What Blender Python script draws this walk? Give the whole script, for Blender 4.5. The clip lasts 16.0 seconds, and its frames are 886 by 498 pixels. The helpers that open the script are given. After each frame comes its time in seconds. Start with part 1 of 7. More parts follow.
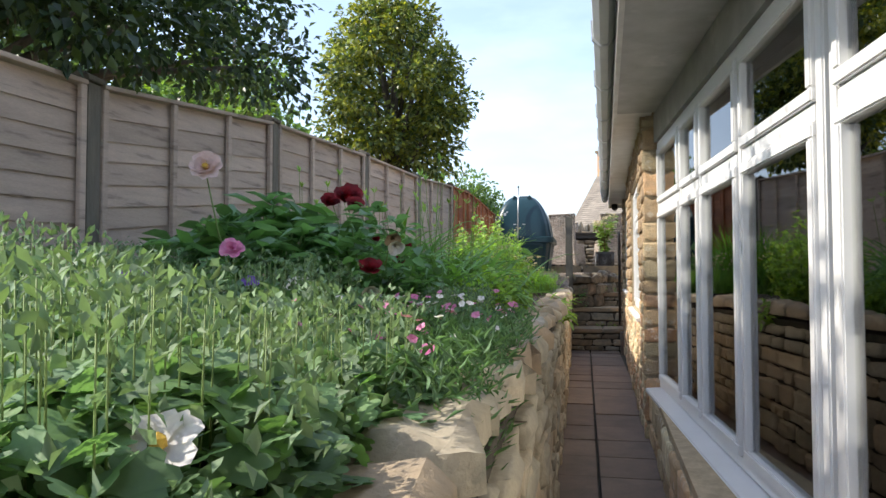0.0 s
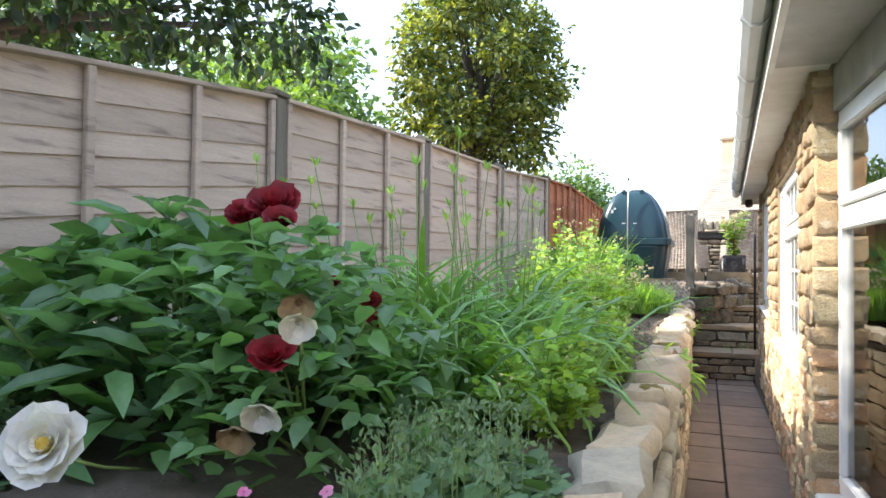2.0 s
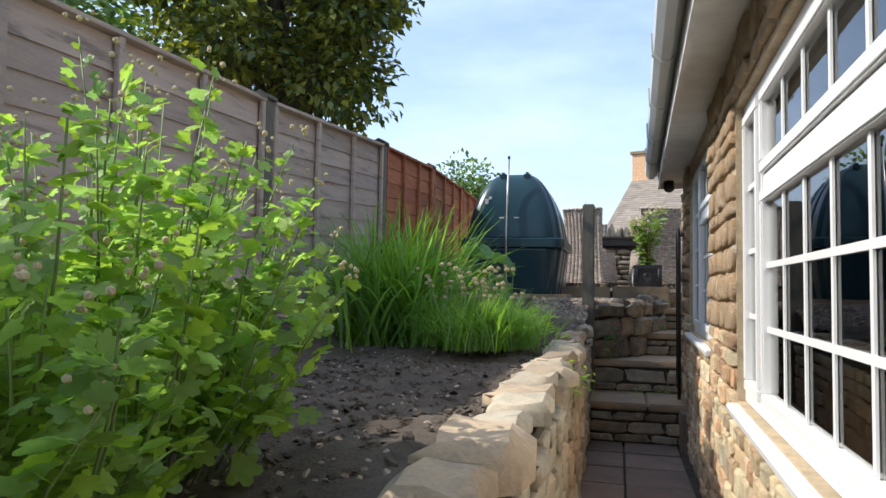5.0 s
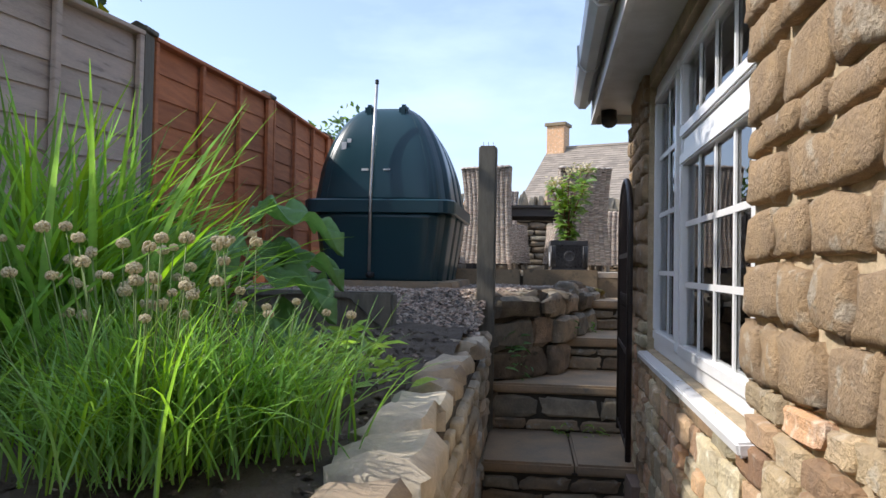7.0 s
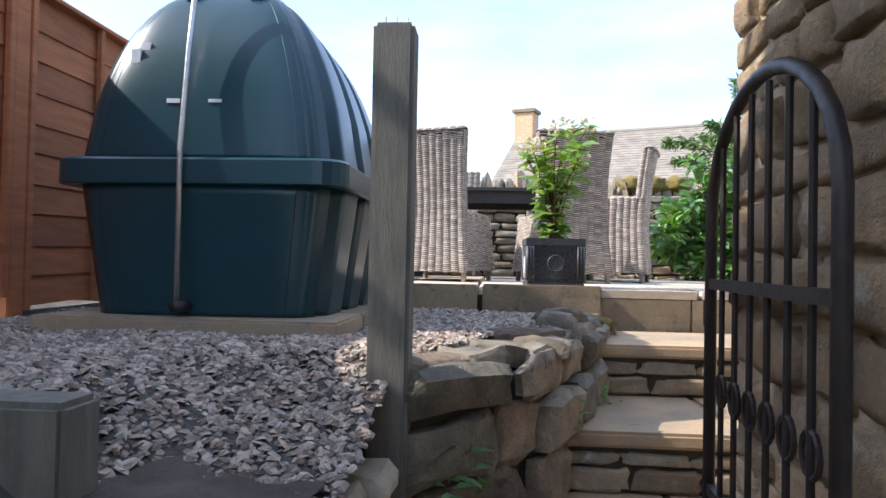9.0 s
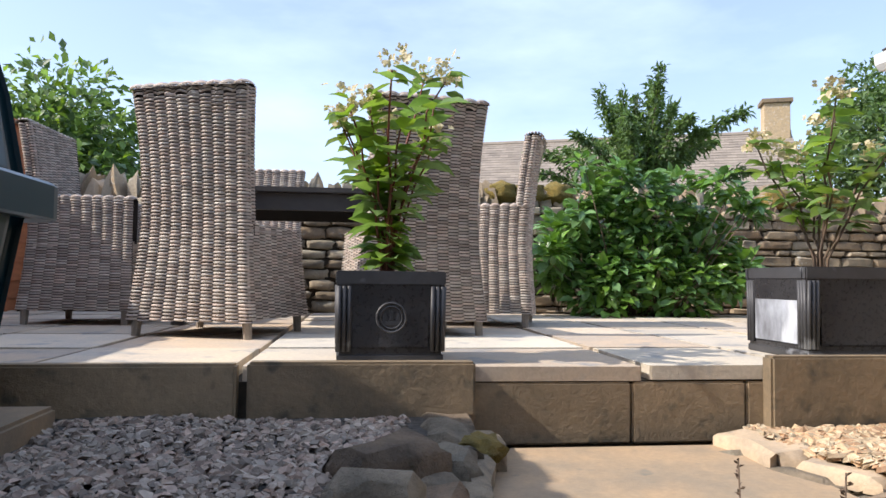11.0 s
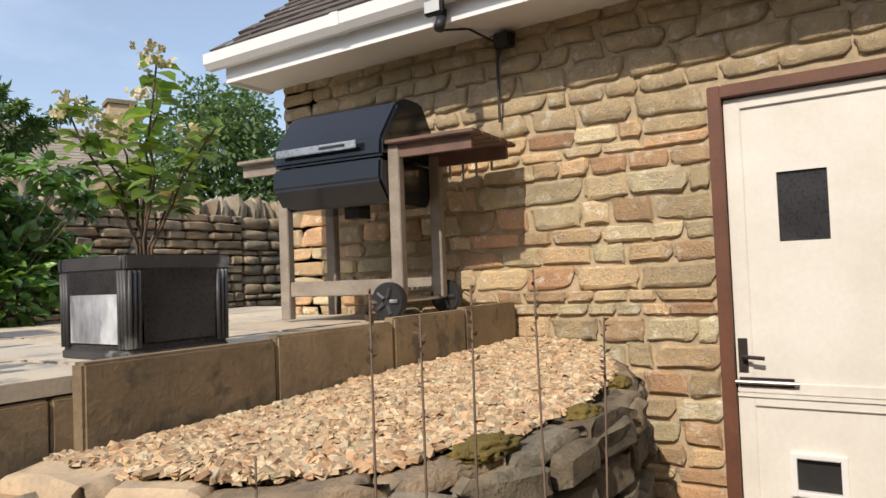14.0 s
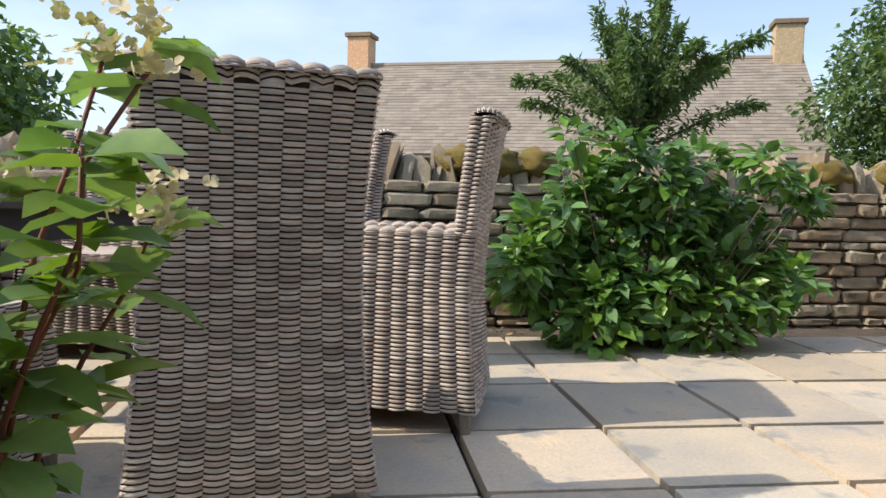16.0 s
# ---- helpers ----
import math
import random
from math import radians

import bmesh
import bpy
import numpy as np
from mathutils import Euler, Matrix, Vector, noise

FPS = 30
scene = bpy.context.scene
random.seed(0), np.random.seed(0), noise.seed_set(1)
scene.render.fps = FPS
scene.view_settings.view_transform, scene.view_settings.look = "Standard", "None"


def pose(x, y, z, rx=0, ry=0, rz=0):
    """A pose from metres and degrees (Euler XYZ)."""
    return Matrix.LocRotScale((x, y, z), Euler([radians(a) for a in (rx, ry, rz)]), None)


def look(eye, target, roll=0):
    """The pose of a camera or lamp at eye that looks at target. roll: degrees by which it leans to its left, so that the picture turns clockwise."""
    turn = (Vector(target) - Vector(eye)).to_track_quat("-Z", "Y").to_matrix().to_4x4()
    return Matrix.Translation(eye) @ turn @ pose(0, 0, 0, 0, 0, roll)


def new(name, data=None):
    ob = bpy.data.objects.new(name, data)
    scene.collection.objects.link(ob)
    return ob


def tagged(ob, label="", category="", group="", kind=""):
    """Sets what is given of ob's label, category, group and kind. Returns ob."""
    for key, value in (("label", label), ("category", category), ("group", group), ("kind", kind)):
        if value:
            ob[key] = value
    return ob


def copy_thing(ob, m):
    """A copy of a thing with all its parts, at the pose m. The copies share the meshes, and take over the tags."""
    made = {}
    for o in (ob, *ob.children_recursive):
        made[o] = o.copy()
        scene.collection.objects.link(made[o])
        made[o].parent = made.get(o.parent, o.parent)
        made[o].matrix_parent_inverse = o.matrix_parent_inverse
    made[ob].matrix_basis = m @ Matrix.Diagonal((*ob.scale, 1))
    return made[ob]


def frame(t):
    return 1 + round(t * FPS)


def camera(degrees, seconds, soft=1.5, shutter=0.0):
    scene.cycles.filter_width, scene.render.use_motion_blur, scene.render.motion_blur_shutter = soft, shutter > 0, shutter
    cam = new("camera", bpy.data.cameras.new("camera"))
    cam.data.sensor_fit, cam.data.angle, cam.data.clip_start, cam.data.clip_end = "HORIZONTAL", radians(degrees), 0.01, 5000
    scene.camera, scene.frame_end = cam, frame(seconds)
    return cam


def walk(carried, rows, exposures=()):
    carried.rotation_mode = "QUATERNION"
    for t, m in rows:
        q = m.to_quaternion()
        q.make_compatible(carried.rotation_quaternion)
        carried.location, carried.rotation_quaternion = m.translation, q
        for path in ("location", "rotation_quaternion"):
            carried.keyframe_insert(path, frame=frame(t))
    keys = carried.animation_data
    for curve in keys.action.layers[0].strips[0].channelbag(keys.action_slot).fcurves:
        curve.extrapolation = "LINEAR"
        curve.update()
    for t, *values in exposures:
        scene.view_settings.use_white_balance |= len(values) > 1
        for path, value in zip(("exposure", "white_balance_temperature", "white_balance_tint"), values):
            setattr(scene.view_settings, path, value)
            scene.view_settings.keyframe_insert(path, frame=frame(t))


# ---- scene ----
cam = camera(64.3, 16.0)
METRES, EYE, TILT, LEAN, TURN = 13.5, 1.02, 0.0, 0.0, 11.4
ROWS = [
    (0.0, 0.0, 0.0, 0.0, 0.0, 2.13, 0.08),
    (0.5, 0.0007, 0.0223, 0.0045, 1.74, 0.46, -0.12),
    (1.0, 0.0039, 0.0493, 0.008, 4.6, 0.55, -0.43),
    (1.5, 0.0082, 0.079, 0.0133, 7.79, 0.56, -0.58),
    (2.0, 0.0183, 0.1113, 0.0153, 9.04, 1.44, -0.64),
    (2.5, 0.0259, 0.1442, 0.0151, 9.43, 2.27, -0.92),
    (3.0, 0.0334, 0.1808, 0.0147, 9.63, 3.0, -1.04),
    (3.5, 0.0427, 0.2205, 0.0127, 9.55, 3.16, -0.98),
    (4.0, 0.0508, 0.2603, 0.0082, 9.07, 3.25, -1.09),
    (4.5, 0.0607, 0.3014, 0.0057, 5.86, 3.13, -0.98),
    (5.0, 0.07, 0.3418, 0.0081, 2.48, 3.21, -0.96),
    (7.5, 0.1145, 0.5621, 0.0143, -5.33, 1.12, -1.08),
    (8.0, 0.1239, 0.6075, 0.0165, -6.21, 1.02, -1.09),
    (10.5, 0.1736, 0.8027, 0.0288, -11.77, 1.77, -1.25),
    (11.0, 0.1873, 0.8287, 0.0305, -18.26, 2.54, -0.66),
    (11.5, 0.1938, 0.8396, 0.0304, -28.9, 2.98, 0.1),
    (12.0, 0.1972, 0.8404, 0.0303, -39.89, 3.18, 0.97),
    (12.5, 0.2008, 0.8383, 0.0295, -50.31, 3.05, 1.8),
    (13.0, 0.2036, 0.8357, 0.0287, -60.92, 2.68, 2.46),
    (13.5, 0.2086, 0.8384, 0.0261, -67.67, 2.44, 2.51),
    (14.0, 0.2131, 0.8461, 0.0277, -67.74, 2.19, 2.18),
    (14.5, 0.2172, 0.8654, 0.0318, -61.89, 1.94, 1.2),
    (15.0, 0.2231, 0.8862, 0.0474, -49.56, -0.19, 0.34),
    (15.5, 0.2388, 0.9098, 0.0566, -35.42, -1.44, -0.47),
    (16.0, 0.2475, 0.9324, 0.0713, -19.08, -4.29, -1.51),
]
walk(cam, [(t, pose(0, 0, EYE, TILT, LEAN, TURN) @ pose(METRES * x, METRES * y, METRES * z, 90 + pitch, roll, yaw)) for t, x, y, z, yaw, pitch, roll in ROWS],
     exposures=[(0.0, 0.98, 6600, 10), (1.0, 1.65, 6700, 10), (2.5, 1.9, 6600, 10), (3.0, 1.75, 6500, 10), (3.5, 1.65, 6400, 10), (4.5, 1.0, 6300, 10), (5.2, 0.65, 6350, 11), (7.3, 0.70, 6250, 13), (8.0, 1.3, 6050, 11), (10.5, 0.92, 6300, 15), (12.0, 0.45, 6800, 11), (13.5, 0.28, 6950, 12), (14.5, 0.25, 6950, 12), (16.0, 0.48, 6750, 11)])

# ---- light ----
SUN_WAY = Vector((1.13, 0.14, -1.0)).normalized()
world = bpy.data.worlds.new("sky")
scene.world = world
world.use_nodes = True
wn, wl = world.node_tree.nodes, world.node_tree.links
bg = wn["Background"]
sky = wn.new("ShaderNodeTexSky")
sky.sky_type = "NISHITA"
sky.sun_disc = False
sky.sun_elevation = math.asin(-SUN_WAY.z)
sky.sun_rotation = math.atan2(-SUN_WAY.x, -SUN_WAY.y)
sky.air_density, sky.dust_density, sky.ozone_density = 1.0, 1.4, 1.4
# thin cloud veil
tc = wn.new("ShaderNodeTexCoord")
mp = wn.new("ShaderNodeMapping")
mp.inputs["Scale"].default_value = (1.2, 1.2, 3.6)
nz = wn.new("ShaderNodeTexNoise")
nz.inputs["Scale"].default_value, nz.inputs["Detail"].default_value, nz.inputs["Roughness"].default_value = 1.7, 6, 0.55
cr = wn.new("ShaderNodeMapRange")
cr.inputs["From Min"].default_value, cr.inputs["From Max"].default_value = 0.42, 0.78
cr.inputs["To Min"].default_value, cr.inputs["To Max"].default_value = 0.2, 0.75
mx = wn.new("ShaderNodeMix")
mx.data_type = "RGBA"
mx.inputs["B"].default_value = (4.7, 5.7, 7.5, 1)
wl.new(tc.outputs["Generated"], mp.inputs["Vector"])
wl.new(mp.outputs["Vector"], nz.inputs["Vector"])
wl.new(nz.outputs["Fac"], cr.inputs["Value"])
wl.new(cr.outputs["Result"], mx.inputs["Factor"])
wl.new(sky.outputs["Color"], mx.inputs["A"])
wl.new(mx.outputs["Result"], bg.inputs["Color"])
bg.inputs["Strength"].default_value = 0.15
sun_data = bpy.data.lights.new("sun", "SUN")
sun_data.energy, sun_data.angle, sun_data.color = 3.3, radians(0.6), (1.0, 0.93, 0.82)
sun = new("sun", sun_data)
sun.matrix_world = look(-SUN_WAY * 40, (0, 0, 0))


# ---- materials ----
def mat(name, base, rough=0.8, second=None, scale=8.0, fine=60.0, bump=0.15, vary=0.0, metal=0.0, stretch=(1, 1, 1), trans=0.0,
        island=False, spots=None, spot_scale=14.0, spot_at=0.62, hue=0.0, gloss=0.5, tall=0.01, clean=1.0):
    """A worn surface: two colours mixed by coarse noise, darkened by fine grain, with relief; vary: lightness from piece to piece."""
    m = bpy.data.materials.new(name)
    m.use_nodes = True
    n, l = m.node_tree.nodes, m.node_tree.links
    p = n["Principled BSDF"]
    tex = n.new("ShaderNodeTexCoord")
    mapping = n.new("ShaderNodeMapping")
    mapping.inputs["Scale"].default_value = stretch
    geo = n.new("ShaderNodeNewGeometry")
    l.new(geo.outputs["Position"], mapping.inputs["Vector"])

    def noise_at(s, detail=4, rough_=0.6):
        t = n.new("ShaderNodeTexNoise")
        t.inputs["Scale"].default_value, t.inputs["Detail"].default_value, t.inputs["Roughness"].default_value = s, detail, rough_
        l.new(mapping.outputs["Vector"], t.inputs["Vector"])
        return t.outputs["Fac"]

    def ramp(value, a, b, lo=0.0, hi=1.0):
        r = n.new("ShaderNodeMapRange")
        for key, v in (("From Min", a), ("From Max", b), ("To Min", lo), ("To Max", hi)):
            r.inputs[key].default_value = v
        l.new(value, r.inputs["Value"])
        return r.outputs["Result"]

    def mix(fac, a, b, blend="MIX"):
        x = n.new("ShaderNodeMix")
        x.data_type, x.blend_type = "RGBA", blend
        for key, v in (("Factor", fac), ("A", a), ("B", b)):
            s = [i for i in x.inputs if i.name == key and i.enabled][0]
            if isinstance(v, (tuple, float, int)):
                s.default_value = (*v, 1) if isinstance(v, tuple) else v
            else:
                l.new(v, s)
        return [o for o in x.outputs if o.enabled][0]

    second = second or tuple(c * 0.72 for c in base)
    colour = mix(ramp(noise_at(scale), 0.35, 0.68), base, second)
    if spots:
        colour = mix(ramp(noise_at(spot_scale, 3), spot_at, spot_at + 0.1), colour, spots)
    grain = noise_at(fine, 5, 0.7)
    hsv = n.new("ShaderNodeHueSaturation")
    l.new(colour, hsv.inputs["Color"])
    value = ramp(grain, 0.25, 0.75, 1 - 0.18 * clean, 1 + 0.14 * clean)
    if vary or hue:
        if island:
            pick = geo.outputs["Random Per Island"]
        else:
            info = n.new("ShaderNodeObjectInfo")
            pick = info.outputs["Random"]
        if vary:
            mul = n.new("ShaderNodeMath")
            mul.operation = "MULTIPLY"
            l.new(value, mul.inputs[0])
            l.new(ramp(pick, 0, 1, 1 - vary, 1 + vary), mul.inputs[1])
            value = mul.outputs[0]
        if hue:
            wrap = n.new("ShaderNodeMath")
            wrap.operation = "MULTIPLY"
            wrap.inputs[1].default_value = 7.31
            l.new(pick, wrap.inputs[0])
            fr = n.new("ShaderNodeMath")
            fr.operation = "FRACT"
            l.new(wrap.outputs[0], fr.inputs[0])
            l.new(ramp(fr.outputs[0], 0, 1, 0.5 - hue, 0.5 + hue), hsv.inputs["Hue"])
            l.new(ramp(fr.outputs[0], 0, 1, 1.15, 0.75), hsv.inputs["Saturation"])
    l.new(value, hsv.inputs["Value"])
    l.new(hsv.outputs["Color"], p.inputs["Base Color"])
    p.inputs["Metallic"].default_value = metal
    p.inputs["Specular IOR Level"].default_value = gloss
    l.new(ramp(grain, 0.3, 0.7, max(rough - 0.08 * min(clean * 2, 1), 0.02), min(rough + 0.08 * min(clean * 2, 1), 1)), p.inputs["Roughness"])
    if bump:
        b = n.new("ShaderNodeBump")
        b.inputs["Strength"].default_value, b.inputs["Distance"].default_value = bump, tall
        l.new(mix(0.4, grain, noise_at(scale * 2.5)), b.inputs["Height"])
        l.new(b.outputs["Normal"], p.inputs["Normal"])
    if trans:
        add = n.new("ShaderNodeMixShader")
        add.inputs[0].default_value = trans
        tl = n.new("ShaderNodeBsdfTranslucent")
        bright = mix(1.0, hsv.outputs["Color"], (1.25, 1.35, 0.7), "MULTIPLY")
        l.new(bright, tl.inputs["Color"])
        l.new(p.outputs["BSDF"], add.inputs[1])
        l.new(tl.outputs["BSDF"], add.inputs[2])
        l.new(add.outputs[0], n["Material Output"].inputs["Surface"])
    return m


def clear_glass(name):
    m = bpy.data.materials.new(name)
    m.use_nodes = True
    n, l = m.node_tree.nodes, m.node_tree.links
    mixer, fres = n.new("ShaderNodeMixShader"), n.new("ShaderNodeFresnel")
    fres.inputs["IOR"].default_value = 3.5
    clear, shine = n.new("ShaderNodeBsdfTransparent"), n.new("ShaderNodeBsdfGlossy")
    clear.inputs["Color"].default_value = (0.86, 0.9, 0.89, 1)
    shine.inputs["Roughness"].default_value = 0.0
    l.new(fres.outputs[0], mixer.inputs[0])
    l.new(clear.outputs[0], mixer.inputs[1])
    l.new(shine.outputs[0], mixer.inputs[2])
    l.new(mixer.outputs[0], n["Material Output"].inputs["Surface"])
    return m


STONE = mat("honey_limestone", (0.66, 0.48, 0.265), 0.92, (0.50, 0.375, 0.235), 11, 90, 1.0, vary=0.34, hue=0.026, spots=(0.72, 0.62, 0.46), spot_at=0.57, tall=0.022)
STONE_DRY = mat("weathered_limestone", (0.38, 0.30, 0.195), 0.95, (0.22, 0.185, 0.135), 9, 60, 0.8, vary=0.3, hue=0.012, spots=(0.42, 0.40, 0.33), spot_at=0.62)
STONE_DRY_I = mat("weathered_limestone_rubble", (0.38, 0.30, 0.195), 0.95, (0.22, 0.185, 0.135), 9, 60, 0.8, vary=0.3, hue=0.012, island=True, spots=(0.42, 0.40, 0.33))
# mossy stone with dark stains, base also darkened for the walls' shade
STONE_DARK = mat("mossy_limestone_shaded", (0.31, 0.245, 0.165), 0.95, (0.15, 0.125, 0.09), 10, 70, 1.0, vary=0.35, hue=0.015, spots=(0.10, 0.088, 0.06), spot_at=0.6, tall=0.02)
STONE_CAP = mat("cap_limestone", (0.50, 0.40, 0.27), 0.92, (0.36, 0.30, 0.22), 8, 60, 0.6, vary=0.25, hue=0.012, spots=(0.30, 0.27, 0.20), spot_at=0.63)
MORTAR = mat("lime_mortar", (0.52, 0.41, 0.27), 0.95, (0.36, 0.29, 0.19), 12, 90, 0.5)
DARK_JOINT = mat("earthy_joint", (0.09, 0.075, 0.055), 1.0, (0.05, 0.042, 0.03), 12, 80, 0.5)
UPVC = mat("white_upvc", (0.80, 0.80, 0.80), 0.32, (0.77, 0.77, 0.765), 4, 40, 0.01, clean=0.12)
UPVC_OLD = mat("weathered_white_fascia", (0.66, 0.65, 0.62), 0.45, (0.52, 0.50, 0.46), 5, 30, 0.05, spots=(0.50, 0.49, 0.45), spot_scale=5, spot_at=0.66, clean=0.4)
# white board greyed in its colour for the shade under the near eave
BOARD_SHADED = mat("weathered_white_board_shaded", (0.40, 0.40, 0.39), 0.5, (0.30, 0.295, 0.28), 5, 30, 0.05, spots=(0.48, 0.47, 0.45), spot_scale=4, spot_at=0.62, clean=0.4)
GUTTER = mat("grey_gutter_plastic", (0.56, 0.57, 0.58), 0.4, (0.48, 0.50, 0.51), 4, 30, 0.03, clean=0.3)
GLASS = clear_glass("window_glass")
ROOM = mat("room_wall", (0.62, 0.57, 0.50), 0.9, (0.34, 0.31, 0.27), 2, 20, 0.05)
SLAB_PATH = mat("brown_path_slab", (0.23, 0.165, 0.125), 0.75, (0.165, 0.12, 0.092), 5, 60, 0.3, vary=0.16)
SLAB = mat("buff_sandstone_slab", (0.66, 0.54, 0.385), 0.85, (0.49, 0.44, 0.37), 2.2, 70, 0.4, vary=0.16, hue=0.012, spots=(0.37, 0.35, 0.32), spot_scale=5, spot_at=0.58)
STEP = mat("worn_step_slab", (0.42, 0.29, 0.17), 0.85, (0.27, 0.215, 0.15), 4, 70, 0.35, vary=0.16, spots=(0.20, 0.18, 0.14), spot_scale=7, spot_at=0.64)
KERB = mat("sawn_stone_kerb", (0.33, 0.245, 0.15), 0.85, (0.215, 0.165, 0.105), 5, 45, 0.8, vary=0.18, spots=(0.14, 0.118, 0.082), spot_scale=8, spot_at=0.56)
SOIL = mat("dark_soil", (0.115, 0.090, 0.068), 1.0, (0.185, 0.150, 0.115), 5, 90, 1.0, spots=(0.21, 0.19, 0.165), spot_scale=70, spot_at=0.64, tall=0.03)
GRAVEL_GROUND = mat("gravel_bed", (0.13, 0.12, 0.105), 1.0, (0.07, 0.062, 0.055), 30, 110, 1.0, tall=0.02)
GRAVEL_GREY = mat("grey_gravel", (0.41, 0.33, 0.26), 0.9, (0.27, 0.21, 0.165), 20, 90, 0.4, vary=0.5, hue=0.014, island=True)
GRAVEL_GOLD = mat("golden_gravel", (0.55, 0.41, 0.25), 0.85, (0.42, 0.29, 0.17), 18, 90, 0.35, vary=0.38, hue=0.018, island=True)
FENCE = mat("grey_brown_fence_board", (0.57, 0.465, 0.38), 0.9, (0.46, 0.37, 0.305), 3, 40, 0.4, vary=0.14, stretch=(4, 1.0, 9), spots=(0.30, 0.24, 0.20), spot_scale=3, spot_at=0.6)
FENCE_NEW = mat("orange_fence_board", (0.50, 0.18, 0.07), 0.85, (0.36, 0.122, 0.05), 3, 40, 0.4, vary=0.15, stretch=(4, 1.0, 9))
POST = mat("grey_post_wood", (0.21, 0.19, 0.15), 0.92, (0.14, 0.13, 0.105), 5, 50, 0.5, stretch=(6, 6, 1))
WOOD_GREY = mat("silvered_teak", (0.33, 0.285, 0.235), 0.85, (0.23, 0.195, 0.16), 5, 60, 0.4, stretch=(5, 1.2, 2))
WOOD_RED = mat("worn_red_brown_board", (0.20, 0.115, 0.085), 0.8, (0.13, 0.085, 0.07), 6, 50, 0.3)
TANK = mat("dark_green_tank_plastic", (0.009, 0.042, 0.056), 0.3, (0.011, 0.048, 0.062), 2, 30, 0.0, clean=0.05)
STEEL = mat("galvanised_steel", (0.55, 0.55, 0.54), 0.35, (0.42, 0.42, 0.41), 9, 60, 0.1, metal=0.9)
IRON = mat("black_brown_iron", (0.022, 0.017, 0.015), 0.5, (0.04, 0.026, 0.02), 14, 60, 0.2)
WICKER = mat("grey_brown_wicker", (0.56, 0.48, 0.41), 0.6, (0.40, 0.33, 0.275), 16, 160, 0.4, vary=0.3, hue=0.012, island=True, stretch=(1, 1, 4.5), spots=(0.62, 0.57, 0.50), spot_scale=24)
# near-black backing colour: the shade seen between wicker strands
WICKER_GAP_SHADE = mat("wicker_gap_shade", (0.055, 0.043, 0.035), 0.9, (0.035, 0.028, 0.023), 20, 120, 0.2)
TABLE = mat("black_table", (0.03, 0.027, 0.025), 0.55, (0.045, 0.04, 0.036), 5, 50, 0.1)
POT = mat("lead_grey_planter", (0.040, 0.040, 0.043), 0.5, (0.065, 0.066, 0.070), 6, 70, 0.12, spots=(0.34, 0.36, 0.39), spot_scale=5.5, spot_at=0.60)
POT_CHALK = mat("chalky_planter_face", (0.10, 0.10, 0.11), 0.7, (0.42, 0.45, 0.50), 7, 70, 0.15, stretch=(1, 1, 0.5), spots=(0.55, 0.58, 0.62), spot_scale=6, spot_at=0.5)
POT_DARK = mat("lead_grey_planter_panel", (0.024, 0.024, 0.027), 0.3, (0.045, 0.045, 0.048), 6, 70, 0.12, spots=(0.10, 0.105, 0.11), spot_scale=6, spot_at=0.66)
BBQ_BLACK = mat("black_enamel", (0.012, 0.013, 0.017), 0.13, (0.012, 0.014, 0.019), 4, 60, 0.01, clean=0.3)
CHROME = mat("dull_chrome", (0.62, 0.61, 0.59), 0.3, (0.5, 0.49, 0.47), 10, 60, 0.03, metal=0.95)
RUBBER = mat("black_plastic", (0.015, 0.015, 0.016), 0.55, (0.024, 0.024, 0.025), 12, 60, 0.1)
DOOR_PAINT = mat("cream_white_door_paint", (0.78, 0.755, 0.70), 0.45, (0.70, 0.67, 0.61), 3, 40, 0.06, spots=(0.66, 0.62, 0.55), spot_scale=9, spot_at=0.70, clean=0.3)
DOOR_FRAME = mat("brown_frame_paint", (0.16, 0.065, 0.038), 0.55, (0.12, 0.05, 0.03), 5, 50, 0.1)
ROOF_TILE = mat("brown_roof_tile", (0.115, 0.092, 0.08), 0.9, (0.08, 0.066, 0.058), 6, 60, 0.4, vary=0.25, island=True, spots=(0.16, 0.145, 0.125), spot_scale=12)
ROOF_FAR = mat("buff_roof_tile", (0.30, 0.255, 0.205), 0.9, (0.24, 0.205, 0.17), 1.5, 12, 0.3, vary=0.16, island=True)
MOSS = mat("golden_moss", (0.27, 0.19, 0.045), 1.0, (0.17, 0.14, 0.04), 12, 120, 1.0, tall=0.02)
BARK = mat("bark", (0.13, 0.105, 0.08), 0.95, (0.08, 0.065, 0.05), 9, 60, 0.6, stretch=(3, 3, 1))
GRASS_GROUND = mat("rough_grass_ground", (0.07, 0.10, 0.035), 1.0, (0.11, 0.10, 0.05), 1.2, 30, 0.6)
GUTTER_BLACK = mat("black_cable_plastic", (0.012, 0.012, 0.013), 0.5, (0.02, 0.02, 0.02), 10, 50, 0.05)


def leaf(name, base, second=None, rough=0.5, trans=0.3, vary=0.35, hue=0.02):
    return mat(name, base, rough, second or tuple(c * 0.65 for c in base), 3.5, 40, 0.05, vary=vary, hue=hue, island=True, trans=trans)


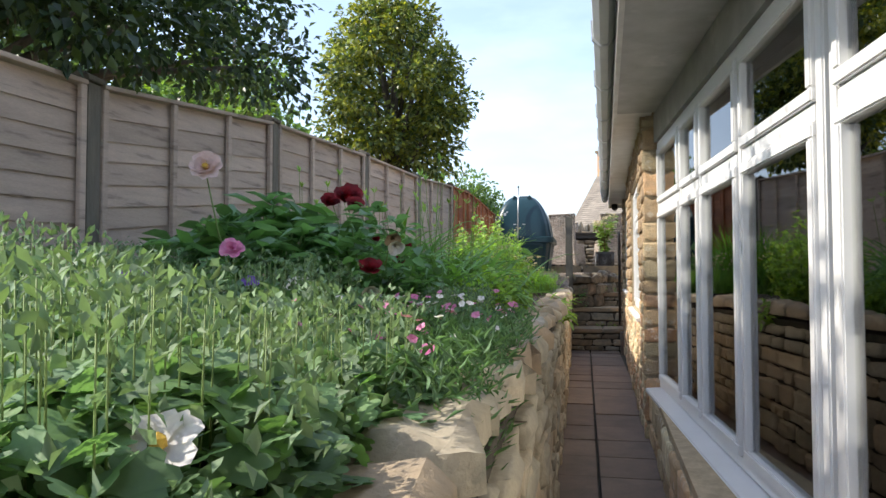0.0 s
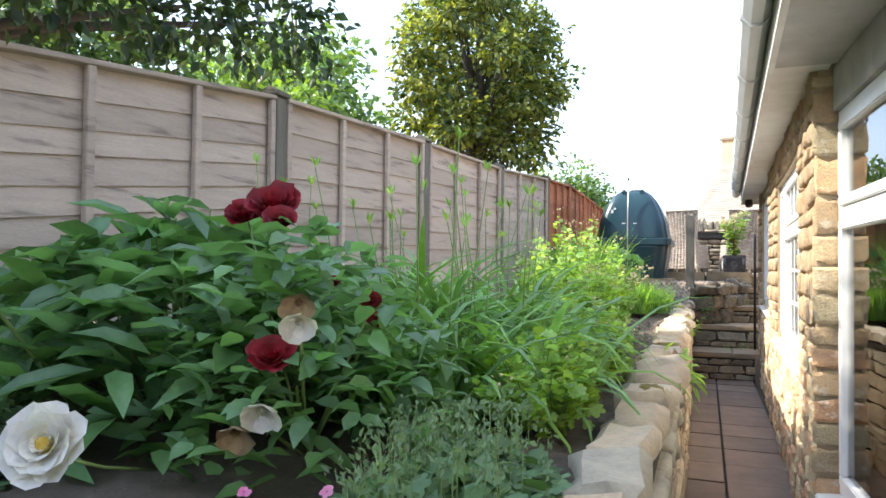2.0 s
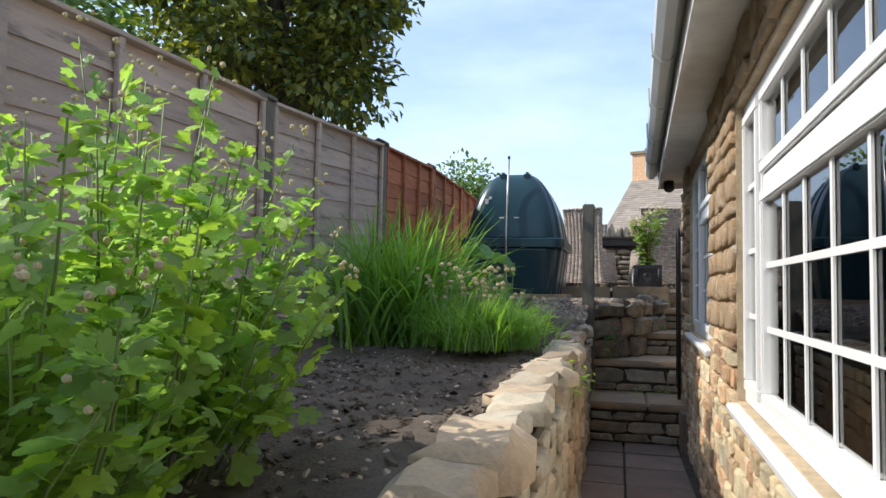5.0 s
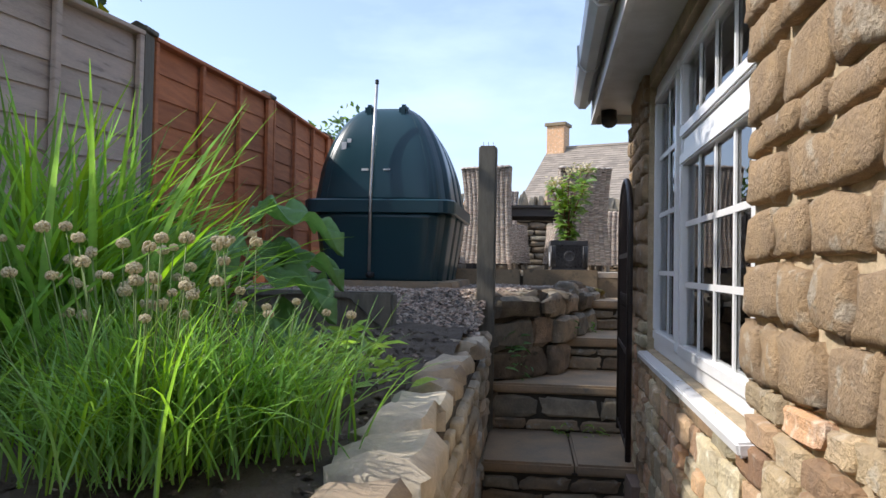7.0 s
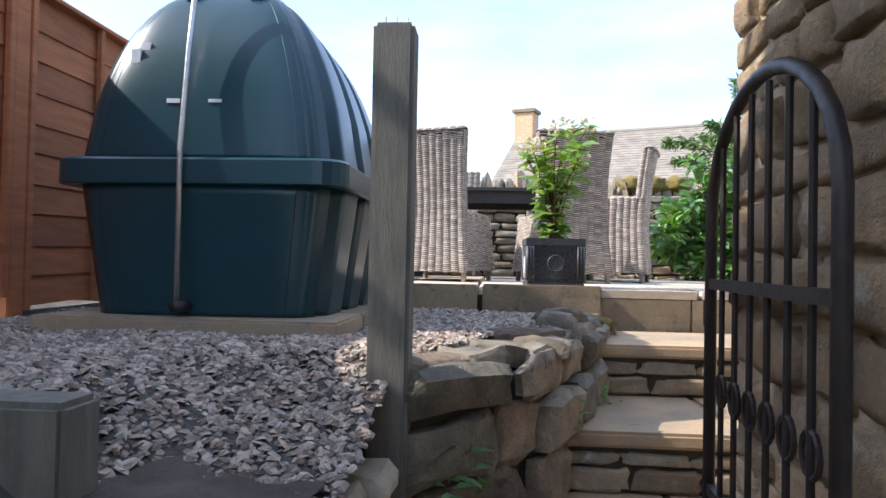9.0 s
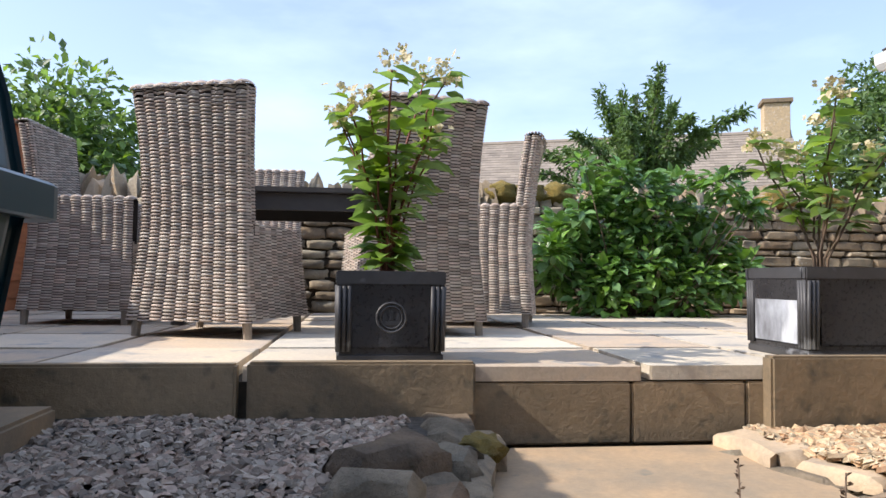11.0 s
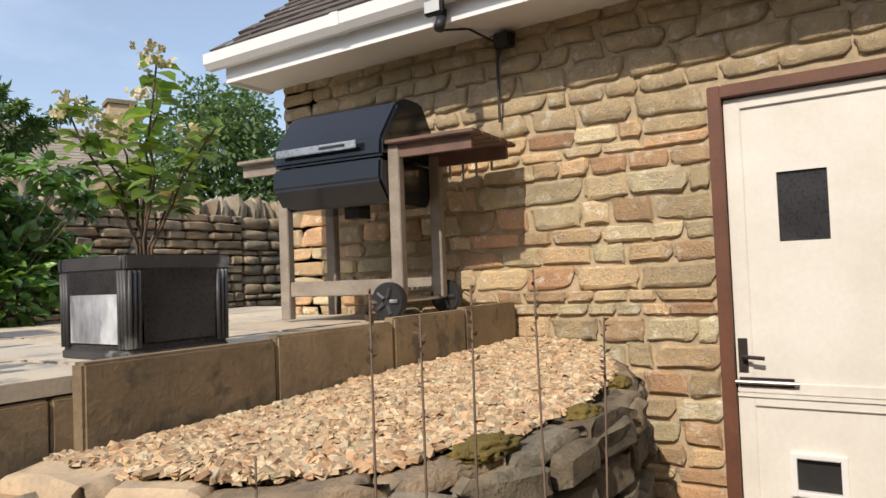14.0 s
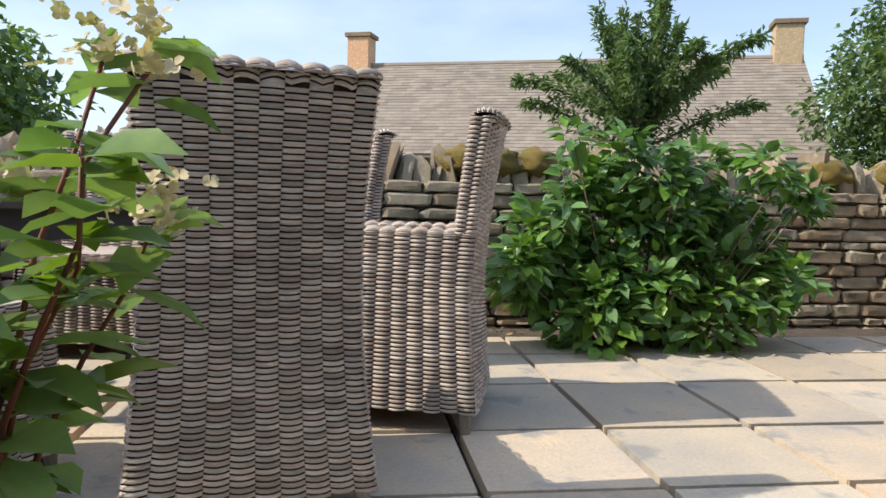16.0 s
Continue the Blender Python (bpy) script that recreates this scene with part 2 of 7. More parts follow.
L_GERANIUM = leaf("sage_green_leaf", (0.155, 0.285, 0.115), (0.10, 0.205, 0.085), 0.6, 0.35)
L_SAGE = leaf("pale_sage_bud", (0.20, 0.30, 0.155), (0.14, 0.225, 0.11), 0.65, 0.3)
L_PEONY = leaf("deep_green_leaf", (0.17, 0.33, 0.13), (0.115, 0.245, 0.095), 0.35, 0.45)
L_LILY = leaf("strap_leaf_green", (0.22, 0.41, 0.11), (0.15, 0.32, 0.085), 0.35, 0.4)
L_LIME = leaf("lime_green_leaf", (0.37, 0.54, 0.13), (0.27, 0.43, 0.10), 0.5, 0.55)
L_GRASSY = leaf("bright_blade_green", (0.27, 0.47, 0.085), (0.18, 0.37, 0.065), 0.45, 0.45)
L_RHUBARB = leaf("rhubarb_leaf_green", (0.18, 0.34, 0.12), (0.12, 0.25, 0.09), 0.45, 0.4)
L_SHRUB = leaf("shrub_leaf_green", (0.17, 0.32, 0.08), (0.10, 0.22, 0.055), 0.32, 0.3)
L_TREE = leaf("tree_leaf_green", (0.10, 0.15, 0.04), (0.06, 0.10, 0.03), 0.45)
L_HOLLY = leaf("yellow_green_leaf", (0.36, 0.36, 0.07), (0.17, 0.21, 0.05), 0.35, 0.45)
L_DARK = leaf("dark_tree_leaf", (0.045, 0.085, 0.032), (0.028, 0.058, 0.024), 0.4, 0.25)
L_FAR = leaf("far_leaf_green", (0.15, 0.235, 0.09), (0.095, 0.165, 0.065), 0.5, 0.4)
L_HYDRANGEA = leaf("hydrangea_leaf_green", (0.22, 0.34, 0.07), (0.13, 0.23, 0.055), 0.45, 0.4)
STEM = mat("green_stem", (0.20, 0.29, 0.08), 0.6, (0.15, 0.22, 0.06), 12, 60, 0.1)
STEM_RED = mat("red_brown_stem", (0.20, 0.055, 0.035), 0.6, (0.14, 0.06, 0.035), 12, 60, 0.1)
STEM_DRY = mat("dry_brown_stem", (0.17, 0.115, 0.075), 0.8, (0.11, 0.08, 0.06), 12, 60, 0.1)
PETAL_RED = mat("crimson_petal", (0.30, 0.004, 0.014), 0.65, (0.13, 0.002, 0.006), 20, 60, 0.1, trans=0.2)
PETAL_WHITE = mat("white_petal", (0.80, 0.77, 0.76), 0.6, (0.72, 0.66, 0.66), 15, 60, 0.1, trans=0.25)
PETAL_PALE = mat("pale_pink_petal", (0.78, 0.60, 0.58), 0.6, (0.70, 0.50, 0.50), 15, 60, 0.1, trans=0.25)
PETAL_PINK = mat("bright_pink_petal", (0.62, 0.16, 0.36), 0.6, (0.68, 0.30, 0.46), 25, 60, 0.1, trans=0.25)
PETAL_PURPLE = mat("violet_petal", (0.20, 0.09, 0.42), 0.6, (0.14, 0.06, 0.32), 25, 60, 0.1, trans=0.25)
PETAL_CREAM = mat("cream_floret", (0.68, 0.60, 0.40), 0.7, (0.60, 0.50, 0.32), 40, 90, 0.2, trans=0.2)
PETAL_DRY = mat("withered_petal", (0.42, 0.30, 0.17), 0.8, (0.30, 0.20, 0.11), 25, 60, 0.2)
YOLK = mat("yellow_stamen", (0.65, 0.42, 0.06), 0.8, (0.5, 0.3, 0.05), 40, 90, 0.2)


# ---- building helpers ----
def part(name, bm, material, parent=None, label="", smooth=False, bevel=0.0):
    """Links a bmesh or a mesh as one object under parent."""
    if isinstance(bm, bmesh.types.BMesh):
        me = bpy.data.meshes.new(name)
        bmesh.ops.recalc_face_normals(bm, faces=bm.faces)
        if bevel:
            bmesh.ops.bevel(bm, geom=bm.edges[:], offset=bevel, segments=2, affect="EDGES", clamp_overlap=True)
        bm.to_mesh(me)
        bm.free()
    else:
        me = bm
    me.materials.clear()
    me.materials.append(material)
    if smooth:
        me.polygons.foreach_set("use_smooth", [True] * len(me.polygons))
    ob = new(name, me)
    ob.parent = parent
    if label:
        ob["label"] = label
    return ob


def empty(name, m, label, category, group="", kind=""):
    ob = new(name)
    ob.empty_display_size = 0.1
    ob.matrix_world = m
    return tagged(ob, label, category, group, kind)


def box(x0, x1, y0, y1, z0, z1, bm=None):
    bm = bm or bmesh.new()
    m = Matrix.Translation(((x0 + x1) / 2, (y0 + y1) / 2, (z0 + z1) / 2)) @ Matrix.Diagonal((abs(x1 - x0), abs(y1 - y0), abs(z1 - z0), 1))
    bmesh.ops.create_cube(bm, size=1, matrix=m)
    return bm


def tube(points, radius, sides=6, bm=None, taper=None):
    """A tube along points; taper: the end radius."""
    bm = bm or bmesh.new()
    pts = [Vector(p) for p in points]
    rings = []
    for i, p in enumerate(pts):
        d = (pts[min(i + 1, len(pts) - 1)] - pts[max(i - 1, 0)]).normalized()
        a = d.orthogonal().normalized() if i == 0 else (rings_a - rings_a.dot(d) * d).normalized()
        rings_a = a
        b = d.cross(a)
        k = i / max(len(pts) - 1, 1)
        r = radius if taper is None else radius + (taper - radius) * k
        rings.append([bm.verts.new(p + r * (math.cos(2 * math.pi * j / sides) * a + math.sin(2 * math.pi * j / sides) * b)) for j in range(sides)])
    for r0, r1 in zip(rings, rings[1:]):
        for j in range(sides):
            bm.faces.new((r0[j], r0[(j + 1) % sides], r1[(j + 1) % sides], r1[j]))
    bm.faces.new(rings[0][::-1])
    bm.faces.new(rings[-1])
    return bm


def prism(profile, x0, x1, axis="x", bm=None):
    """A closed outline of pairs drawn out between x0 and x1 along an axis (x: pairs are y, z; y: pairs are x, z; z: pairs are x, y)."""
    bm = bm or bmesh.new()
    put = {"x": lambda d, a, b: (d, a, b), "y": lambda d, a, b: (a, d, b), "z": lambda d, a, b: (a, b, d)}[axis]
    r0 = [bm.verts.new(put(x0, a, b)) for a, b in profile]
    r1 = [bm.verts.new(put(x1, a, b)) for a, b in profile]
    k = len(profile)
    for i in range(k):
        bm.faces.new((r0[i], r0[(i + 1) % k], r1[(i + 1) % k], r1[i]))
    bm.faces.new(r0[::-1])
    bm.faces.new(r1)
    return bm


def mesh_of(name, verts, faces):
    me = bpy.data.meshes.new(name)
    me.from_pydata([tuple(v) for v in verts], [], [tuple(f) for f in faces])
    me.update()
    return me




def stone_shape(seed, bulge=0.12, rough=0.09, sharp=34):
    """One rough block: 1 x 1 x 1, back at 0, face towards +z, with a broken, nearly flat face."""
    r = np.random.default_rng(seed)
    cells = 4
    lift = r.uniform(-0.16, 0.16, (cells + 1, cells + 1))
    skew = r.uniform(-0.09, 0.09, 4)
    v, f = [], []
    for j in range(cells + 1):
        for i in range(cells + 1):
            a, b = (-0.5, -0.37, 0.0, 0.37, 0.5)[i], (-0.5, -0.35, 0.0, 0.35, 0.5)[j]
            rim = max(abs(a), abs(b)) > 0.49
            corner = abs(a) > 0.49 and abs(b) > 0.49
            k = r.uniform(0.80, 0.93) if corner else r.uniform(0.93, 1.0) if rim else 1.0
            x = a * k + (r.uniform(-rough, rough) * 0.5 if rim else r.uniform(-0.05, 0.05)) + skew[0] * b
            y = b * k + (r.uniform(-rough, rough) if rim else r.uniform(-0.05, 0.05)) + skew[1] * a
            v.append((x, y, (0.62 + lift[j, i] * 0.8) if rim else 0.95 + lift[j, i] * (1 + bulge)))
    n = cells + 1
    f += [(j * n + i, j * n + i + 1, (j + 1) * n + i + 1, (j + 1) * n + i) for j in range(cells) for i in range(cells)]
    loop = [i for i in range(n)] + [j * n + cells for j in range(1, n)] + [cells * n + i for i in range(cells - 1, -1, -1)] + [j * n for j in range(cells - 1, 0, -1)]
    base = len(v)
    v += [(v[q][0], v[q][1], 0.0) for q in loop]
    m = len(loop)
    f += [(loop[k], base + k, base + (k + 1) % m, loop[(k + 1) % m]) for k in range(m)]
    me = mesh_of("stone", v, f)
    me.polygons.foreach_set("use_smooth", [True] * len(me.polygons))
    me.set_sharp_from_angle(angle=radians(sharp))
    return me


def side_frame(origin, face):
    """Maps u along, v up, w outwards onto a wall that faces that way."""
    w = Vector(face).normalized()
    v = Vector((0, 0, 1))
    u = v.cross(w)
    return Matrix((( u.x, v.x, w.x, origin[0]), (u.y, v.y, w.y, origin[1]), (u.z, v.z, w.z, origin[2]), (0, 0, 0, 1)))


def lay_stones(parent, m, length, height, material, shapes, course=(0.08, 0.15), width=(0.18, 0.42), depth=(0.03, 0.05), joint=0.012, holes=(), seed=1, name="stone", limit=300, bend=None, joined=None):
    """Courses of rough stones on a wall's face. holes: rectangles u0, u1, v0, v1. bend(u) gives the frame at u on a curved wall. The first ones are objects; past the limit they are joined."""
    r = random.Random(seed)
    spots = []
    v = 0.0
    while v < height - 0.03:
        h = min(r.uniform(*course), height - v)
        if height - v - h < 0.05:
            h = height - v
        cuts = sorted([(a, b) for a, b, c, d in holes if c < v + h - 0.025 and d > v + 0.025])
        runs, u = [], 0.0
        for a, b in cuts:
            if a > u:
                runs.append((u, a))
            u = max(u, b)
        if u < length:
            runs.append((u, length))
        for a, b in runs:
            u = a
            while u < b - 0.02:
                w = r.uniform(*width) * (0.75 + h * 3)
                if b - u - w < 0.1:
                    w = b - u
                spots.append((u + w / 2, v + h / 2, w - joint, h - joint, r.uniform(*depth)))
                u += w
        v += h
    vs, fs = [], []
    for i, (u, v, w, h, d) in enumerate(spots):
        me = shapes[r.randrange(len(shapes))]
        base = bend(u) @ Matrix.Translation((0, v, 0)) if bend else m @ Matrix.Translation((u, v, 0))
        mm = base @ Matrix.Rotation(r.choice((0, math.pi)), 4, "Z") @ Matrix.Diagonal((w, h, d, 1))
        if i < limit:
            ob = new(name, me)
            ob.parent = parent
            ob.matrix_basis = mm
        else:
            k = len(vs)
            vs += [mm @ q.co for q in me.vertices]
            fs += [tuple(k + j for j in p.vertices) for p in me.polygons]
    if vs:
        ob = part("rubble", mesh_of("rubble", vs, fs), joined or material, parent, smooth=True)
        ob["kind"] = "stuff"


def shapes_of(material, count, seed, **kw):
    out = [stone_shape(seed + i, **kw) for i in range(count)]
    for me in out:
        me.materials.append(material)
    return out


HOUSE_STONES = shapes_of(STONE, 8, 100)
DRY_STONES = shapes_of(STONE_DRY, 8, 200, rough=0.09)
CAP_STONES = shapes_of(STONE_CAP, 8, 300, rough=0.10)
DARK_STONES = shapes_of(STONE_DARK, 8, 600, rough=0.12)
FLAT_STONES = shapes_of(STONE_DARK, 8, 400, rough=0.15, sharp=50)
FLAT_CAPS = shapes_of(STONE_CAP, 8, 500, rough=0.15, sharp=50)

# ---- the large structure ----
PATH_Z, BED_Z, PATIO_Z, YARD_Z = -0.1, 0.78, 1.17, 0.2

# one ground sheet to the horizon, well below the paved levels
g = bmesh.new()
bmesh.ops.create_grid(g, x_segments=2, y_segments=2, size=600, matrix=Matrix.Translation((0, 0, -0.35)))
tagged(part("ground", g, GRASS_GROUND), "rough green ground stretching away to the horizon", "ground", kind="structure")
tagged(part("ground", box(-14, 40, 17.75, 60, -0.3, 0.9), GRASS_GROUND), "grassy ground of the neighbouring plot beyond the stone wall", "ground", kind="structure")
tagged(part("ground", box(-40, -2.45, -8, 60, -0.3, 0.7), GRASS_GROUND), "grassy ground of the plot behind the fence", "ground", kind="structure")

# path of two rows of brown slabs
path = tagged(part("path", box(-0.3, 0.6, -4, 10.9, -0.3, PATH_Z - 0.035), DARK_JOINT), "narrow path of dark brown slabs with earthy joints", "path", kind="structure")
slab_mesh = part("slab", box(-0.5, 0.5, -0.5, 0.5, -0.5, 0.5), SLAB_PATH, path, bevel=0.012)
slab_shape = slab_mesh.data
bpy.data.objects.remove(slab_mesh)
r = random.Random(3)
y = -3.6
while y < 10.7:
    length = min(0.45, 10.72 - y)
    for x0, x1 in ((-0.22, 0.06), (0.07, 0.48)):
        ob = new("slab", slab_shape)
        ob.parent = path
        ob.matrix_basis = pose((x0 + x1) / 2, y + length / 2, PATH_Z - 0.02 + r.uniform(-0.004, 0.004), r.uniform(-0.4, 0.4), r.uniform(-0.4, 0.4)) @ Matrix.Diagonal((x1 - x0 - 0.008, length - 0.010, 0.04, 1))
    y += 0.45

# ---- bungalow ----
HX, HEND = 0.45, 11.2            # outer face and far corner of the bungalow
WINS = [(5.83, 7.83, 0.69, 1.90), (8.78, 10.52, 0.83, 2.06)]
SKEW = Matrix.Translation((0.45, 7.0, 0)) @ Matrix.Rotation(-0.027, 4, "Z") @ Matrix.Translation((-0.45, -7.0, 0))   # the bungalow stands a little askew
house = empty("bungalow", SKEW, "honey limestone bungalow with white windows and a pale eave", "house", kind="structure")


def wall_with_holes(name, x0, x1, y0, y1, z0, z1, holes, material, parent):
    """A wall along y cut through by openings."""
    bm = bmesh.new()
    y = y0
    for a, b, c, d in sorted(holes):
        box(x0, x1, y, a, z0, z1, bm)
        box(x0, x1, a, b, z0, c, bm)
        box(x0, x1, a, b, d, z1, bm)
        y = b
    box(x0, x1, y, y1, z0, z1, bm)
    return part(name, bm, material, parent)


wall_house = wall_with_holes("wall_house", HX + 0.02, HX + 0.30, 5.05, HEND - 0.01, -0.3, 2.16, WINS, MORTAR, house)
holes = [(HEND - b, HEND - a, c + 0.1, d + 0.1) for a, b, c, d in WINS]
lay_stones(wall_house, side_frame((HX + 0.02, HEND, -0.1), (-1, 0, 0)), HEND - 5.05, 2.25, STONE, HOUSE_STONES, (0.065, 0.135), (0.10, 0.26), (0.016, 0.034), 0.010, holes, 5, joined=STONE)
wall_end = part("wall_house_end", box(HX + 0.01, 7.0, HEND - 0.28, HEND - 0.02, -0.3, 2.16), MORTAR, house)
lay_stones(wall_end, side_frame((2.2, HEND - 0.02, -0.1), (0, 1, 0)), 2.2 - HX - 0.02, 2.2, STONE, HOUSE_STONES, (0.09, 0.17), (0.15, 0.36), (0.022, 0.035), 0.01, (), 15, limit=120, joined=STONE)
part("wall_house_low", box(0.50, 0.75, -4, 5.05, -0.3, 0.24), MORTAR, house)
low = part("wall_house_low_face", box(0.49, 0.51, -4, 5.05, -0.3, 0.2), MORTAR, house)
lay_stones(low, side_frame((0.49, 5.04, -0.1), (-1, 0, 0)), 7.5, 0.33, STONE, HOUSE_STONES, (0.1, 0.15), (0.2, 0.4), (0.015, 0.03), 0.012, (), 6)
pier = part("wall_house_return", box(HX + 0.01, 0.60, 5.05, 5.11, -0.1, 2.1), MORTAR, house)
lay_stones(pier, side_frame((HX - 0.01, 5.05, -0.1), (0, -1, 0)), 0.13, 2.2, STONE, HOUSE_STONES, (0.09, 0.17), (0.12, 0.2), (0.012, 0.022), 0.01, (), 8)
part("wall_house_back", box(4.6, 4.8, -4, HEND - 0.3, -0.3, 2.16), ROOM, house)
part("wall_house_near", box(0.5, 4.8, -4.3, -4.0, -0.3, 2.16), MORTAR, house)
tagged(part("floor_house", box(0.75, 4.6, -4, HEND - 0.3, -0.3, 0.0), ROOM), "dim room floor inside the bungalow", "floor", kind="structure").matrix_basis = SKEW
tagged(part("ceiling_house", box(0.45, 4.8, -4.3, HEND, 2.161, 2.2), ROOM), "plain ceiling inside the bungalow", "ceiling", kind="structure").matrix_basis = SKEW
part("wall_house_partition", box(0.76, 4.6, 5.4, 5.5, 0.0, 2.16), ROOM, house)
part("wall_house_partition", box(0.76, 4.6, 8.2, 8.3, 0.0, 2.16), ROOM, house)

# eave: soffit, fascia, gutter with brackets, tiled roof
EAVE_END = 11.42
part("soffit", box(0.275, HX + 0.06, 4.95, EAVE_END, 2.125, 2.15), UPVC_OLD, house)
part("soffit", box(0.275, 1.1, -4.3, 4.95, 2.125, 2.15), BOARD_SHADED, house)
part("fascia", box(0.25, 0.275, -4.3, EAVE_END, 2.075, 2.27), UPVC_OLD, house)
part("bargeboard", prism([(0.25, 2.075), (0.48, 2.075), (3.2, 4.2), (3.2, 4.4), (0.25, 2.27)], EAVE_END, EAVE_END + 0.03, "y"), UPVC_OLD, house)
part("gable_wall", prism([(0.47, 2.16), (4.79, 2.16), (3.2, 4.12), (2.9, 4.12)], HEND - 0.27, HEND - 0.03, "y"), MORTAR, house)
gut = bmesh.new()
prof = [(0.30, 2.27), (0.30, 2.20), (0.27, 2.165), (0.23, 2.165), (0.20, 2.20), (0.195, 2.275), (0.205, 2.275), (0.212, 2.205), (0.235, 2.178), (0.268, 2.178), (0.29, 2.205), (0.292, 2.27)]
prof = [(a - 0.055, b) for a, b in prof]
part("gutter", prism(prof, -4.3, EAVE_END, "y", gut), GUTTER, house)
for k in range(17):
    yb = -3.5 + k * 0.88
    part("gutter_bracket", prism([(a - 0.055, b) for a, b in [(0.304, 2.285), (0.304, 2.19), (0.27, 2.155), (0.228, 2.155), (0.19, 2.195), (0.185, 2.29), (0.195, 2.29), (0.2, 2.2), (0.232, 2.165), (0.266, 2.165), (0.294, 2.195), (0.294, 2.285)]], yb, yb + 0.035, "y"), GUTTER, house)


def tiled_roof(name, corner, along, up, length, slope, rows, tile, material, parent):
    """Overlapping tiles, each a thin tilted slab."""
    along, up = Vector(along).normalized(), Vector(up).normalized()
    n = along.cross(up)
    if n.z < 0:
        n = -n
    rr = random.Random(2)
    vs, fs = [], []
    step = slope / rows
    for i in range(rows):
        off = (i % 2) * tile / 2
        k = int(length / tile) + 1
        for j in range(k):
            a, b = max(j * tile - off, 0), min((j + 1) * tile - off - 0.004, length)
            if b - a < 0.02:
                continue
            lift = rr.uniform(0, 0.006)
            q = len(vs)
            for s, (u, h) in enumerate(((a, 0.022), (b, 0.022), (b, 0.008), (a, 0.008), (a, 0.0), (b, 0.0))):
                t_ = i * step if s in (0, 1, 4, 5) else (i + 1.15) * step
                vs.append(Vector(corner) + along * u + up * t_ + n * (h + lift))
            fs += [(q, q + 1, q + 2, q + 3), (q + 4, q + 5, q + 1, q)]
    ob = part(name, mesh_of(name, vs, fs), material, parent)
    return ob


part("roof_deck", prism([(0.26, 2.275), (2.95, 4.45), (2.95, 4.4), (0.30, 2.255)], -4.3, EAVE_END, "y"), ROOF_TILE, house)
tiled_roof("roof", (0.23, -4.3, 2.285), (0, 1, 0), (2.7, 0, 2.17), EAVE_END + 4.35, 3.4, 17, 0.27, ROOF_TILE, house)
part("roof_deck", prism([(2.95, 4.45), (5.3, 2.2), (5.3, 2.15), (2.95, 4.4)], -4.3, EAVE_END, "y"), ROOF_TILE, house)


def frame_bar(bm, x, y0, y1, z0, z1, deep=0.06):
    return box(x, x + deep, y0, y1, z0, z1, bm)


def casement(name, x, y0, y1, z0, z1, columns, transom, bars, parent, label, place=None, ledge=0.07):
    """A white window: outer frame, mullions at columns, a transom, sashes with glazing bars."""
    w = empty(name, (place or SKEW) @ pose(x, (y0 + y1) / 2, z0), label, "window", kind="structure")
    inv = pose(x, (y0 + y1) / 2, z0).inverted()
    def put(nm, bm, m, **kw):
        ob = part(nm, bm, m, w, **kw)
        ob.matrix_basis = inv
        return ob
    fw = 0.055
    bm = bmesh.new()
    for a, b, c, d in ((y0, y1, z0, z0 + fw), (y0, y1, z1 - fw, z1), (y0, y0 + fw, z0 + fw, z1 - fw), (y1 - fw, y1, z0 + fw, z1 - fw)):
        frame_bar(bm, x, a, b, c, d)
    put("window_frame", bm, UPVC, bevel=0.006)
    edges = [y0 + fw] + list(columns) + [y1 - fw]
    for c in columns:
        put("mullion", frame_bar(bmesh.new(), x, c - 0.024, c + 0.024, z0 + fw, z1 - fw), UPVC, bevel=0.006)
    for i, (a, b) in enumerate(zip(edges, edges[1:])):
        a, b = a + (0.03 if i else 0), b - (0.03 if i < len(edges) - 2 else 0)
        lights = [(z0 + fw, z1 - fw)]
        tr = transom[i] if isinstance(transom, (list, tuple)) else transom
        if tr:
            put("transom", frame_bar(bmesh.new(), x, a, b, tr - 0.03, tr + 0.03), UPVC, bevel=0.006)
            lights = [(z0 + fw, tr - 0.03), (tr + 0.03, z1 - fw)]
        for c, d in lights:
            bm, s = bmesh.new(), 0.042
            for p in ((a, b, c, c + s), (a, b, d - s, d), (a, a + s, c + s, d - s), (b - s, b, c + s, d - s)):
                frame_bar(bm, x - 0.014, *p, deep=0.05)
            sash = put("sash", bm, UPVC, bevel=0.005)
            g_ = put("pane", box(x + 0.012, x + 0.016, a + s - 0.004, b - s + 0.004, c + s - 0.004, d - s + 0.004), GLASS)
            g_.visible_shadow = False
            if bars:
                nb, na = max(1, round((b - a) / bars[0])), max(1, round((d - c) / bars[1]))
                bm = bmesh.new()
                for k in range(1, nb):
                    yy = a + s + (b - a - 2 * s) * k / nb
                    frame_bar(bm, x + 0.004, yy - 0.010, yy + 0.010, c + s, d - s, deep=0.006)
                for k in range(1, na):
                    zz = c + s + (d - c - 2 * s) * k / na
                    frame_bar(bm, x + 0.0035, a + s, b - s, zz - 0.010, zz + 0.010, deep=0.006)
                if len(bm.verts):
                    put("glazing_bar", bm, UPVC)
                else:
                    bm.free()
    put("window_sill", prism([(x - ledge, z0 - 0.045), (x - ledge - 0.005, z0 - 0.012), (x + 0.10, z0 + 0.004), (x + 0.10, z0 - 0.045)], y0 - 0.03, y1 + 0.02, "y"), UPVC, bevel=0.006)
    return w


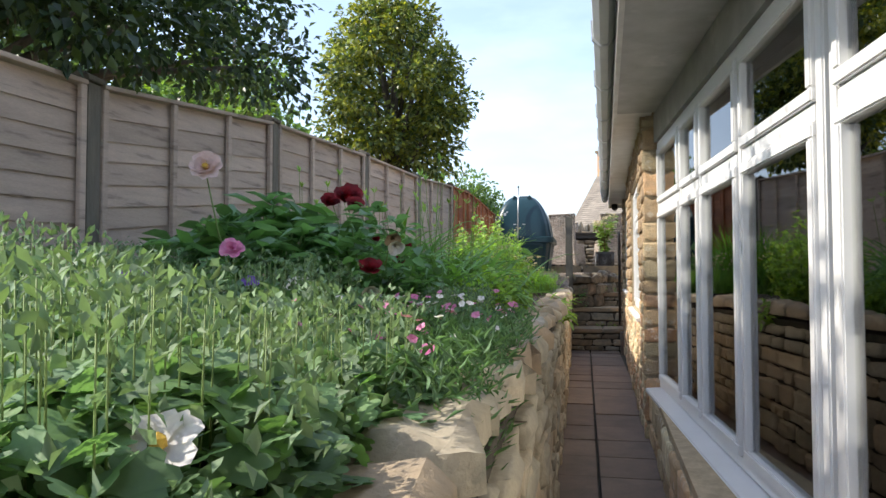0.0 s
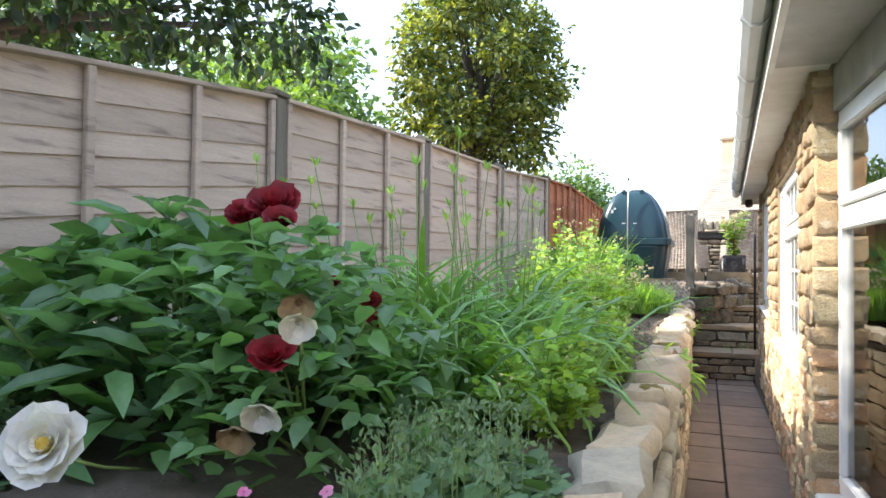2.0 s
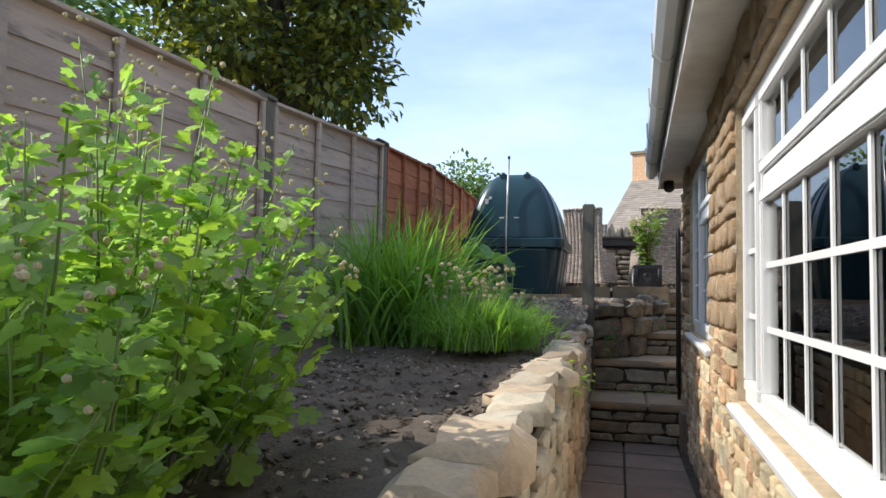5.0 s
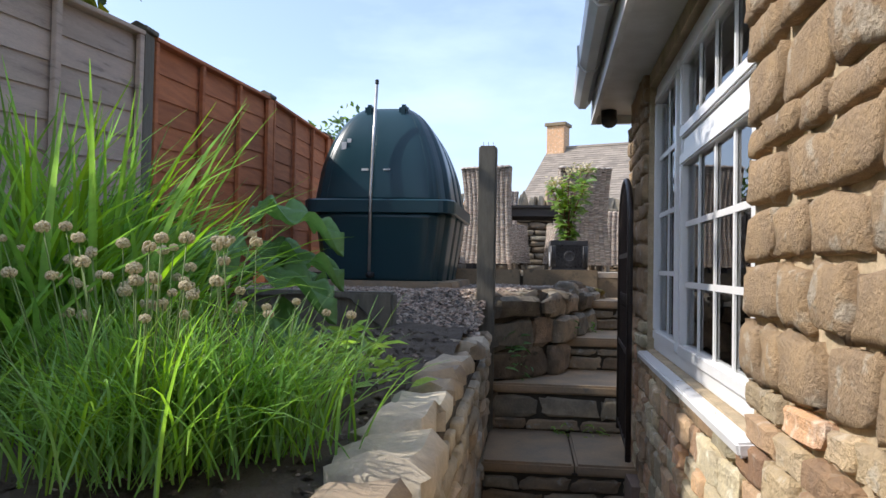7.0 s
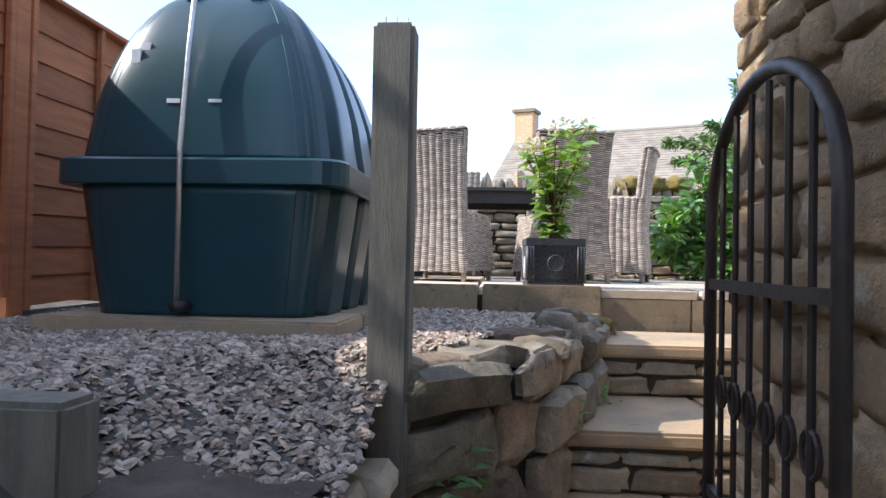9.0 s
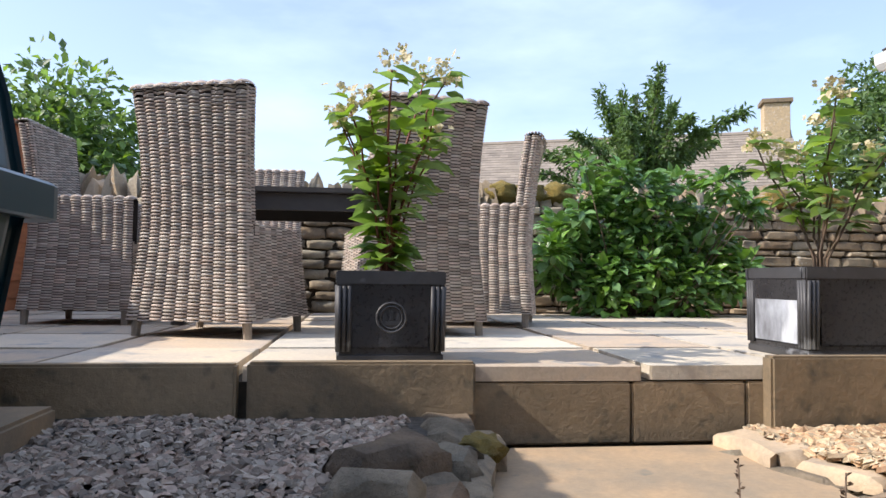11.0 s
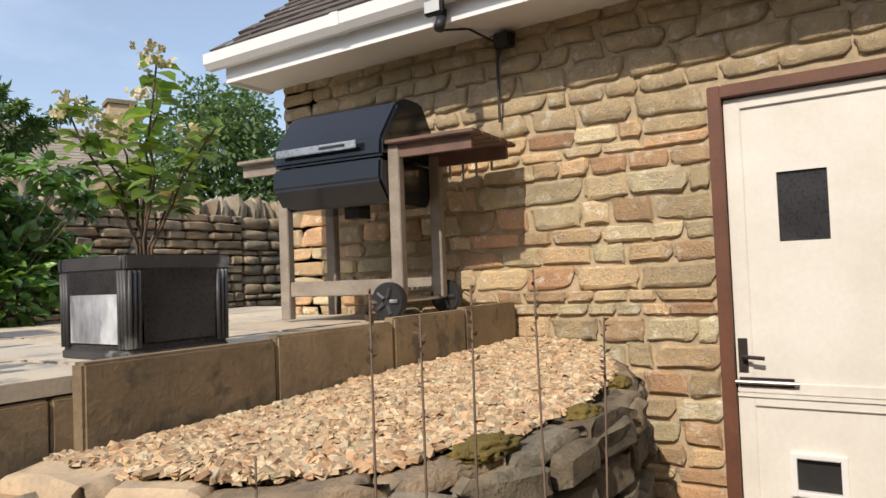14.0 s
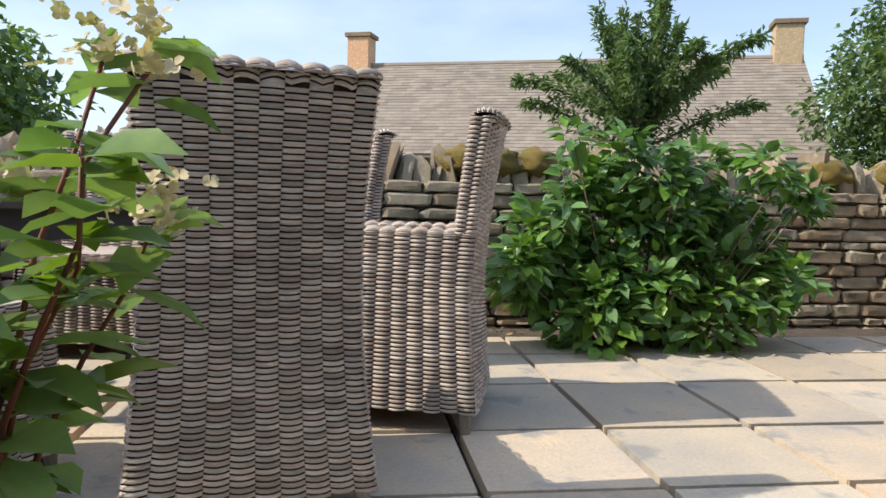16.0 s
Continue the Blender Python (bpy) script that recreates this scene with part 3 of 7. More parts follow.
casement("window_1", 0.50, 5.83, 7.83, 0.69, 1.90, (7.40,), (1.52, 0), (0.28, 0.26), house, "white casement window with glazing bars and a bright sill")
casement("window_2", 0.50, 8.78, 10.52, 0.83, 2.06, (9.86,), (1.66, 0), (0.28, 0.26), house, "white casement window with glazing bars beside the steps")
GLAZED = Matrix.Translation((0.47, 5.04, 0)) @ Matrix.Rotation(math.atan2(-3.84, 0.19) + math.pi / 2, 4, "Z")   # the glazed front runs slightly off the path's line
casement("window_3", 0.02, -2.98, -0.02, 0.26, 1.93, (-2.13, -1.40, -0.87), 1.475, None, house, "tall white conservatory window with top lights", GLAZED, 0.09)
casement("window_4", 0.02, -8.6, -3.02, 0.26, 1.93, (-6.8, -5.3, -3.95), 1.475, None, house, "tall white conservatory window with top lights", GLAZED, 0.09)
# white board above the glazing, its eave shade painted in as grey
head = part("window_head_board", box(0.0, 0.05, -8.6, -0.02, 1.932, 2.124), BOARD_SHADED, house)
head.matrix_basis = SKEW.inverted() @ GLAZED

# ---- retaining wall and garden bed ----
WALL_T = 0.84
wall_bed = part("wall_retaining", box(-0.42, -0.225, -4, 11.3, -0.3, WALL_T - 0.10), DARK_JOINT)
tagged(wall_bed, "low honey stone retaining wall with mossy capstones", "wall", kind="structure")
lay_stones(wall_bed, side_frame((-0.225, -1.5, -0.1), (1, 0, 0)), 12.8, WALL_T - 0.03, STONE_CAP, CAP_STONES, (0.07, 0.15), (0.14, 0.36), (0.02, 0.045), 0.014, (), 11, joined=STONE_CAP)
r = random.Random(21)
y = -1.5
while y < 11.2:
    w = r.uniform(0.16, 0.36)
    ob = new("capstone", r.choice(FLAT_CAPS))
    ob.parent = wall_bed
    ob.matrix_basis = pose(-0.275 + r.uniform(-0.02, 0.01), y + w / 2, WALL_T - 0.075, r.uniform(-3, 3), r.uniform(-3, 3), r.uniform(-7, 7) + 90) @ Matrix.Diagonal((w - 0.012, r.uniform(0.13, 0.20), r.uniform(0.05, 0.085), 1))
    y += w
wall_bed.matrix_basis = Matrix.Translation((-0.225, 9.0, 0)) @ Matrix.Rotation(0.009, 4, "Z") @ Matrix.Translation((0.225, -9.0, 0))
# moss cushions
for k, (yy, s) in enumerate(((5.3, 0.07), (3.9, 0.05))):
    bm = bmesh.new()
    bmesh.ops.create_icosphere(bm, subdivisions=3, radius=1)
    for v in bm.verts:
        v.co = Vector((v.co.x * s * 0.9, v.co.y * s * 1.3, max(v.co.z, -0.3) * 0.018)) * (1 + 0.25 * noise.noise(v.co * 3 + Vector((k, 0, 0))))
    ob = part("moss_cushion", bm, MOSS, None, smooth=True)
    ob.location = (-0.27 + 0.009 * (9 - yy), yy, WALL_T - 0.005)
    tagged(ob, "golden moss cushion growing on the retaining wall", "moss")


def ground_patch(name, x0, x1, y0, y1, height, step, material, label, category):
    """A lumpy sheet of soil or gravel with its height from a function, closed by a skirt."""
    nx, ny = int((x1 - x0) / step) + 1, int((y1 - y0) / step) + 1
    vs, fs = [], []
    for j in range(ny):
        for i in range(nx):
            x, y = x0 + (x1 - x0) * i / (nx - 1), y0 + (y1 - y0) * j / (ny - 1)
            vs.append((x, y, height(x, y)))
    for j in range(ny - 1):
        for i in range(nx - 1):
            a = j * nx + i
            fs.append((a, a + 1, a + nx + 1, a + nx))
    ob = part(name, mesh_of(name, vs, fs), material, None, smooth=True)
    return tagged(ob, label, category, kind="structure")


def bed_height(x, y):
    rise = 0.10 * min(max((y - 9.2) / 1.3, 0), 1)
    rise += 0.09 * min(max((-1.5 - x) / 0.5, 0), 1)
    return BED_Z + rise + 0.05 * noise.noise(Vector((x * 1.3, y * 1.3, 0))) + 0.022 * noise.noise(Vector((x * 7, y * 7, 3))) + 0.012 * noise.noise(Vector((x * 19, y * 19, 5)))


ground_patch("soil", -2.6, -0.30, -4, 11.45, bed_height, 0.05, SOIL, "dark crumbly soil of the flower bed", "soil")


def gravel_height(x, y):
    return 1.035 + 0.02 * noise.noise(Vector((x * 3, y * 3, 0))) - 0.22 * min(max((11.55 - y) / 0.75, 0), 1) * min(max((x + 0.90) / 0.25, 0), 1)


ground_patch("gravel_ground", -2.6, -0.26, 10.66, 13.56, gravel_height, 0.07, GRAVEL_GROUND, "grey gravel bed round the oil tank", "gravel")
tagged(part("gravel_ground", prism([(-0.27, 11.5), (-0.12, 11.66), (0.08, 11.92), (0.20, 12.25), (0.34, 12.75), (0.46, 13.3), (0.48, 13.56), (-0.27, 13.56)], 0.9, 1.03, "z"), GRAVEL_GROUND), "grey gravel ground above the rough wall", "gravel", kind="structure")


def pebbles(name, spots, size, material, label, height):
    """Many small faceted pebbles in one mesh."""
    base = [(0.5 * math.cos(k * 1.257), 0.5 * math.sin(k * 1.257), -0.2) for k in range(5)] + [(0.36 * math.cos(k * 1.257 + 0.2), 0.36 * math.sin(k * 1.257 + 0.2), 0.25) for k in range(5)]
    tri = [(k, (k + 1) % 5, 5 + (k + 1) % 5, 5 + k) for k in range(5)] + [(5, 6, 7, 8, 9)]
    rr = np.random.default_rng(len(spots))
    vs, fs = [], []
    for x, y in spots:
        s = rr.uniform(*size)
        m = pose(x, y, height(x, y) + s * 0.12, rr.uniform(-34, 34), rr.uniform(-34, 34), rr.uniform(0, 360)) @ Matrix.Diagonal((s * rr.uniform(0.8, 1.5), s * rr.uniform(0.6, 1.0), s * rr.uniform(0.35, 0.75), 1))
        k = len(vs)
        vs += [m @ (Vector(b) + Vector(rr.uniform(-0.1, 0.1, 3))) for b in base]
        fs += [tuple(k + q for q in f) for f in tri]
    ob = part(name, mesh_of(name, vs, fs), material)
    return tagged(ob, label, "gravel", kind="stuff")


rr = np.random.default_rng(4)
spots = [(x, y) for x, y in zip(rr.uniform(-2.0, 0.5, 26000), rr.uniform(10.75, 13.5, 26000)) if not (-1.7 < x < -0.5 and 12.1 < y < 13.3) and (y - 11.2 > -(0.4) or x < -0.4) and not (x > -0.25 and y < 11.55 + (x + 0.25) * 2.2) and x < 0.42 + (y - 13.5) * 0.25]
pebbles("grey_gravel", spots, (0.014, 0.038), GRAVEL_GREY, "loose grey gravel chippings round the oil tank", gravel_height)
spots = list(zip(rr.uniform(-1.4, -0.36, 3200), rr.uniform(5.2, 10.6, 3200)))
pebbles("soil_clods", spots[:2300], (0.012, 0.034), SOIL, "dark crumbly clods lying on the soil", bed_height)
pebbles("soil_stones", spots[2300:], (0.008, 0.022), GRAVEL_GREY, "small pale stones scattered on the dark soil", bed_height)

# ---- steps ----
def step_block(name, x0, x1, y0, y1, top, label, slab=0.06, cols=2):
    s = tagged(part(name, box(x0 + 0.02, x1 - 0.02, y0 + 0.03, y1, -0.3, top - slab), DARK_JOINT), label, "step", "garden steps", kind="structure")
    for k in range(cols):
        a, b = x0 + (x1 - x0) * k / cols, x0 + (x1 - x0) * (k + 1) / cols
        part("tread", box(a + 0.004, b - 0.004, y0, y1 - 0.003, top - slab + 0.002, top), STEP, s, bevel=0.012)
    return s


s1 = step_block("step", -0.22, 1.2, 10.72, 11.5, 0.22, "dark worn stone step at the foot of the flight", cols=3)
s2 = step_block("step", -0.22, 1.5, 11.42, 12.15, 0.50, "worn stone step with a riser of small stones", cols=2)
s3 = step_block("step", 0.22, 1.6, 12.10, 12.9, 0.72, "worn stone step between rough walls", cols=2)
s4 = step_block("step", 0.44, 1.42, 12.80, 13.5, 0.95, "broad sunlit buff stone step below the patio", cols=1)
for s_, x0, x1, y0, z0, z1, sd in ((s1, -0.22, 0.7, 10.75, -0.1, 0.15, 1), (s2, -0.22, 1.2, 11.45, 0.22, 0.43, 2), (s3, 0.22, 1.3, 12.13, 0.50, 0.65, 3), (s4, 0.44, 1.4, 12.83, 0.72, 0.88, 4)):
    lay_stones(s_, side_frame((x0, y0, z0), (0, -1, 0)), x1 - x0, z1 - z0, STONE_DRY, DRY_STONES, (0.07, 0.11), (0.2, 0.35), (0.02, 0.03), 0.01, (), 30 + sd)

# rough wall that holds the gravel beside the steps
curve = [(-0.25, 11.42), (-0.05, 11.62), (0.16, 11.86), (0.24, 12.05), (0.36, 12.45), (0.46, 12.85), (0.55, 13.2), (0.60, 13.55)]


def curve_frames(points, z, flip=1):
    pts = [Vector((x, y, z)) for x, y in points]
    lens = [0.0]
    for a, b in zip(pts, pts[1:]):
        lens.append(lens[-1] + (b - a).length)
    def at(u):
        for i in range(len(pts) - 1):
            if u <= lens[i + 1] or i == len(pts) - 2:
                d = (pts[i + 1] - pts[i]).normalized()
                return side_frame(pts[i] + d * (u - lens[i]), flip * Vector((d.y, -d.x, 0)))
    return at, lens[-1]


at, total = curve_frames(curve, 0.22)
back = prism(curve + [(-0.6, 13.55), (-0.6, 11.42)], 0.0, 0.97, "z")
rough_wall = tagged(part("wall_rough", back, DARK_JOINT), "rough rubble wall holding up the gravel beside the steps", "wall", kind="structure")
lay_stones(rough_wall, None, total, 0.80, STONE_DARK, DARK_STONES, (0.10, 0.24), (0.16, 0.40), (0.03, 0.10), 0.012, (), 41, bend=at)
r = random.Random(9)
for k in range(16):
    u = total * (k + 0.5) / 16
    ob = new("capstone", r.choice(FLAT_STONES))
    ob.parent = rough_wall
    ob.matrix_basis = at(u) @ Matrix.Translation((0, 0.76, -0.06)) @ Euler((-math.pi / 2, 0, r.uniform(-0.2, 0.2))).to_matrix().to_4x4() @ Matrix.Diagonal((r.uniform(0.16, 0.26), r.uniform(0.13, 0.21), r.uniform(0.05, 0.072), 1))

# ---- patio ----
patio = tagged(part("patio", prism([(-4.2, 13.62), (5.6, 13.62), (5.6, 17.4), (-4.2, 17.4)], -0.3, PATIO_Z - 0.045, "z"), DARK_JOINT), "patio of buff sandstone slabs with dark joints", "patio", kind="structure")
slab_ob = part("slab", box(-0.5, 0.5, -0.5, 0.5, -0.5, 0.5), SLAB, patio, bevel=0.008)
patio_shape = slab_ob.data
bpy.data.objects.remove(slab_ob)
r = random.Random(8)
xs = [-4.16, -3.6, -3.02, -2.45, -1.87, -1.28, -0.68, -0.08, 0.52, 1.17, 1.70, 2.26, 2.84, 3.42, 3.96, 4.6, 5.2]
ys = [13.59, 14.17, 14.84, 15.36, 15.96, 16.54, 17.0]
for i in range(len(xs) - 1):
    for j in range(len(ys) - 1):
        x0, x1, y0, y1 = xs[i], xs[i + 1], ys[j], ys[j + 1]
        ob = new("slab", patio_shape)
        ob.parent = patio
        ob.matrix_basis = pose((x0 + x1) / 2, (y0 + y1) / 2, PATIO_Z - 0.02 + r.uniform(-0.003, 0.003), r.uniform(-0.25, 0.25), r.uniform(-0.25, 0.25)) @ Matrix.Diagonal((x1 - x0 - 0.028, y1 - y0 - 0.028, 0.045, 1))
tagged(part("soil", prism([(-4.2, 17.0), (5.6, 17.0), (5.6, 17.45), (-4.2, 17.45)], 0.9, PATIO_Z - 0.03, "z"), SOIL), "narrow strip of soil along the foot of the stone wall", "soil", kind="structure")
# riser under the patio edge, of sawn blocks
for k, (x0, x1) in enumerate(((0.62, 1.12), (1.125, 1.50), (1.505, 1.62))):
    tagged(part("riser_block", box(x0, x1, 13.60, 13.68, 0.93, PATIO_Z - 0.05), KERB, bevel=0.006), "sawn stone riser block below the patio edge", "block", "patio riser blocks", kind="structure")

# upright kerbs along the patio edge
for x0, x1, top in ((-1.75, -0.915, 1.185), (-0.905, -0.075, 1.185), (-0.045, 0.62, 1.19), (1.56, 2.22, 1.205), (2.225, 2.86, 1.215), (2.865, 3.42, 1.23), (3.425, 3.93, 1.24)):
    tagged(part("kerb", box(x0, x1, 13.55, 13.61, 0.95, top), KERB, bevel=0.008), "upright sawn stone kerb edging the patio", "kerb", "patio kerbs", kind="structure")

# ---- raised bed of golden gravel with a curved dry wall ----
bed_curve = [(1.36, 13.52), (1.38, 13.2), (1.50, 12.88), (1.72, 12.66), (2.05, 12.54), (2.6, 12.52), (3.1, 12.64), (3.5, 12.82), (3.78, 13.0), (3.97, 13.2)]
tagged(part("gold_bed_core", prism(bed_curve + [(3.97, 13.52)], 0.0, 0.95, "z"), DARK_JOINT), "earth core of the raised gravel bed", "bed", kind="structure")
at2, total2 = curve_frames(bed_curve, 0.3)
wall_curved = empty("wall_curved", pose(0, 0, 0), "curved dry stone wall round the raised gravel bed", "wall", kind="structure")
lay_stones(wall_curved, None, total2, 0.66, STONE_DARK, DARK_STONES, (0.06, 0.12), (0.14, 0.34), (0.03, 0.07), 0.012, (), 51, bend=at2)
r = random.Random(19)
u = 0.0
while u < total2 - 0.05:
    w = r.uniform(0.18, 0.40)
    ob = new("capstone", r.choice(FLAT_CAPS if u < 0.4 else FLAT_STONES))
    ob.parent = wall_curved
    ob.matrix_basis = at2(u + w / 2) @ Matrix.Translation((0, 0.645, -0.05)) @ Euler((-math.pi / 2, 0, r.uniform(-0.12, 0.12))).to_matrix().to_4x4() @ Matrix.Diagonal((w - 0.008, r.uniform(0.13, 0.19), r.uniform(0.03, 0.05), 1))
    u += w - 0.01


def gold_height(x, y):
    return 0.985 + 0.05 * min(max((x - 1.8) / 2.0, 0), 1) + 0.02 * noise.noise(Vector((x * 4, y * 4, 2)))


def inside(x, y, poly):
    hit = False
    for (xa, ya), (xb, yb) in zip(poly, poly[1:] + poly[:1]):
        if (ya > y) != (yb > y) and x < (xb - xa) * (y - ya) / (yb - ya) + xa:
            hit = not hit
    return hit


inner = [(1.43, 13.5), (1.46, 13.2), (1.56, 12.93), (1.76, 12.73), (2.05, 12.62), (2.6, 12.60), (3.1, 12.71), (3.45, 12.87), (3.72, 13.04), (3.96, 13.22), (3.96, 13.55)]
spots = [(x, y) for x, y in zip(rr.uniform(1.40, 3.96, 21000), rr.uniform(12.5, 13.55, 21000)) if inside(x, y, inner)]
pebbles("golden_gravel", spots, (0.02, 0.048), GRAVEL_GOLD, "golden gravel filling the raised bed", gold_height)
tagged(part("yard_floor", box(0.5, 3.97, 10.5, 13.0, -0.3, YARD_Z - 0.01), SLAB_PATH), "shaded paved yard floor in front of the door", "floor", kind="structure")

for k, (x, y, a, b_) in enumerate(((1.99, 12.62, 0.13, 0.055), (2.45, 12.56, 0.08, 0.045), (3.0, 12.66, 0.08, 0.04))):
    bm = bmesh.new()
    bmesh.ops.create_icosphere(bm, subdivisions=4, radius=1)
    for v in bm.verts:
        v.co = Vector((v.co.x * a, v.co.y * b_, max(v.co.z, -0.4) * 0.03)) * (1 + 0.3 * noise.noise(v.co * 3 + Vector((k, 5, 0))) + 0.22 * noise.noise(v.co * 11))
    ob = part("moss_cushion", bm, MOSS, None, smooth=True)
    ob.location = (x, y, 0.985)
    tagged(ob, "ochre moss cushion on the curved dry stone wall", "moss")

# ---- outbuilding with the door ----
GX, GEND = 3.97, 15.30
barn = empty("outbuilding", pose(0, 0, 0), "golden limestone outbuilding with a white door and tiled roof", "building", kind="structure")
DOOR = (11.60, 12.52, 0.2, 2.22)
wall_barn = wall_with_holes("wall_barn", GX + 0.02, GX + 0.32, 8.0, GEND, -0.3, 2.82, [DOOR], MORTAR, barn)
lay_stones(wall_barn, side_frame((GX + 0.02, GEND, 0.2), (-1, 0, 0)), GEND - 10.9, 2.55, STONE, HOUSE_STONES, (0.06, 0.135), (0.12, 0.31), (0.015, 0.030), 0.011, [(GEND - DOOR[1], GEND - DOOR[0], -0.1, 2.02)], 71, limit=300, joined=STONE)
wall_barn_end = part("wall_barn_end", box(GX + 0.02, 9, GEND - 0.3, GEND - 0.02, -0.3, 2.82), MORTAR, barn)
lay_stones(wall_barn_end, side_frame((6.0, GEND - 0.02, 0.9), (0, 1, 0)), 2.0, 1.9, STONE, HOUSE_STONES, (0.08, 0.19), (0.16, 0.42), (0.022, 0.04), 0.01, (), 72, limit=80, joined=STONE)
part("barn_back", box(5.2, 5.4, 8.0, GEND - 0.3, -0.3, 2.8), ROOM, barn)
part("soffit", box(3.62, GX + 0.01, 8.0, GEND + 0.12, 2.72, 2.745), UPVC, barn)
part("fascia", box(3.595, 3.62, 8.0, GEND + 0.12, 2.70, 2.86), UPVC, barn)
gprof = [(3.59, 2.87), (3.59, 2.82), (3.56, 2.785), (3.525, 2.785), (3.495, 2.82), (3.488, 2.885), (3.497, 2.885), (3.506, 2.825), (3.53, 2.797), (3.555, 2.797), (3.58, 2.825), (3.582, 2.87)]
part("gutter", prism(gprof, 8.0, GEND + 0.22, "y"), UPVC, barn)
for yb in (12.9, 14.35):
    part("gutter_bracket", prism([(a + (0.006 if a > 3.54 else -0.006), b + (0.004 if b > 2.84 else -0.006)) for a, b in gprof[:6]] + [(3.54, 2.86)], yb, yb + 0.06, "y"), UPVC, barn)
part("roof_deck", prism([(3.55, 2.87), (6.4, 5.1), (6.4, 5.05), (3.60, 2.86)], 8.0, GEND + 0.14, "y"), ROOF_TILE, barn)
tiled_roof("roof", (3.52, 8.0, 2.885), (0, 1, 0), (2.85, 0, 2.23), GEND - 7.83, 3.6, 24, 0.17, ROOF_TILE, barn)
part("bargeboard", prism([(3.60, 2.70), (3.97, 2.70), (6.4, 4.85), (6.4, 5.04), (3.60, 2.85)], GEND + 0.10, GEND + 0.13, "y"), UPVC, barn)
part("gable_wall", prism([(3.99, 2.82), (9, 2.82), (6.5, 4.7)], GEND - 0.28, GEND - 0.04, "y"), MORTAR, barn)

# ---- dry stone garden wall behind the patio ----
BW_Y = 17.42
wall_garden = tagged(part("wall_garden", box(-6, 9.5, BW_Y + 0.03, BW_Y + 0.36, -0.3, 2.06), DARK_JOINT), "grey-brown dry stone garden wall with upright mossy coping", "wall", kind="structure")
lay_stones(wall_garden, side_frame((1.0, BW_Y + 0.03, 1.0), (0, -1, 0)), 4.4, 1.08, STONE_DRY, DRY_STONES, (0.055, 0.11), (0.14, 0.36), (0.03, 0.06), 0.01, (), 81, limit=300, joined=STONE_DRY_I)
lay_stones(wall_garden, side_frame((5.4, BW_Y + 0.03, 1.0), (0, -1, 0)), 4.0, 1.08, STONE_DRY_I, DRY_STONES, (0.055, 0.11), (0.14, 0.36), (0.03, 0.06), 0.01, (), 82, limit=0, joined=STONE_DRY_I)
lay_stones(wall_garden, side_frame((-5.0, BW_Y + 0.03, 1.0), (0, -1, 0)), 6.0, 1.08, STONE_DRY_I, DRY_STONES, (0.055, 0.11), (0.14, 0.36), (0.03, 0.06), 0.01, (), 83, limit=0, joined=STONE_DRY_I)
r = random.Random(33)
x = -5.5
while x < 9.3:
    w = r.uniform(0.06, 0.13)
    ob = new("coping_stone", r.choice(DRY_STONES if r.random() < 0.75 else CAP_STONES))
    ob.parent = wall_garden
    ob.matrix_basis = pose(x + w / 2, BW_Y + 0.19, 2.04, 0, r.uniform(-16, 22), r.uniform(-12, 12)) @ Matrix.Diagonal((w, r.uniform(0.26, 0.34), r.uniform(0.18, 0.30), 1))
    x += w + r.uniform(0, 0.02)

# ---- fence ----
POSTS = [(-2.37, -0.9, 0.74, 1.86), (-2.34, 1.02, 0.74, 1.93), (-2.32, 2.92, 0.76, 1.99), (-2.25, 4.76, 0.78, 2.19), (-2.15, 6.63, 0.80, 2.26), (-2.08, 8.55, 0.82, 2.31), (-2.02, 10.55, 0.92, 2.44), (-2.08, 12.45, 1.00, 2.56), (-2.16, 14.35, 1.05, 2.60), (-2.25, 16.25, 1.10, 2.62), (-2.3, 17.9, 1.1, 2.62)]


def fence_post(x, y, z0, z1, new_wood):
    p = empty("fence_post", pose(x, y, z0 - 0.2), "square grey timber fence post with a cap", "fence post", "fence posts", kind="structure")
    part("post", box(-0.05, 0.05, -0.05, 0.05, 0, z1 - z0 + 0.14), POST if not new_wood else FENCE_NEW, p, bevel=0.006)
    bm = box(-0.065, 0.065, -0.065, 0.065, z1 - z0 + 0.145, z1 - z0 + 0.17)
    prism([(-0.055, z1 - z0 + 0.17), (0.055, z1 - z0 + 0.17), (0, z1 - z0 + 0.20)], -0.055, 0.055, "y", bm)
    part("post_cap", bm, POST, p, bevel=0.004)


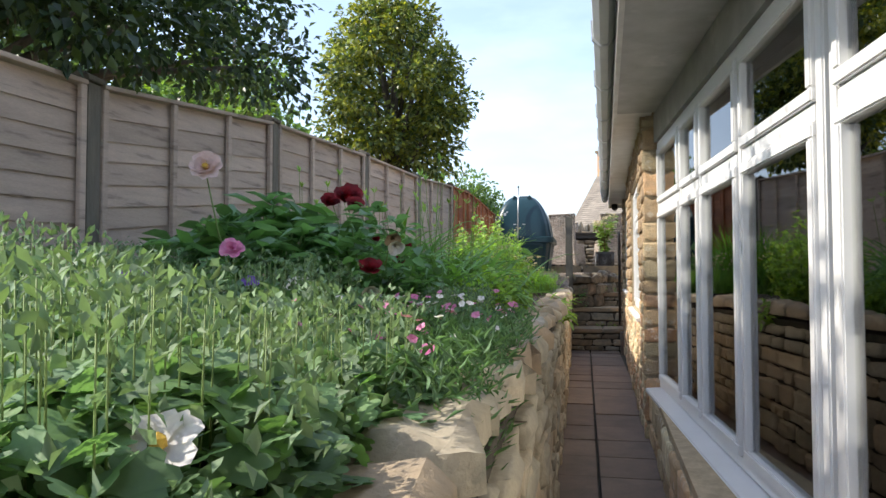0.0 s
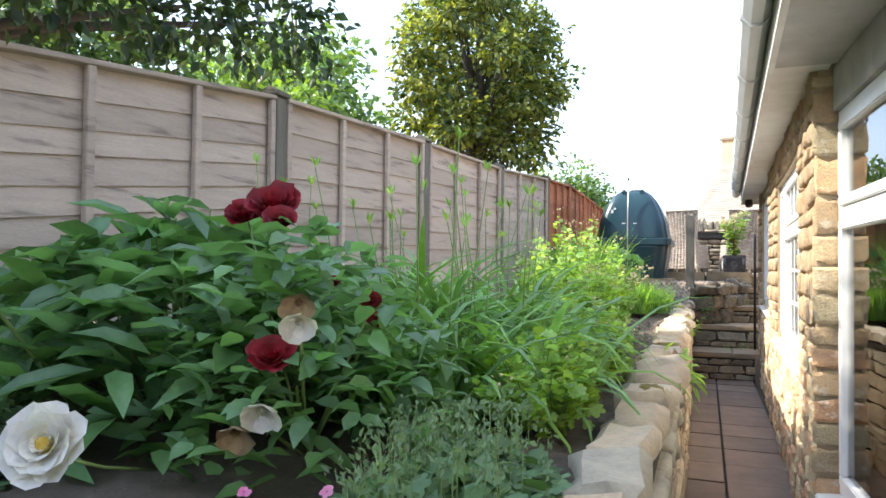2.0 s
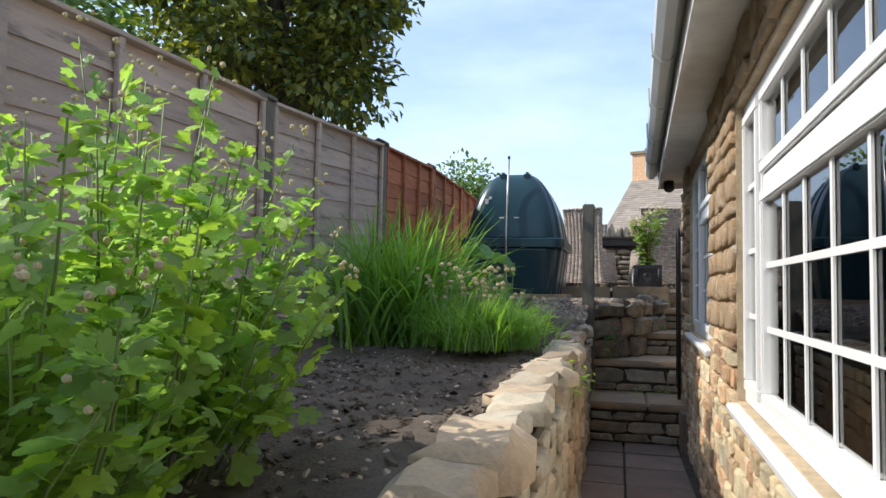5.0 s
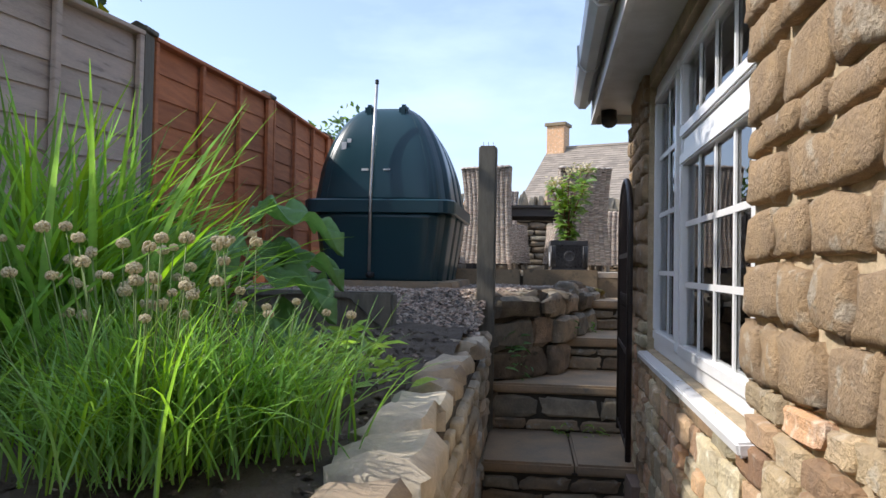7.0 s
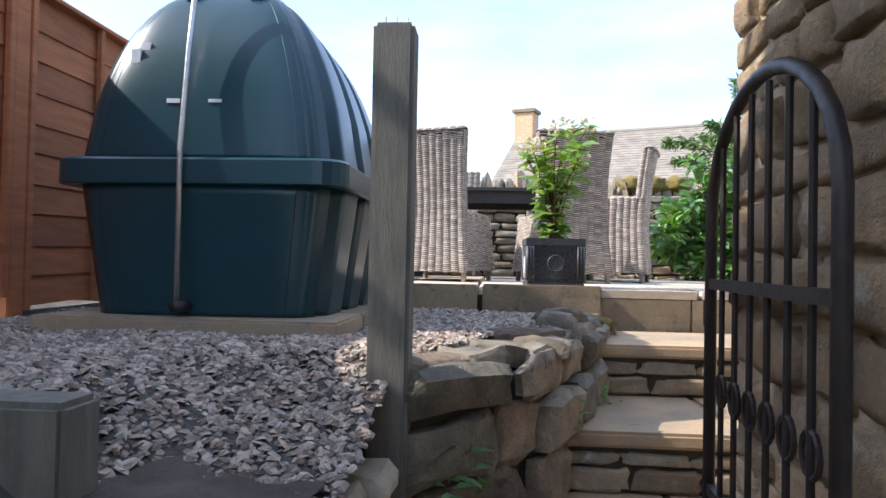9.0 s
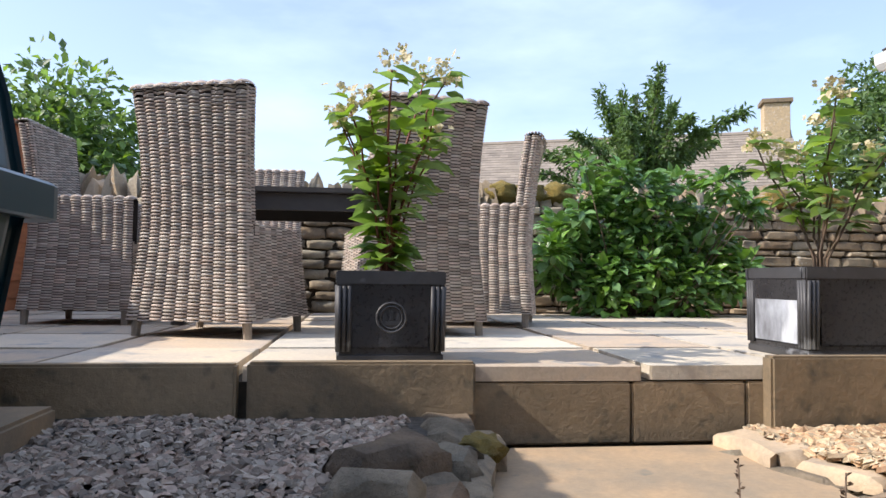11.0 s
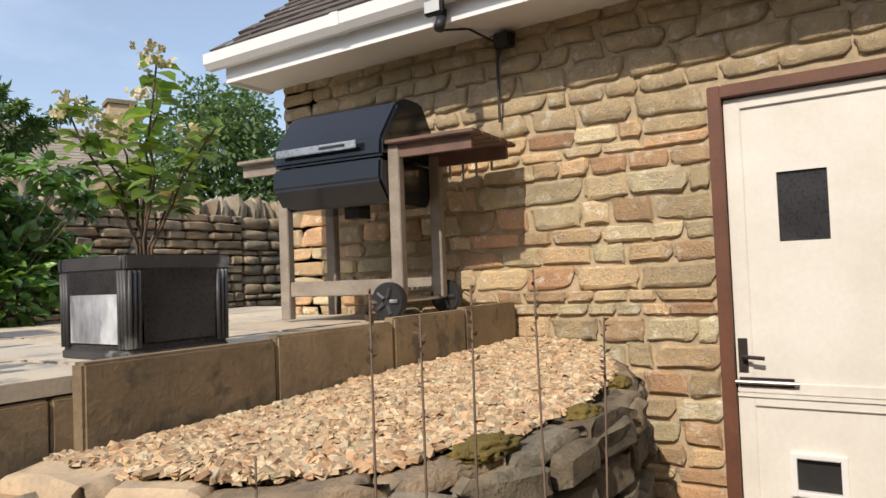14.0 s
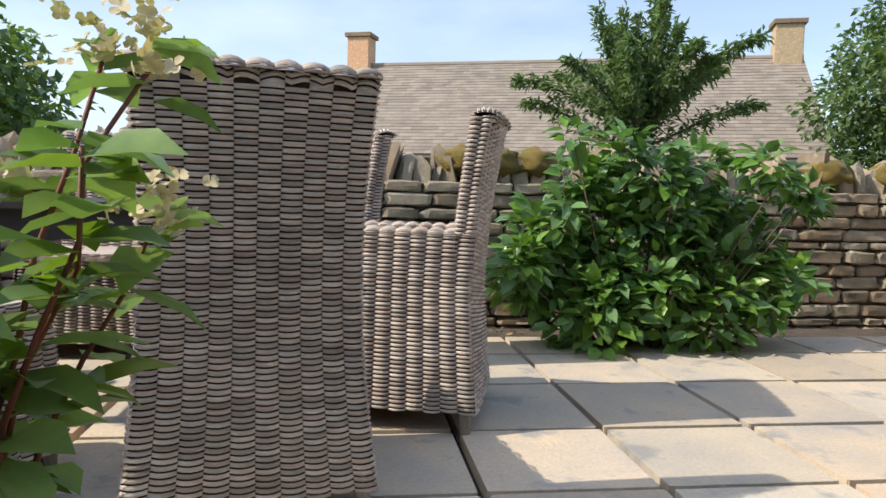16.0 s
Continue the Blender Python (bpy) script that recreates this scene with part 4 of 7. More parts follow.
def fence_panel(a, b, material):
    (x0, y0, z0, t0), (x1, y1, z1, t1) = a, b
    way = Vector((x1 - x0, y1 - y0, 0))
    length = way.length - 0.11
    m = Matrix.Translation((x0, y0, 0)) @ Matrix.Rotation(math.atan2(way.y, way.x), 4, "Z")
    f = empty("fence_panel", m, "overlapping board fence panel, " + ("fresh orange-brown timber" if material is FENCE_NEW else "weathered grey-brown timber"), "fence panel", "fence panels", kind="structure")
    top0, top1 = t0 - 0.09, t1 - 0.09
    slope = (top1 - top0) / way.length
    low = max(z0, z1) + 0.03
    count = 10
    h = (min(top0, top1) - low) / count
    rr_ = random.Random(int(y0 * 10))
    def sheared(bm):
        for v in bm.verts:
            v.co.z += slope * (v.co.x - way.length / 2) + (top0 + top1) / 2 - min(top0, top1) - abs(slope) * 0
        return bm
    for k in range(count):
        z = low + k * h
        wob = rr_.uniform(-0.006, 0.006)
        bm = prism([(-0.024, z - 0.012 + wob), (-0.014, z - 0.012 + wob), (-0.004, z + h + 0.008), (-0.014, z + h + 0.008)], 0.055, 0.055 + length, "x")
        part("board", sheared(bm), material, f)
    for k in range(4):
        u = 0.055 + length * (k / 3) if 0 < k < 3 else (0.075 if k == 0 else 0.035 + length)
        part("batten", sheared(box(u - 0.02, u + 0.02, -0.056, -0.031, low - 0.02, min(top0, top1) + 0.01)), material, f, bevel=0.003)
    part("top_rail", sheared(box(0.055, 0.055 + length, -0.062, 0.012, min(top0, top1) + 0.012, min(top0, top1) + 0.034)), material, f, bevel=0.003)
    gb = part("gravel_board", box(0.055, 0.055 + length, -0.03, 0.01, low - 0.4, low - 0.022), POST, f)


for i, p in enumerate(POSTS):
    fence_post(*p, new_wood=i in (7, 8, 9))
for i in range(len(POSTS) - 1):
    fence_panel(POSTS[i], POSTS[i + 1], FENCE_NEW if i >= 6 else FENCE)

# ---- things round the steps ----
def oil_tank():
    t = empty("oil_tank", pose(-1.08, 12.78, 1.09), "dark green plastic oil tank with a ribbed dome, on slabs", "oil tank")
    hx, hy = 0.545, 0.725
    def section(z):
        """Half widths across and along at height z above the base."""
        if z <= 0.5:
            k = z / 0.5
            return 0.455 + 0.07 * k, 0.66 + 0.05 * k
        k = (z - 0.5) / 0.80
        return 0.17 + 0.355 * max(1 - k ** 1.75, 0) ** 0.62, 0.42 + 0.29 * max(1 - k ** 2.2, 0) ** 0.6
    def ring(bm, z, grow=0.0):
        a, b = section(z)
        a, b = a + grow, b + grow
        out, power = [], 7.0
        def bulge(v, half, other):
            return other * max(1 - abs(v / half) ** power, 0) ** (1 / power)
        long_side = [-0.985 + 1.97 * k / 71 for k in range(72)]
        short_side = [-0.93 + 1.86 * k / 19 for k in range(20)]
        pts = [(bulge(v * b, b, a), v * b, True) for v in long_side] + [(-v * a, bulge(v * a, a, b), False) for v in short_side]
        pts += [(-bulge(v * b, b, a), -v * b, True) for v in long_side] + [(v * a, -bulge(v * a, a, b), False) for v in short_side]
        for x, y, side_ in pts:
            # upright grooves on the long sides
            if side_:
                g_ = math.cos(y / b * math.pi * 3.7 + 0.2)
                dent = 0.085 * min(max((-0.45 - g_) * 3.5, 0), 1) * min(1, 0.3 + (1.3 - z) * 1.2)
                x -= math.copysign(dent, x)
            out.append(bm.verts.new((x, y, z)))
        return out
    def skin(zs, closed):
        bm = bmesh.new()
        rings = [ring(bm, z) for z in zs]
        for r0, r1 in zip(rings, rings[1:]):
            for i in range(len(r0)):
                bm.faces.new((r0[i], r0[(i + 1) % len(r0)], r1[(i + 1) % len(r0)], r1[i]))
        bm.faces.new(rings[-1] if closed > 0 else rings[-1])
        bm.faces.new(rings[0][::-1])
        return bm
    part("tank_base", skin([0, 0.02, 0.15, 0.3, 0.45, 0.495], 0), TANK, t, smooth=True)
    part("tank_dome", skin([0.58, 0.6] + [0.5 + 0.8 * math.sin(k * math.pi / 32) for k in range(4, 16)] + [1.292], 1), TANK, t, smooth=True)
    rim = bmesh.new()
    def rounded(grow, z):
        pts = []
        for cx, cy, a0 in ((1, 1, 0), (-1, 1, 90), (-1, -1, 180), (1, -1, 270)):
            for k in range(6):
                an = radians(a0 + k * 18)
                pts.append((cx * (hx - 0.1) + (0.1 + grow) * math.cos(an), cy * (hy - 0.1) + (0.1 + grow) * math.sin(an)))
        return [rim.verts.new((x, y, z)) for x, y in pts]
    rings = [rounded(*q) for q in ((-0.06, 0.49), (0.0, 0.485), (0.012, 0.49), (0.012, 0.575), (0.0, 0.585), (-0.06, 0.588))]
    for r0, r1 in zip(rings, rings[1:]):
        for i in range(len(r0)):
            rim.faces.new((r0[i], r0[(i + 1) % len(r0)], r1[(i + 1) % len(r0)], r1[i]))
    part("rim", rim, TANK, t)
    lid = bmesh.new()
    bmesh.ops.create_cone(lid, cap_ends=True, segments=24, radius1=0.10, radius2=0.085, depth=0.05, matrix=Matrix.Translation((0.02, -0.12, 1.305)))
    box(-0.06, 0.10, -0.14, -0.10, 1.33, 1.345, lid)
    part("filler_cap", lid, RUBBER, t, "black screw cap", bevel=0.004)
    for x in (-0.12, 0.14):
        part("lug", box(x - 0.035, x + 0.035, -0.52, -0.2, 1.20, 1.315), TANK, t, bevel=0.02)
    gauge = part("sight_gauge", tube([(-0.04, -0.75, 0.03), (-0.04, -0.755, 0.6), (-0.04, -0.70, 1.0), (-0.04, -0.62, 1.44)], 0.011, 8), STEEL, t, "clear upright gauge tube with a grey cap", smooth=True)
    part("gauge_valve", tube([(-0.04, -0.60, 0.04), (-0.04, -0.77, 0.04)], 0.022, 8), RUBBER, t, smooth=True)
    part("gauge_cap", tube([(-0.04, -0.62, 1.44), (-0.04, -0.62, 1.47)], 0.014, 8), RUBBER, t)
    for dx, z, w, h in ((-0.27, 0.98, 0.035, 0.055), (-0.235, 1.02, 0.03, 0.03), (-0.10, 0.80, 0.05, 0.016), (0.06, 0.80, 0.05, 0.012)):
        a, b = section(z)
        part("label_plate", box(dx - w / 2, dx + w / 2, -b - 0.004, -b + 0.03, z - h / 2, z + h / 2), UPVC, t, "worn white sticker")
    return t


oil_tank()
for i, (y0, y1) in enumerate(((12.0, 12.48), (12.485, 12.96), (12.965, 13.46))):
    tagged(part("tank_slab", box(-1.66, -0.52, y0, y1, 0.98, 1.088), STEP, bevel=0.01), "concrete slab under the oil tank", "slab", "tank slabs")
tagged(part("sleeper", box(-2.0, -0.68, 10.68, 10.80, 0.85, 1.06), POST, bevel=0.012), "dark weathered timber sleeper edging the gravel", "sleeper")

# gate post and iron gate
gp = empty("gate_post", pose(-0.25, 11.44, -0.1), "weathered square timber gate post with bent nails on top", "gate post")
part("post", box(-0.055, 0.055, -0.055, 0.055, 0, 2.04), POST, gp, bevel=0.01)
for k in range(3):
    part("nail", tube([(-0.03 + 0.03 * k, 0, 2.03), (-0.03 + 0.03 * k, 0.004 * k, 2.07)], 0.002, 5), STEEL, gp)


def iron_gate():
    g_ = empty("iron_gate", pose(0.528, 11.24, 0.30, 0, 0, 266.4), "dark wrought iron garden gate with an arched top, standing open", "gate")
    w, h = 0.72, 1.12
    arch = [(0, 0, 0.0), (0, 0, h)] + [(w / 2 - w / 2 * math.cos(a), 0, h + 0.24 * math.sin(a)) for a in [k * math.pi / 14 for k in range(1, 14)]] + [(w, 0, h), (w, 0, 0)]
    part("gate_frame", tube(arch, 0.014, 8), IRON, g_, smooth=True)
    for z in (0.05, 0.50, 0.97):
        part("rail", box(0, w, -0.008, 0.008, z - 0.012, z + 0.012), IRON, g_)
    for k in range(1, 7):
        x = w * k / 7
        top = h + 0.24 * math.sin(math.acos(1 - 2 * x / w)) - 0.02
        part("bar", tube([(x, 0, 0.05), (x, 0, top)], 0.007, 6), IRON, g_)
        ring_ = [(x + 0.035 * math.cos(a), 0, 0.74 + 0.035 * math.sin(a)) for a in [q * math.pi / 6 for q in range(13)]]
        part("scroll", tube(ring_, 0.005, 5), IRON, g_)
    for z in (0.15, 0.9):
        part("hinge", tube([(-0.02, 0, z - 0.03), (-0.02, 0, z + 0.03)], 0.012, 8), IRON, g_)


iron_gate()
# round black vent end and pipe under the eave corner
pipe = empty("rainwater_outlet", pose(0.46, 11.30, 2.085), "dark grey round outlet under the eave corner", "pipe")
part("outlet", tube([(0, 0, 0.07), (0, 0, 0.0), (0, -0.03, -0.03)], 0.045, 14), GUTTER_BLACK, pipe, smooth=True)

# loose stones on the gravel edge
r = random.Random(61)
for x, y, z, a, b, c in ((0.34, 12.95, 1.03, 0.26, 0.18, 0.075), (0.30, 12.72, 1.03, 0.17, 0.11, 0.075), (0.12, 12.30, 1.02, 0.34, 0.22, 0.05), (0.05, 11.98, 1.0, 0.26, 0.2, 0.05)):
    ob = new("loose_stone", r.choice(FLAT_STONES))
    ob.matrix_basis = pose(x, y, z - 0.01, r.uniform(-5, 5), r.uniform(-5, 5), r.uniform(-40, 40)) @ Matrix.Diagonal((a, b, c, 1))
    tagged(ob, "rough flat grey stone lying on the gravel edge", "stone", "loose stones")
bm = bmesh.new()
bmesh.ops.create_icosphere(bm, subdivisions=3, radius=1)
for v in bm.verts:
    v.co = Vector((v.co.x * 0.07, v.co.y * 0.11, v.co.z * 0.035)) * (1 + 0.35 * noise.noise(v.co * 3) + 0.2 * noise.noise(v.co * 9))
ob = part("moss_cushion", bm, MOSS, None, smooth=True)
ob.location = (0.58, 13.28, 1.0)
tagged(ob, "golden moss cushion on the rough wall", "moss")


# ---- wicker furniture ----
def woven(name, surface, u_len, v_len, parent):
    """A woven sheet over surface(u, v) -> point, outward normal: strands bulge in rows and go over and under upright ribs."""
    rows, ribs = max(2, round(v_len / 0.0150)), max(1, round(u_len / 0.058))
    vs, fs = [], []
    for c in range(ribs):
        for j in range(rows + c % 2):
            mid = (j + (0.0 if c % 2 else 0.5)) / rows
            q = len(vs)
            for k in range(5):
                bow = (-0.006, 0.002, 0.005, 0.002, -0.006)[k]
                for v, deep in ((mid - 0.36 / rows, -0.006), (mid, 0.0), (mid + 0.36 / rows, -0.006)):
                    p, n = surface((c + k * 0.26 - 0.02) / ribs if 0 < k < 4 else (c + k / 4) / ribs, min(max(v, 0), 1))
                    vs.append(p + n * (bow + deep))
            for k in range(4):
                a = q + 3 * k
                fs += [(a, a + 3, a + 4, a + 1), (a + 1, a + 4, a + 5, a + 2)]
    sheet = part(name, mesh_of(name, vs, fs), WICKER, parent, smooth=True)
    sheet["kind"] = "stuff"
    # added dark sheet behind the strands, paints the shade in their gaps
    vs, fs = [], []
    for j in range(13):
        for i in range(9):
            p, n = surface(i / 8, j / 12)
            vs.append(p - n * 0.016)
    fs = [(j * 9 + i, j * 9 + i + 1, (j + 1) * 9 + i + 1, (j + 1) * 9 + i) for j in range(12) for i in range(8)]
    part("weave_core", mesh_of("weave_core", vs, fs), WICKER_GAP_SHADE, sheet, "dark backing sheet painting shade into the gaps of the weave", smooth=True)
    return sheet


def wicker_chair(arms):
    """Local: back at -y, facing +y, standing at z = 0."""
    c = empty("armchair" if arms else "dining_chair", pose(0, 0, 0), "grey-brown woven wicker " + ("armchair with a tall raked back" if arms else "dining chair with a tall back and skirted seat"), "chair", "wicker chairs")
    H, D, seat, foot = 1.08, 0.56, (0.68 if arms else 0.50), 0.07
    def half(z):
        k = (z - foot) / (H - foot)
        return 0.232 + 0.072 * (1 - k) ** 2 + 0.05 * k ** 2.2
    def back_y(z):
        k = (z - foot) / (H - foot)
        return -0.27 - 0.05 * (1 - k) ** 2 - 0.15 * max(k - 0.38, 0) ** 1.35
    def back(u, v):
        z = foot + (H - foot) * v
        bow = 0.025 * (1 - (2 * u - 1) ** 2)
        wave = 0.010 * abs(math.sin(u * 25.1)) * (1 if v > 0.97 else 0)
        return Vector(((u * 2 - 1) * half(z), back_y(z) - bow * (0.3 + 0.7 * v), z + wave)), Vector((0.12 * (2 * u - 1), -1, -0.1)).normalized()
    def inner(u, v):
        z = seat - 0.05 + (H - seat + 0.05) * v
        return Vector(((1 - u * 2) * half(z), back_y(z) + 0.075, z)), Vector((0, 1, 0.1)).normalized()
    woven("backrest", back, 0.58, H - foot, c)
    woven("backrest_inside", inner, 0.55, H - seat + 0.05, c)
    def top(u, v):
        k = u * 2 - 1
        a = math.pi * v
        return Vector((k * half(H), back_y(H) + 0.028 - 0.05 * math.cos(a) - 0.02 * (1 - k * k) * (1 - v), H + 0.028 * math.sin(a))), Vector((0, -math.cos(a), math.sin(a))).normalized()
    woven("top_roll", top, 0.55, 0.12, c)
    for sgn in (-1, 1):
        def edge(u, v, sgn=sgn):
            z = seat + (H - seat) * v
            uu = u if sgn > 0 else 1 - u
            return Vector((sgn * (half(z) + 0.002), back_y(z) + 0.075 * uu - 0.0, z)), Vector((sgn, 0, 0))
        woven("back_edge", edge, 0.09, H - seat, c)
        def side(u, v, sgn=sgn):
            uu = u if sgn > 0 else 1 - u
            z = foot + 0.01 + (seat - foot - 0.01) * v
            flare = 0.02 * (1 - v) ** 2
            y0 = back_y(z)
            return Vector((sgn * (half(z) + 0.001 + 0.012 * uu), y0 + (D + flare - y0 - 0.30) * uu, z)), Vector((sgn, 0, -0.03)).normalized()
        woven("side_panel", side, 0.60, seat - foot, c)
        if arms:
            def arm(u, v, sgn=sgn):
                a = math.pi * v
                y = -0.30 + 0.56 * u
                return Vector((sgn * half(seat) - 0.04 * sgn + sgn * 0.045 * math.cos(a) * 1.0, y, seat + 0.022 * math.sin(a))), Vector((sgn * math.cos(a), 0, math.sin(a))).normalized()
            woven("arm", arm, 0.56, 0.12, c)
            def arm_in(u, v, sgn=sgn):
                uu = u if sgn < 0 else 1 - u
                return Vector((sgn * (half(seat) - 0.085), -0.26 + 0.52 * uu, 0.44 + (seat - 0.44) * v)), Vector((-sgn, 0, 0))
            woven("arm_inside", arm_in, 0.52, seat - 0.44, c)
    def front(u, v):
        z = foot + 0.01 + ((0.44 if arms else seat) - foot - 0.01) * v
        return Vector(((1 - u * 2) * half(z), 0.26 + 0.02 * (1 - v) ** 2, z)), Vector((0, 1, 0))
    woven("front_panel", front, 0.56, 0.4, c)
    part("seat", box(-half(0.45) + 0.01, half(0.45) - 0.01, -0.27, 0.262, (0.40 if arms else seat - 0.05), (0.455 if arms else seat)), WICKER, c, bevel=0.015)
    for sx in (-1, 1):
        for yy in (back_y(0.1) + 0.035, 0.235):
            part("leg", tube([(sx * 0.262, yy, 0.12), (sx * 0.27, yy, 0.0)], 0.024, 8, taper=0.019), WOOD_GREY, c, "grey wooden foot")
    return c


first_arm, first_plain = wicker_chair(True), wicker_chair(False)
first_plain.matrix_basis = pose(-0.36, 14.92, PATIO_Z, 0, 0, -19)
copy_thing(first_plain, pose(0.515, 14.98, PATIO_Z, 0, 0, 12))
first_arm.matrix_basis = pose(1.00, 15.66, PATIO_Z, 0, 0, 74)
copy_thing(first_arm, pose(0.60, 16.45, PATIO_Z, 0, 0, 98))
copy_thing(first_arm, pose(-1.20, 15.72, PATIO_Z, 0, 0, -92))
copy_thing(first_plain, pose(-0.45, 16.72, PATIO_Z, 0, 0, 178))

table = empty("garden_table", pose(-0.12, 15.82, PATIO_Z), "black slatted garden table among the wicker chairs", "table")
for k in range(7):
    part("slat", box(-0.68, 0.68, -0.44 + k * 0.126, -0.44 + k * 0.126 + 0.118, 0.735, 0.765), TABLE, table, bevel=0.004)
part("apron", box(-0.62, 0.62, -0.40, -0.37, 0.64, 0.734), TABLE, table)
part("apron", box(-0.62, 0.62, 0.37, 0.40, 0.64, 0.734), TABLE, table)
part("apron", box(-0.62, -0.59, -0.37, 0.37, 0.64, 0.734), TABLE, table)
part("apron", box(0.59, 0.62, -0.37, 0.37, 0.64, 0.734), TABLE, table)
for x in (-0.58, 0.58):
    for y in (-0.35, 0.35):
        part("leg", box(x - 0.035, x + 0.035, y - 0.035, y + 0.035, 0, 0.64), TABLE, table, bevel=0.004)


# ---- planters ----
def planter(m, crest, label, k=1.0):
    p = empty("planter", m, label, "planter", "square planters")
    w, h = 0.20 * k, 0.325 * k
    body = bmesh.new()
    outer = [[body.verts.new((sx * a, sy * a, z)) for sx, sy in ((-1, -1), (1, -1), (1, 1), (-1, 1))] for a, z in ((w * 0.93, 0.03), (w * 0.98, h - 0.03))]
    for i in range(4):
        body.faces.new((outer[0][i], outer[0][(i + 1) % 4], outer[1][(i + 1) % 4], outer[1][i]))
    body.faces.new(outer[0][::-1])
    body.faces.new(outer[1])
    part("body", body, POT_DARK, p)
    part("foot_band", box(-w * 0.97, w * 0.97, -w * 0.97, w * 0.97, 0, 0.034), POT, p, bevel=0.006)
    rim = bmesh.new()
    for a, b, c, d in ((-w, w, -w, -w + 0.022), (-w, w, w - 0.022, w), (-w, -w + 0.022, -w + 0.022, w - 0.022), (w - 0.022, w, -w + 0.022, w - 0.022)):
        box(a, b, c, d, h - 0.032, h + 0.012, rim)
    part("rim", rim, POT, p, bevel=0.004)
    for side in range(4):
        q = Matrix.Rotation(side * math.pi / 2, 4, "Z")
        pm = part("panel", box(-w * 0.70, w * 0.70, -w * 0.965, -w * 0.93, 0.05, h - 0.045), POT_CHALK if side == 3 else POT_DARK, p, bevel=0.004)
        pm.matrix_basis = q
        for sx in (-1, 1):
            for k in range(3):
                x = sx * (w * 0.76 + k * 0.0155)
                ob = part("flute", tube([(x, -w * 0.955, 0.04), (x, -w * 0.975, h - 0.035)], 0.0075, 6), POT, p, smooth=True)
                ob.matrix_basis = q
    if crest:
        bm = bmesh.new()
        circle = [(0.045 * math.cos(k * math.pi / 12), -w * 0.972, 0.145 + 0.045 * math.sin(k * math.pi / 12)) for k in range(25)]
        tube(circle, 0.004, 5, bm)
        circle = [(0.034 * math.cos(k * math.pi / 12), -w * 0.972, 0.145 + 0.034 * math.sin(k * math.pi / 12)) for k in range(25)]
        tube(circle, 0.003, 5, bm)
        box(-0.028, 0.028, -w * 0.98, -w * 0.965, 0.122, 0.134, bm)
        for x in (-0.02, 0.0, 0.02):
            box(x - 0.006, x + 0.006, -w * 0.98, -w * 0.965, 0.137, 0.166 - abs(x) * 0.4, bm)
        part("crest", bm, POT, p, "round raised crest in worn grey")
    top = bmesh.new()
    bmesh.ops.create_grid(top, x_segments=14, y_segments=14, size=w * 0.9, matrix=Matrix.Translation((0, 0, h - 0.035)))
    for v in top.verts:
        v.co.z += 0.02 * noise.noise(v.co * 22)
    part("compost", top, SOIL, p, "dark compost", smooth=True)
    return p


POT1 = pose(0.365, 13.82, PATIO_Z, 0, 0, 2)
POT2 = pose(1.965, 13.885, PATIO_Z + 0.002, 0, 0, 0)
planter(POT1, True, "dark lead-grey square planter with a round crest, holding a hydrangea", 0.85)
planter(POT2, False, "dark square planter with whitish weathering, holding a young hydrangea", 0.95)


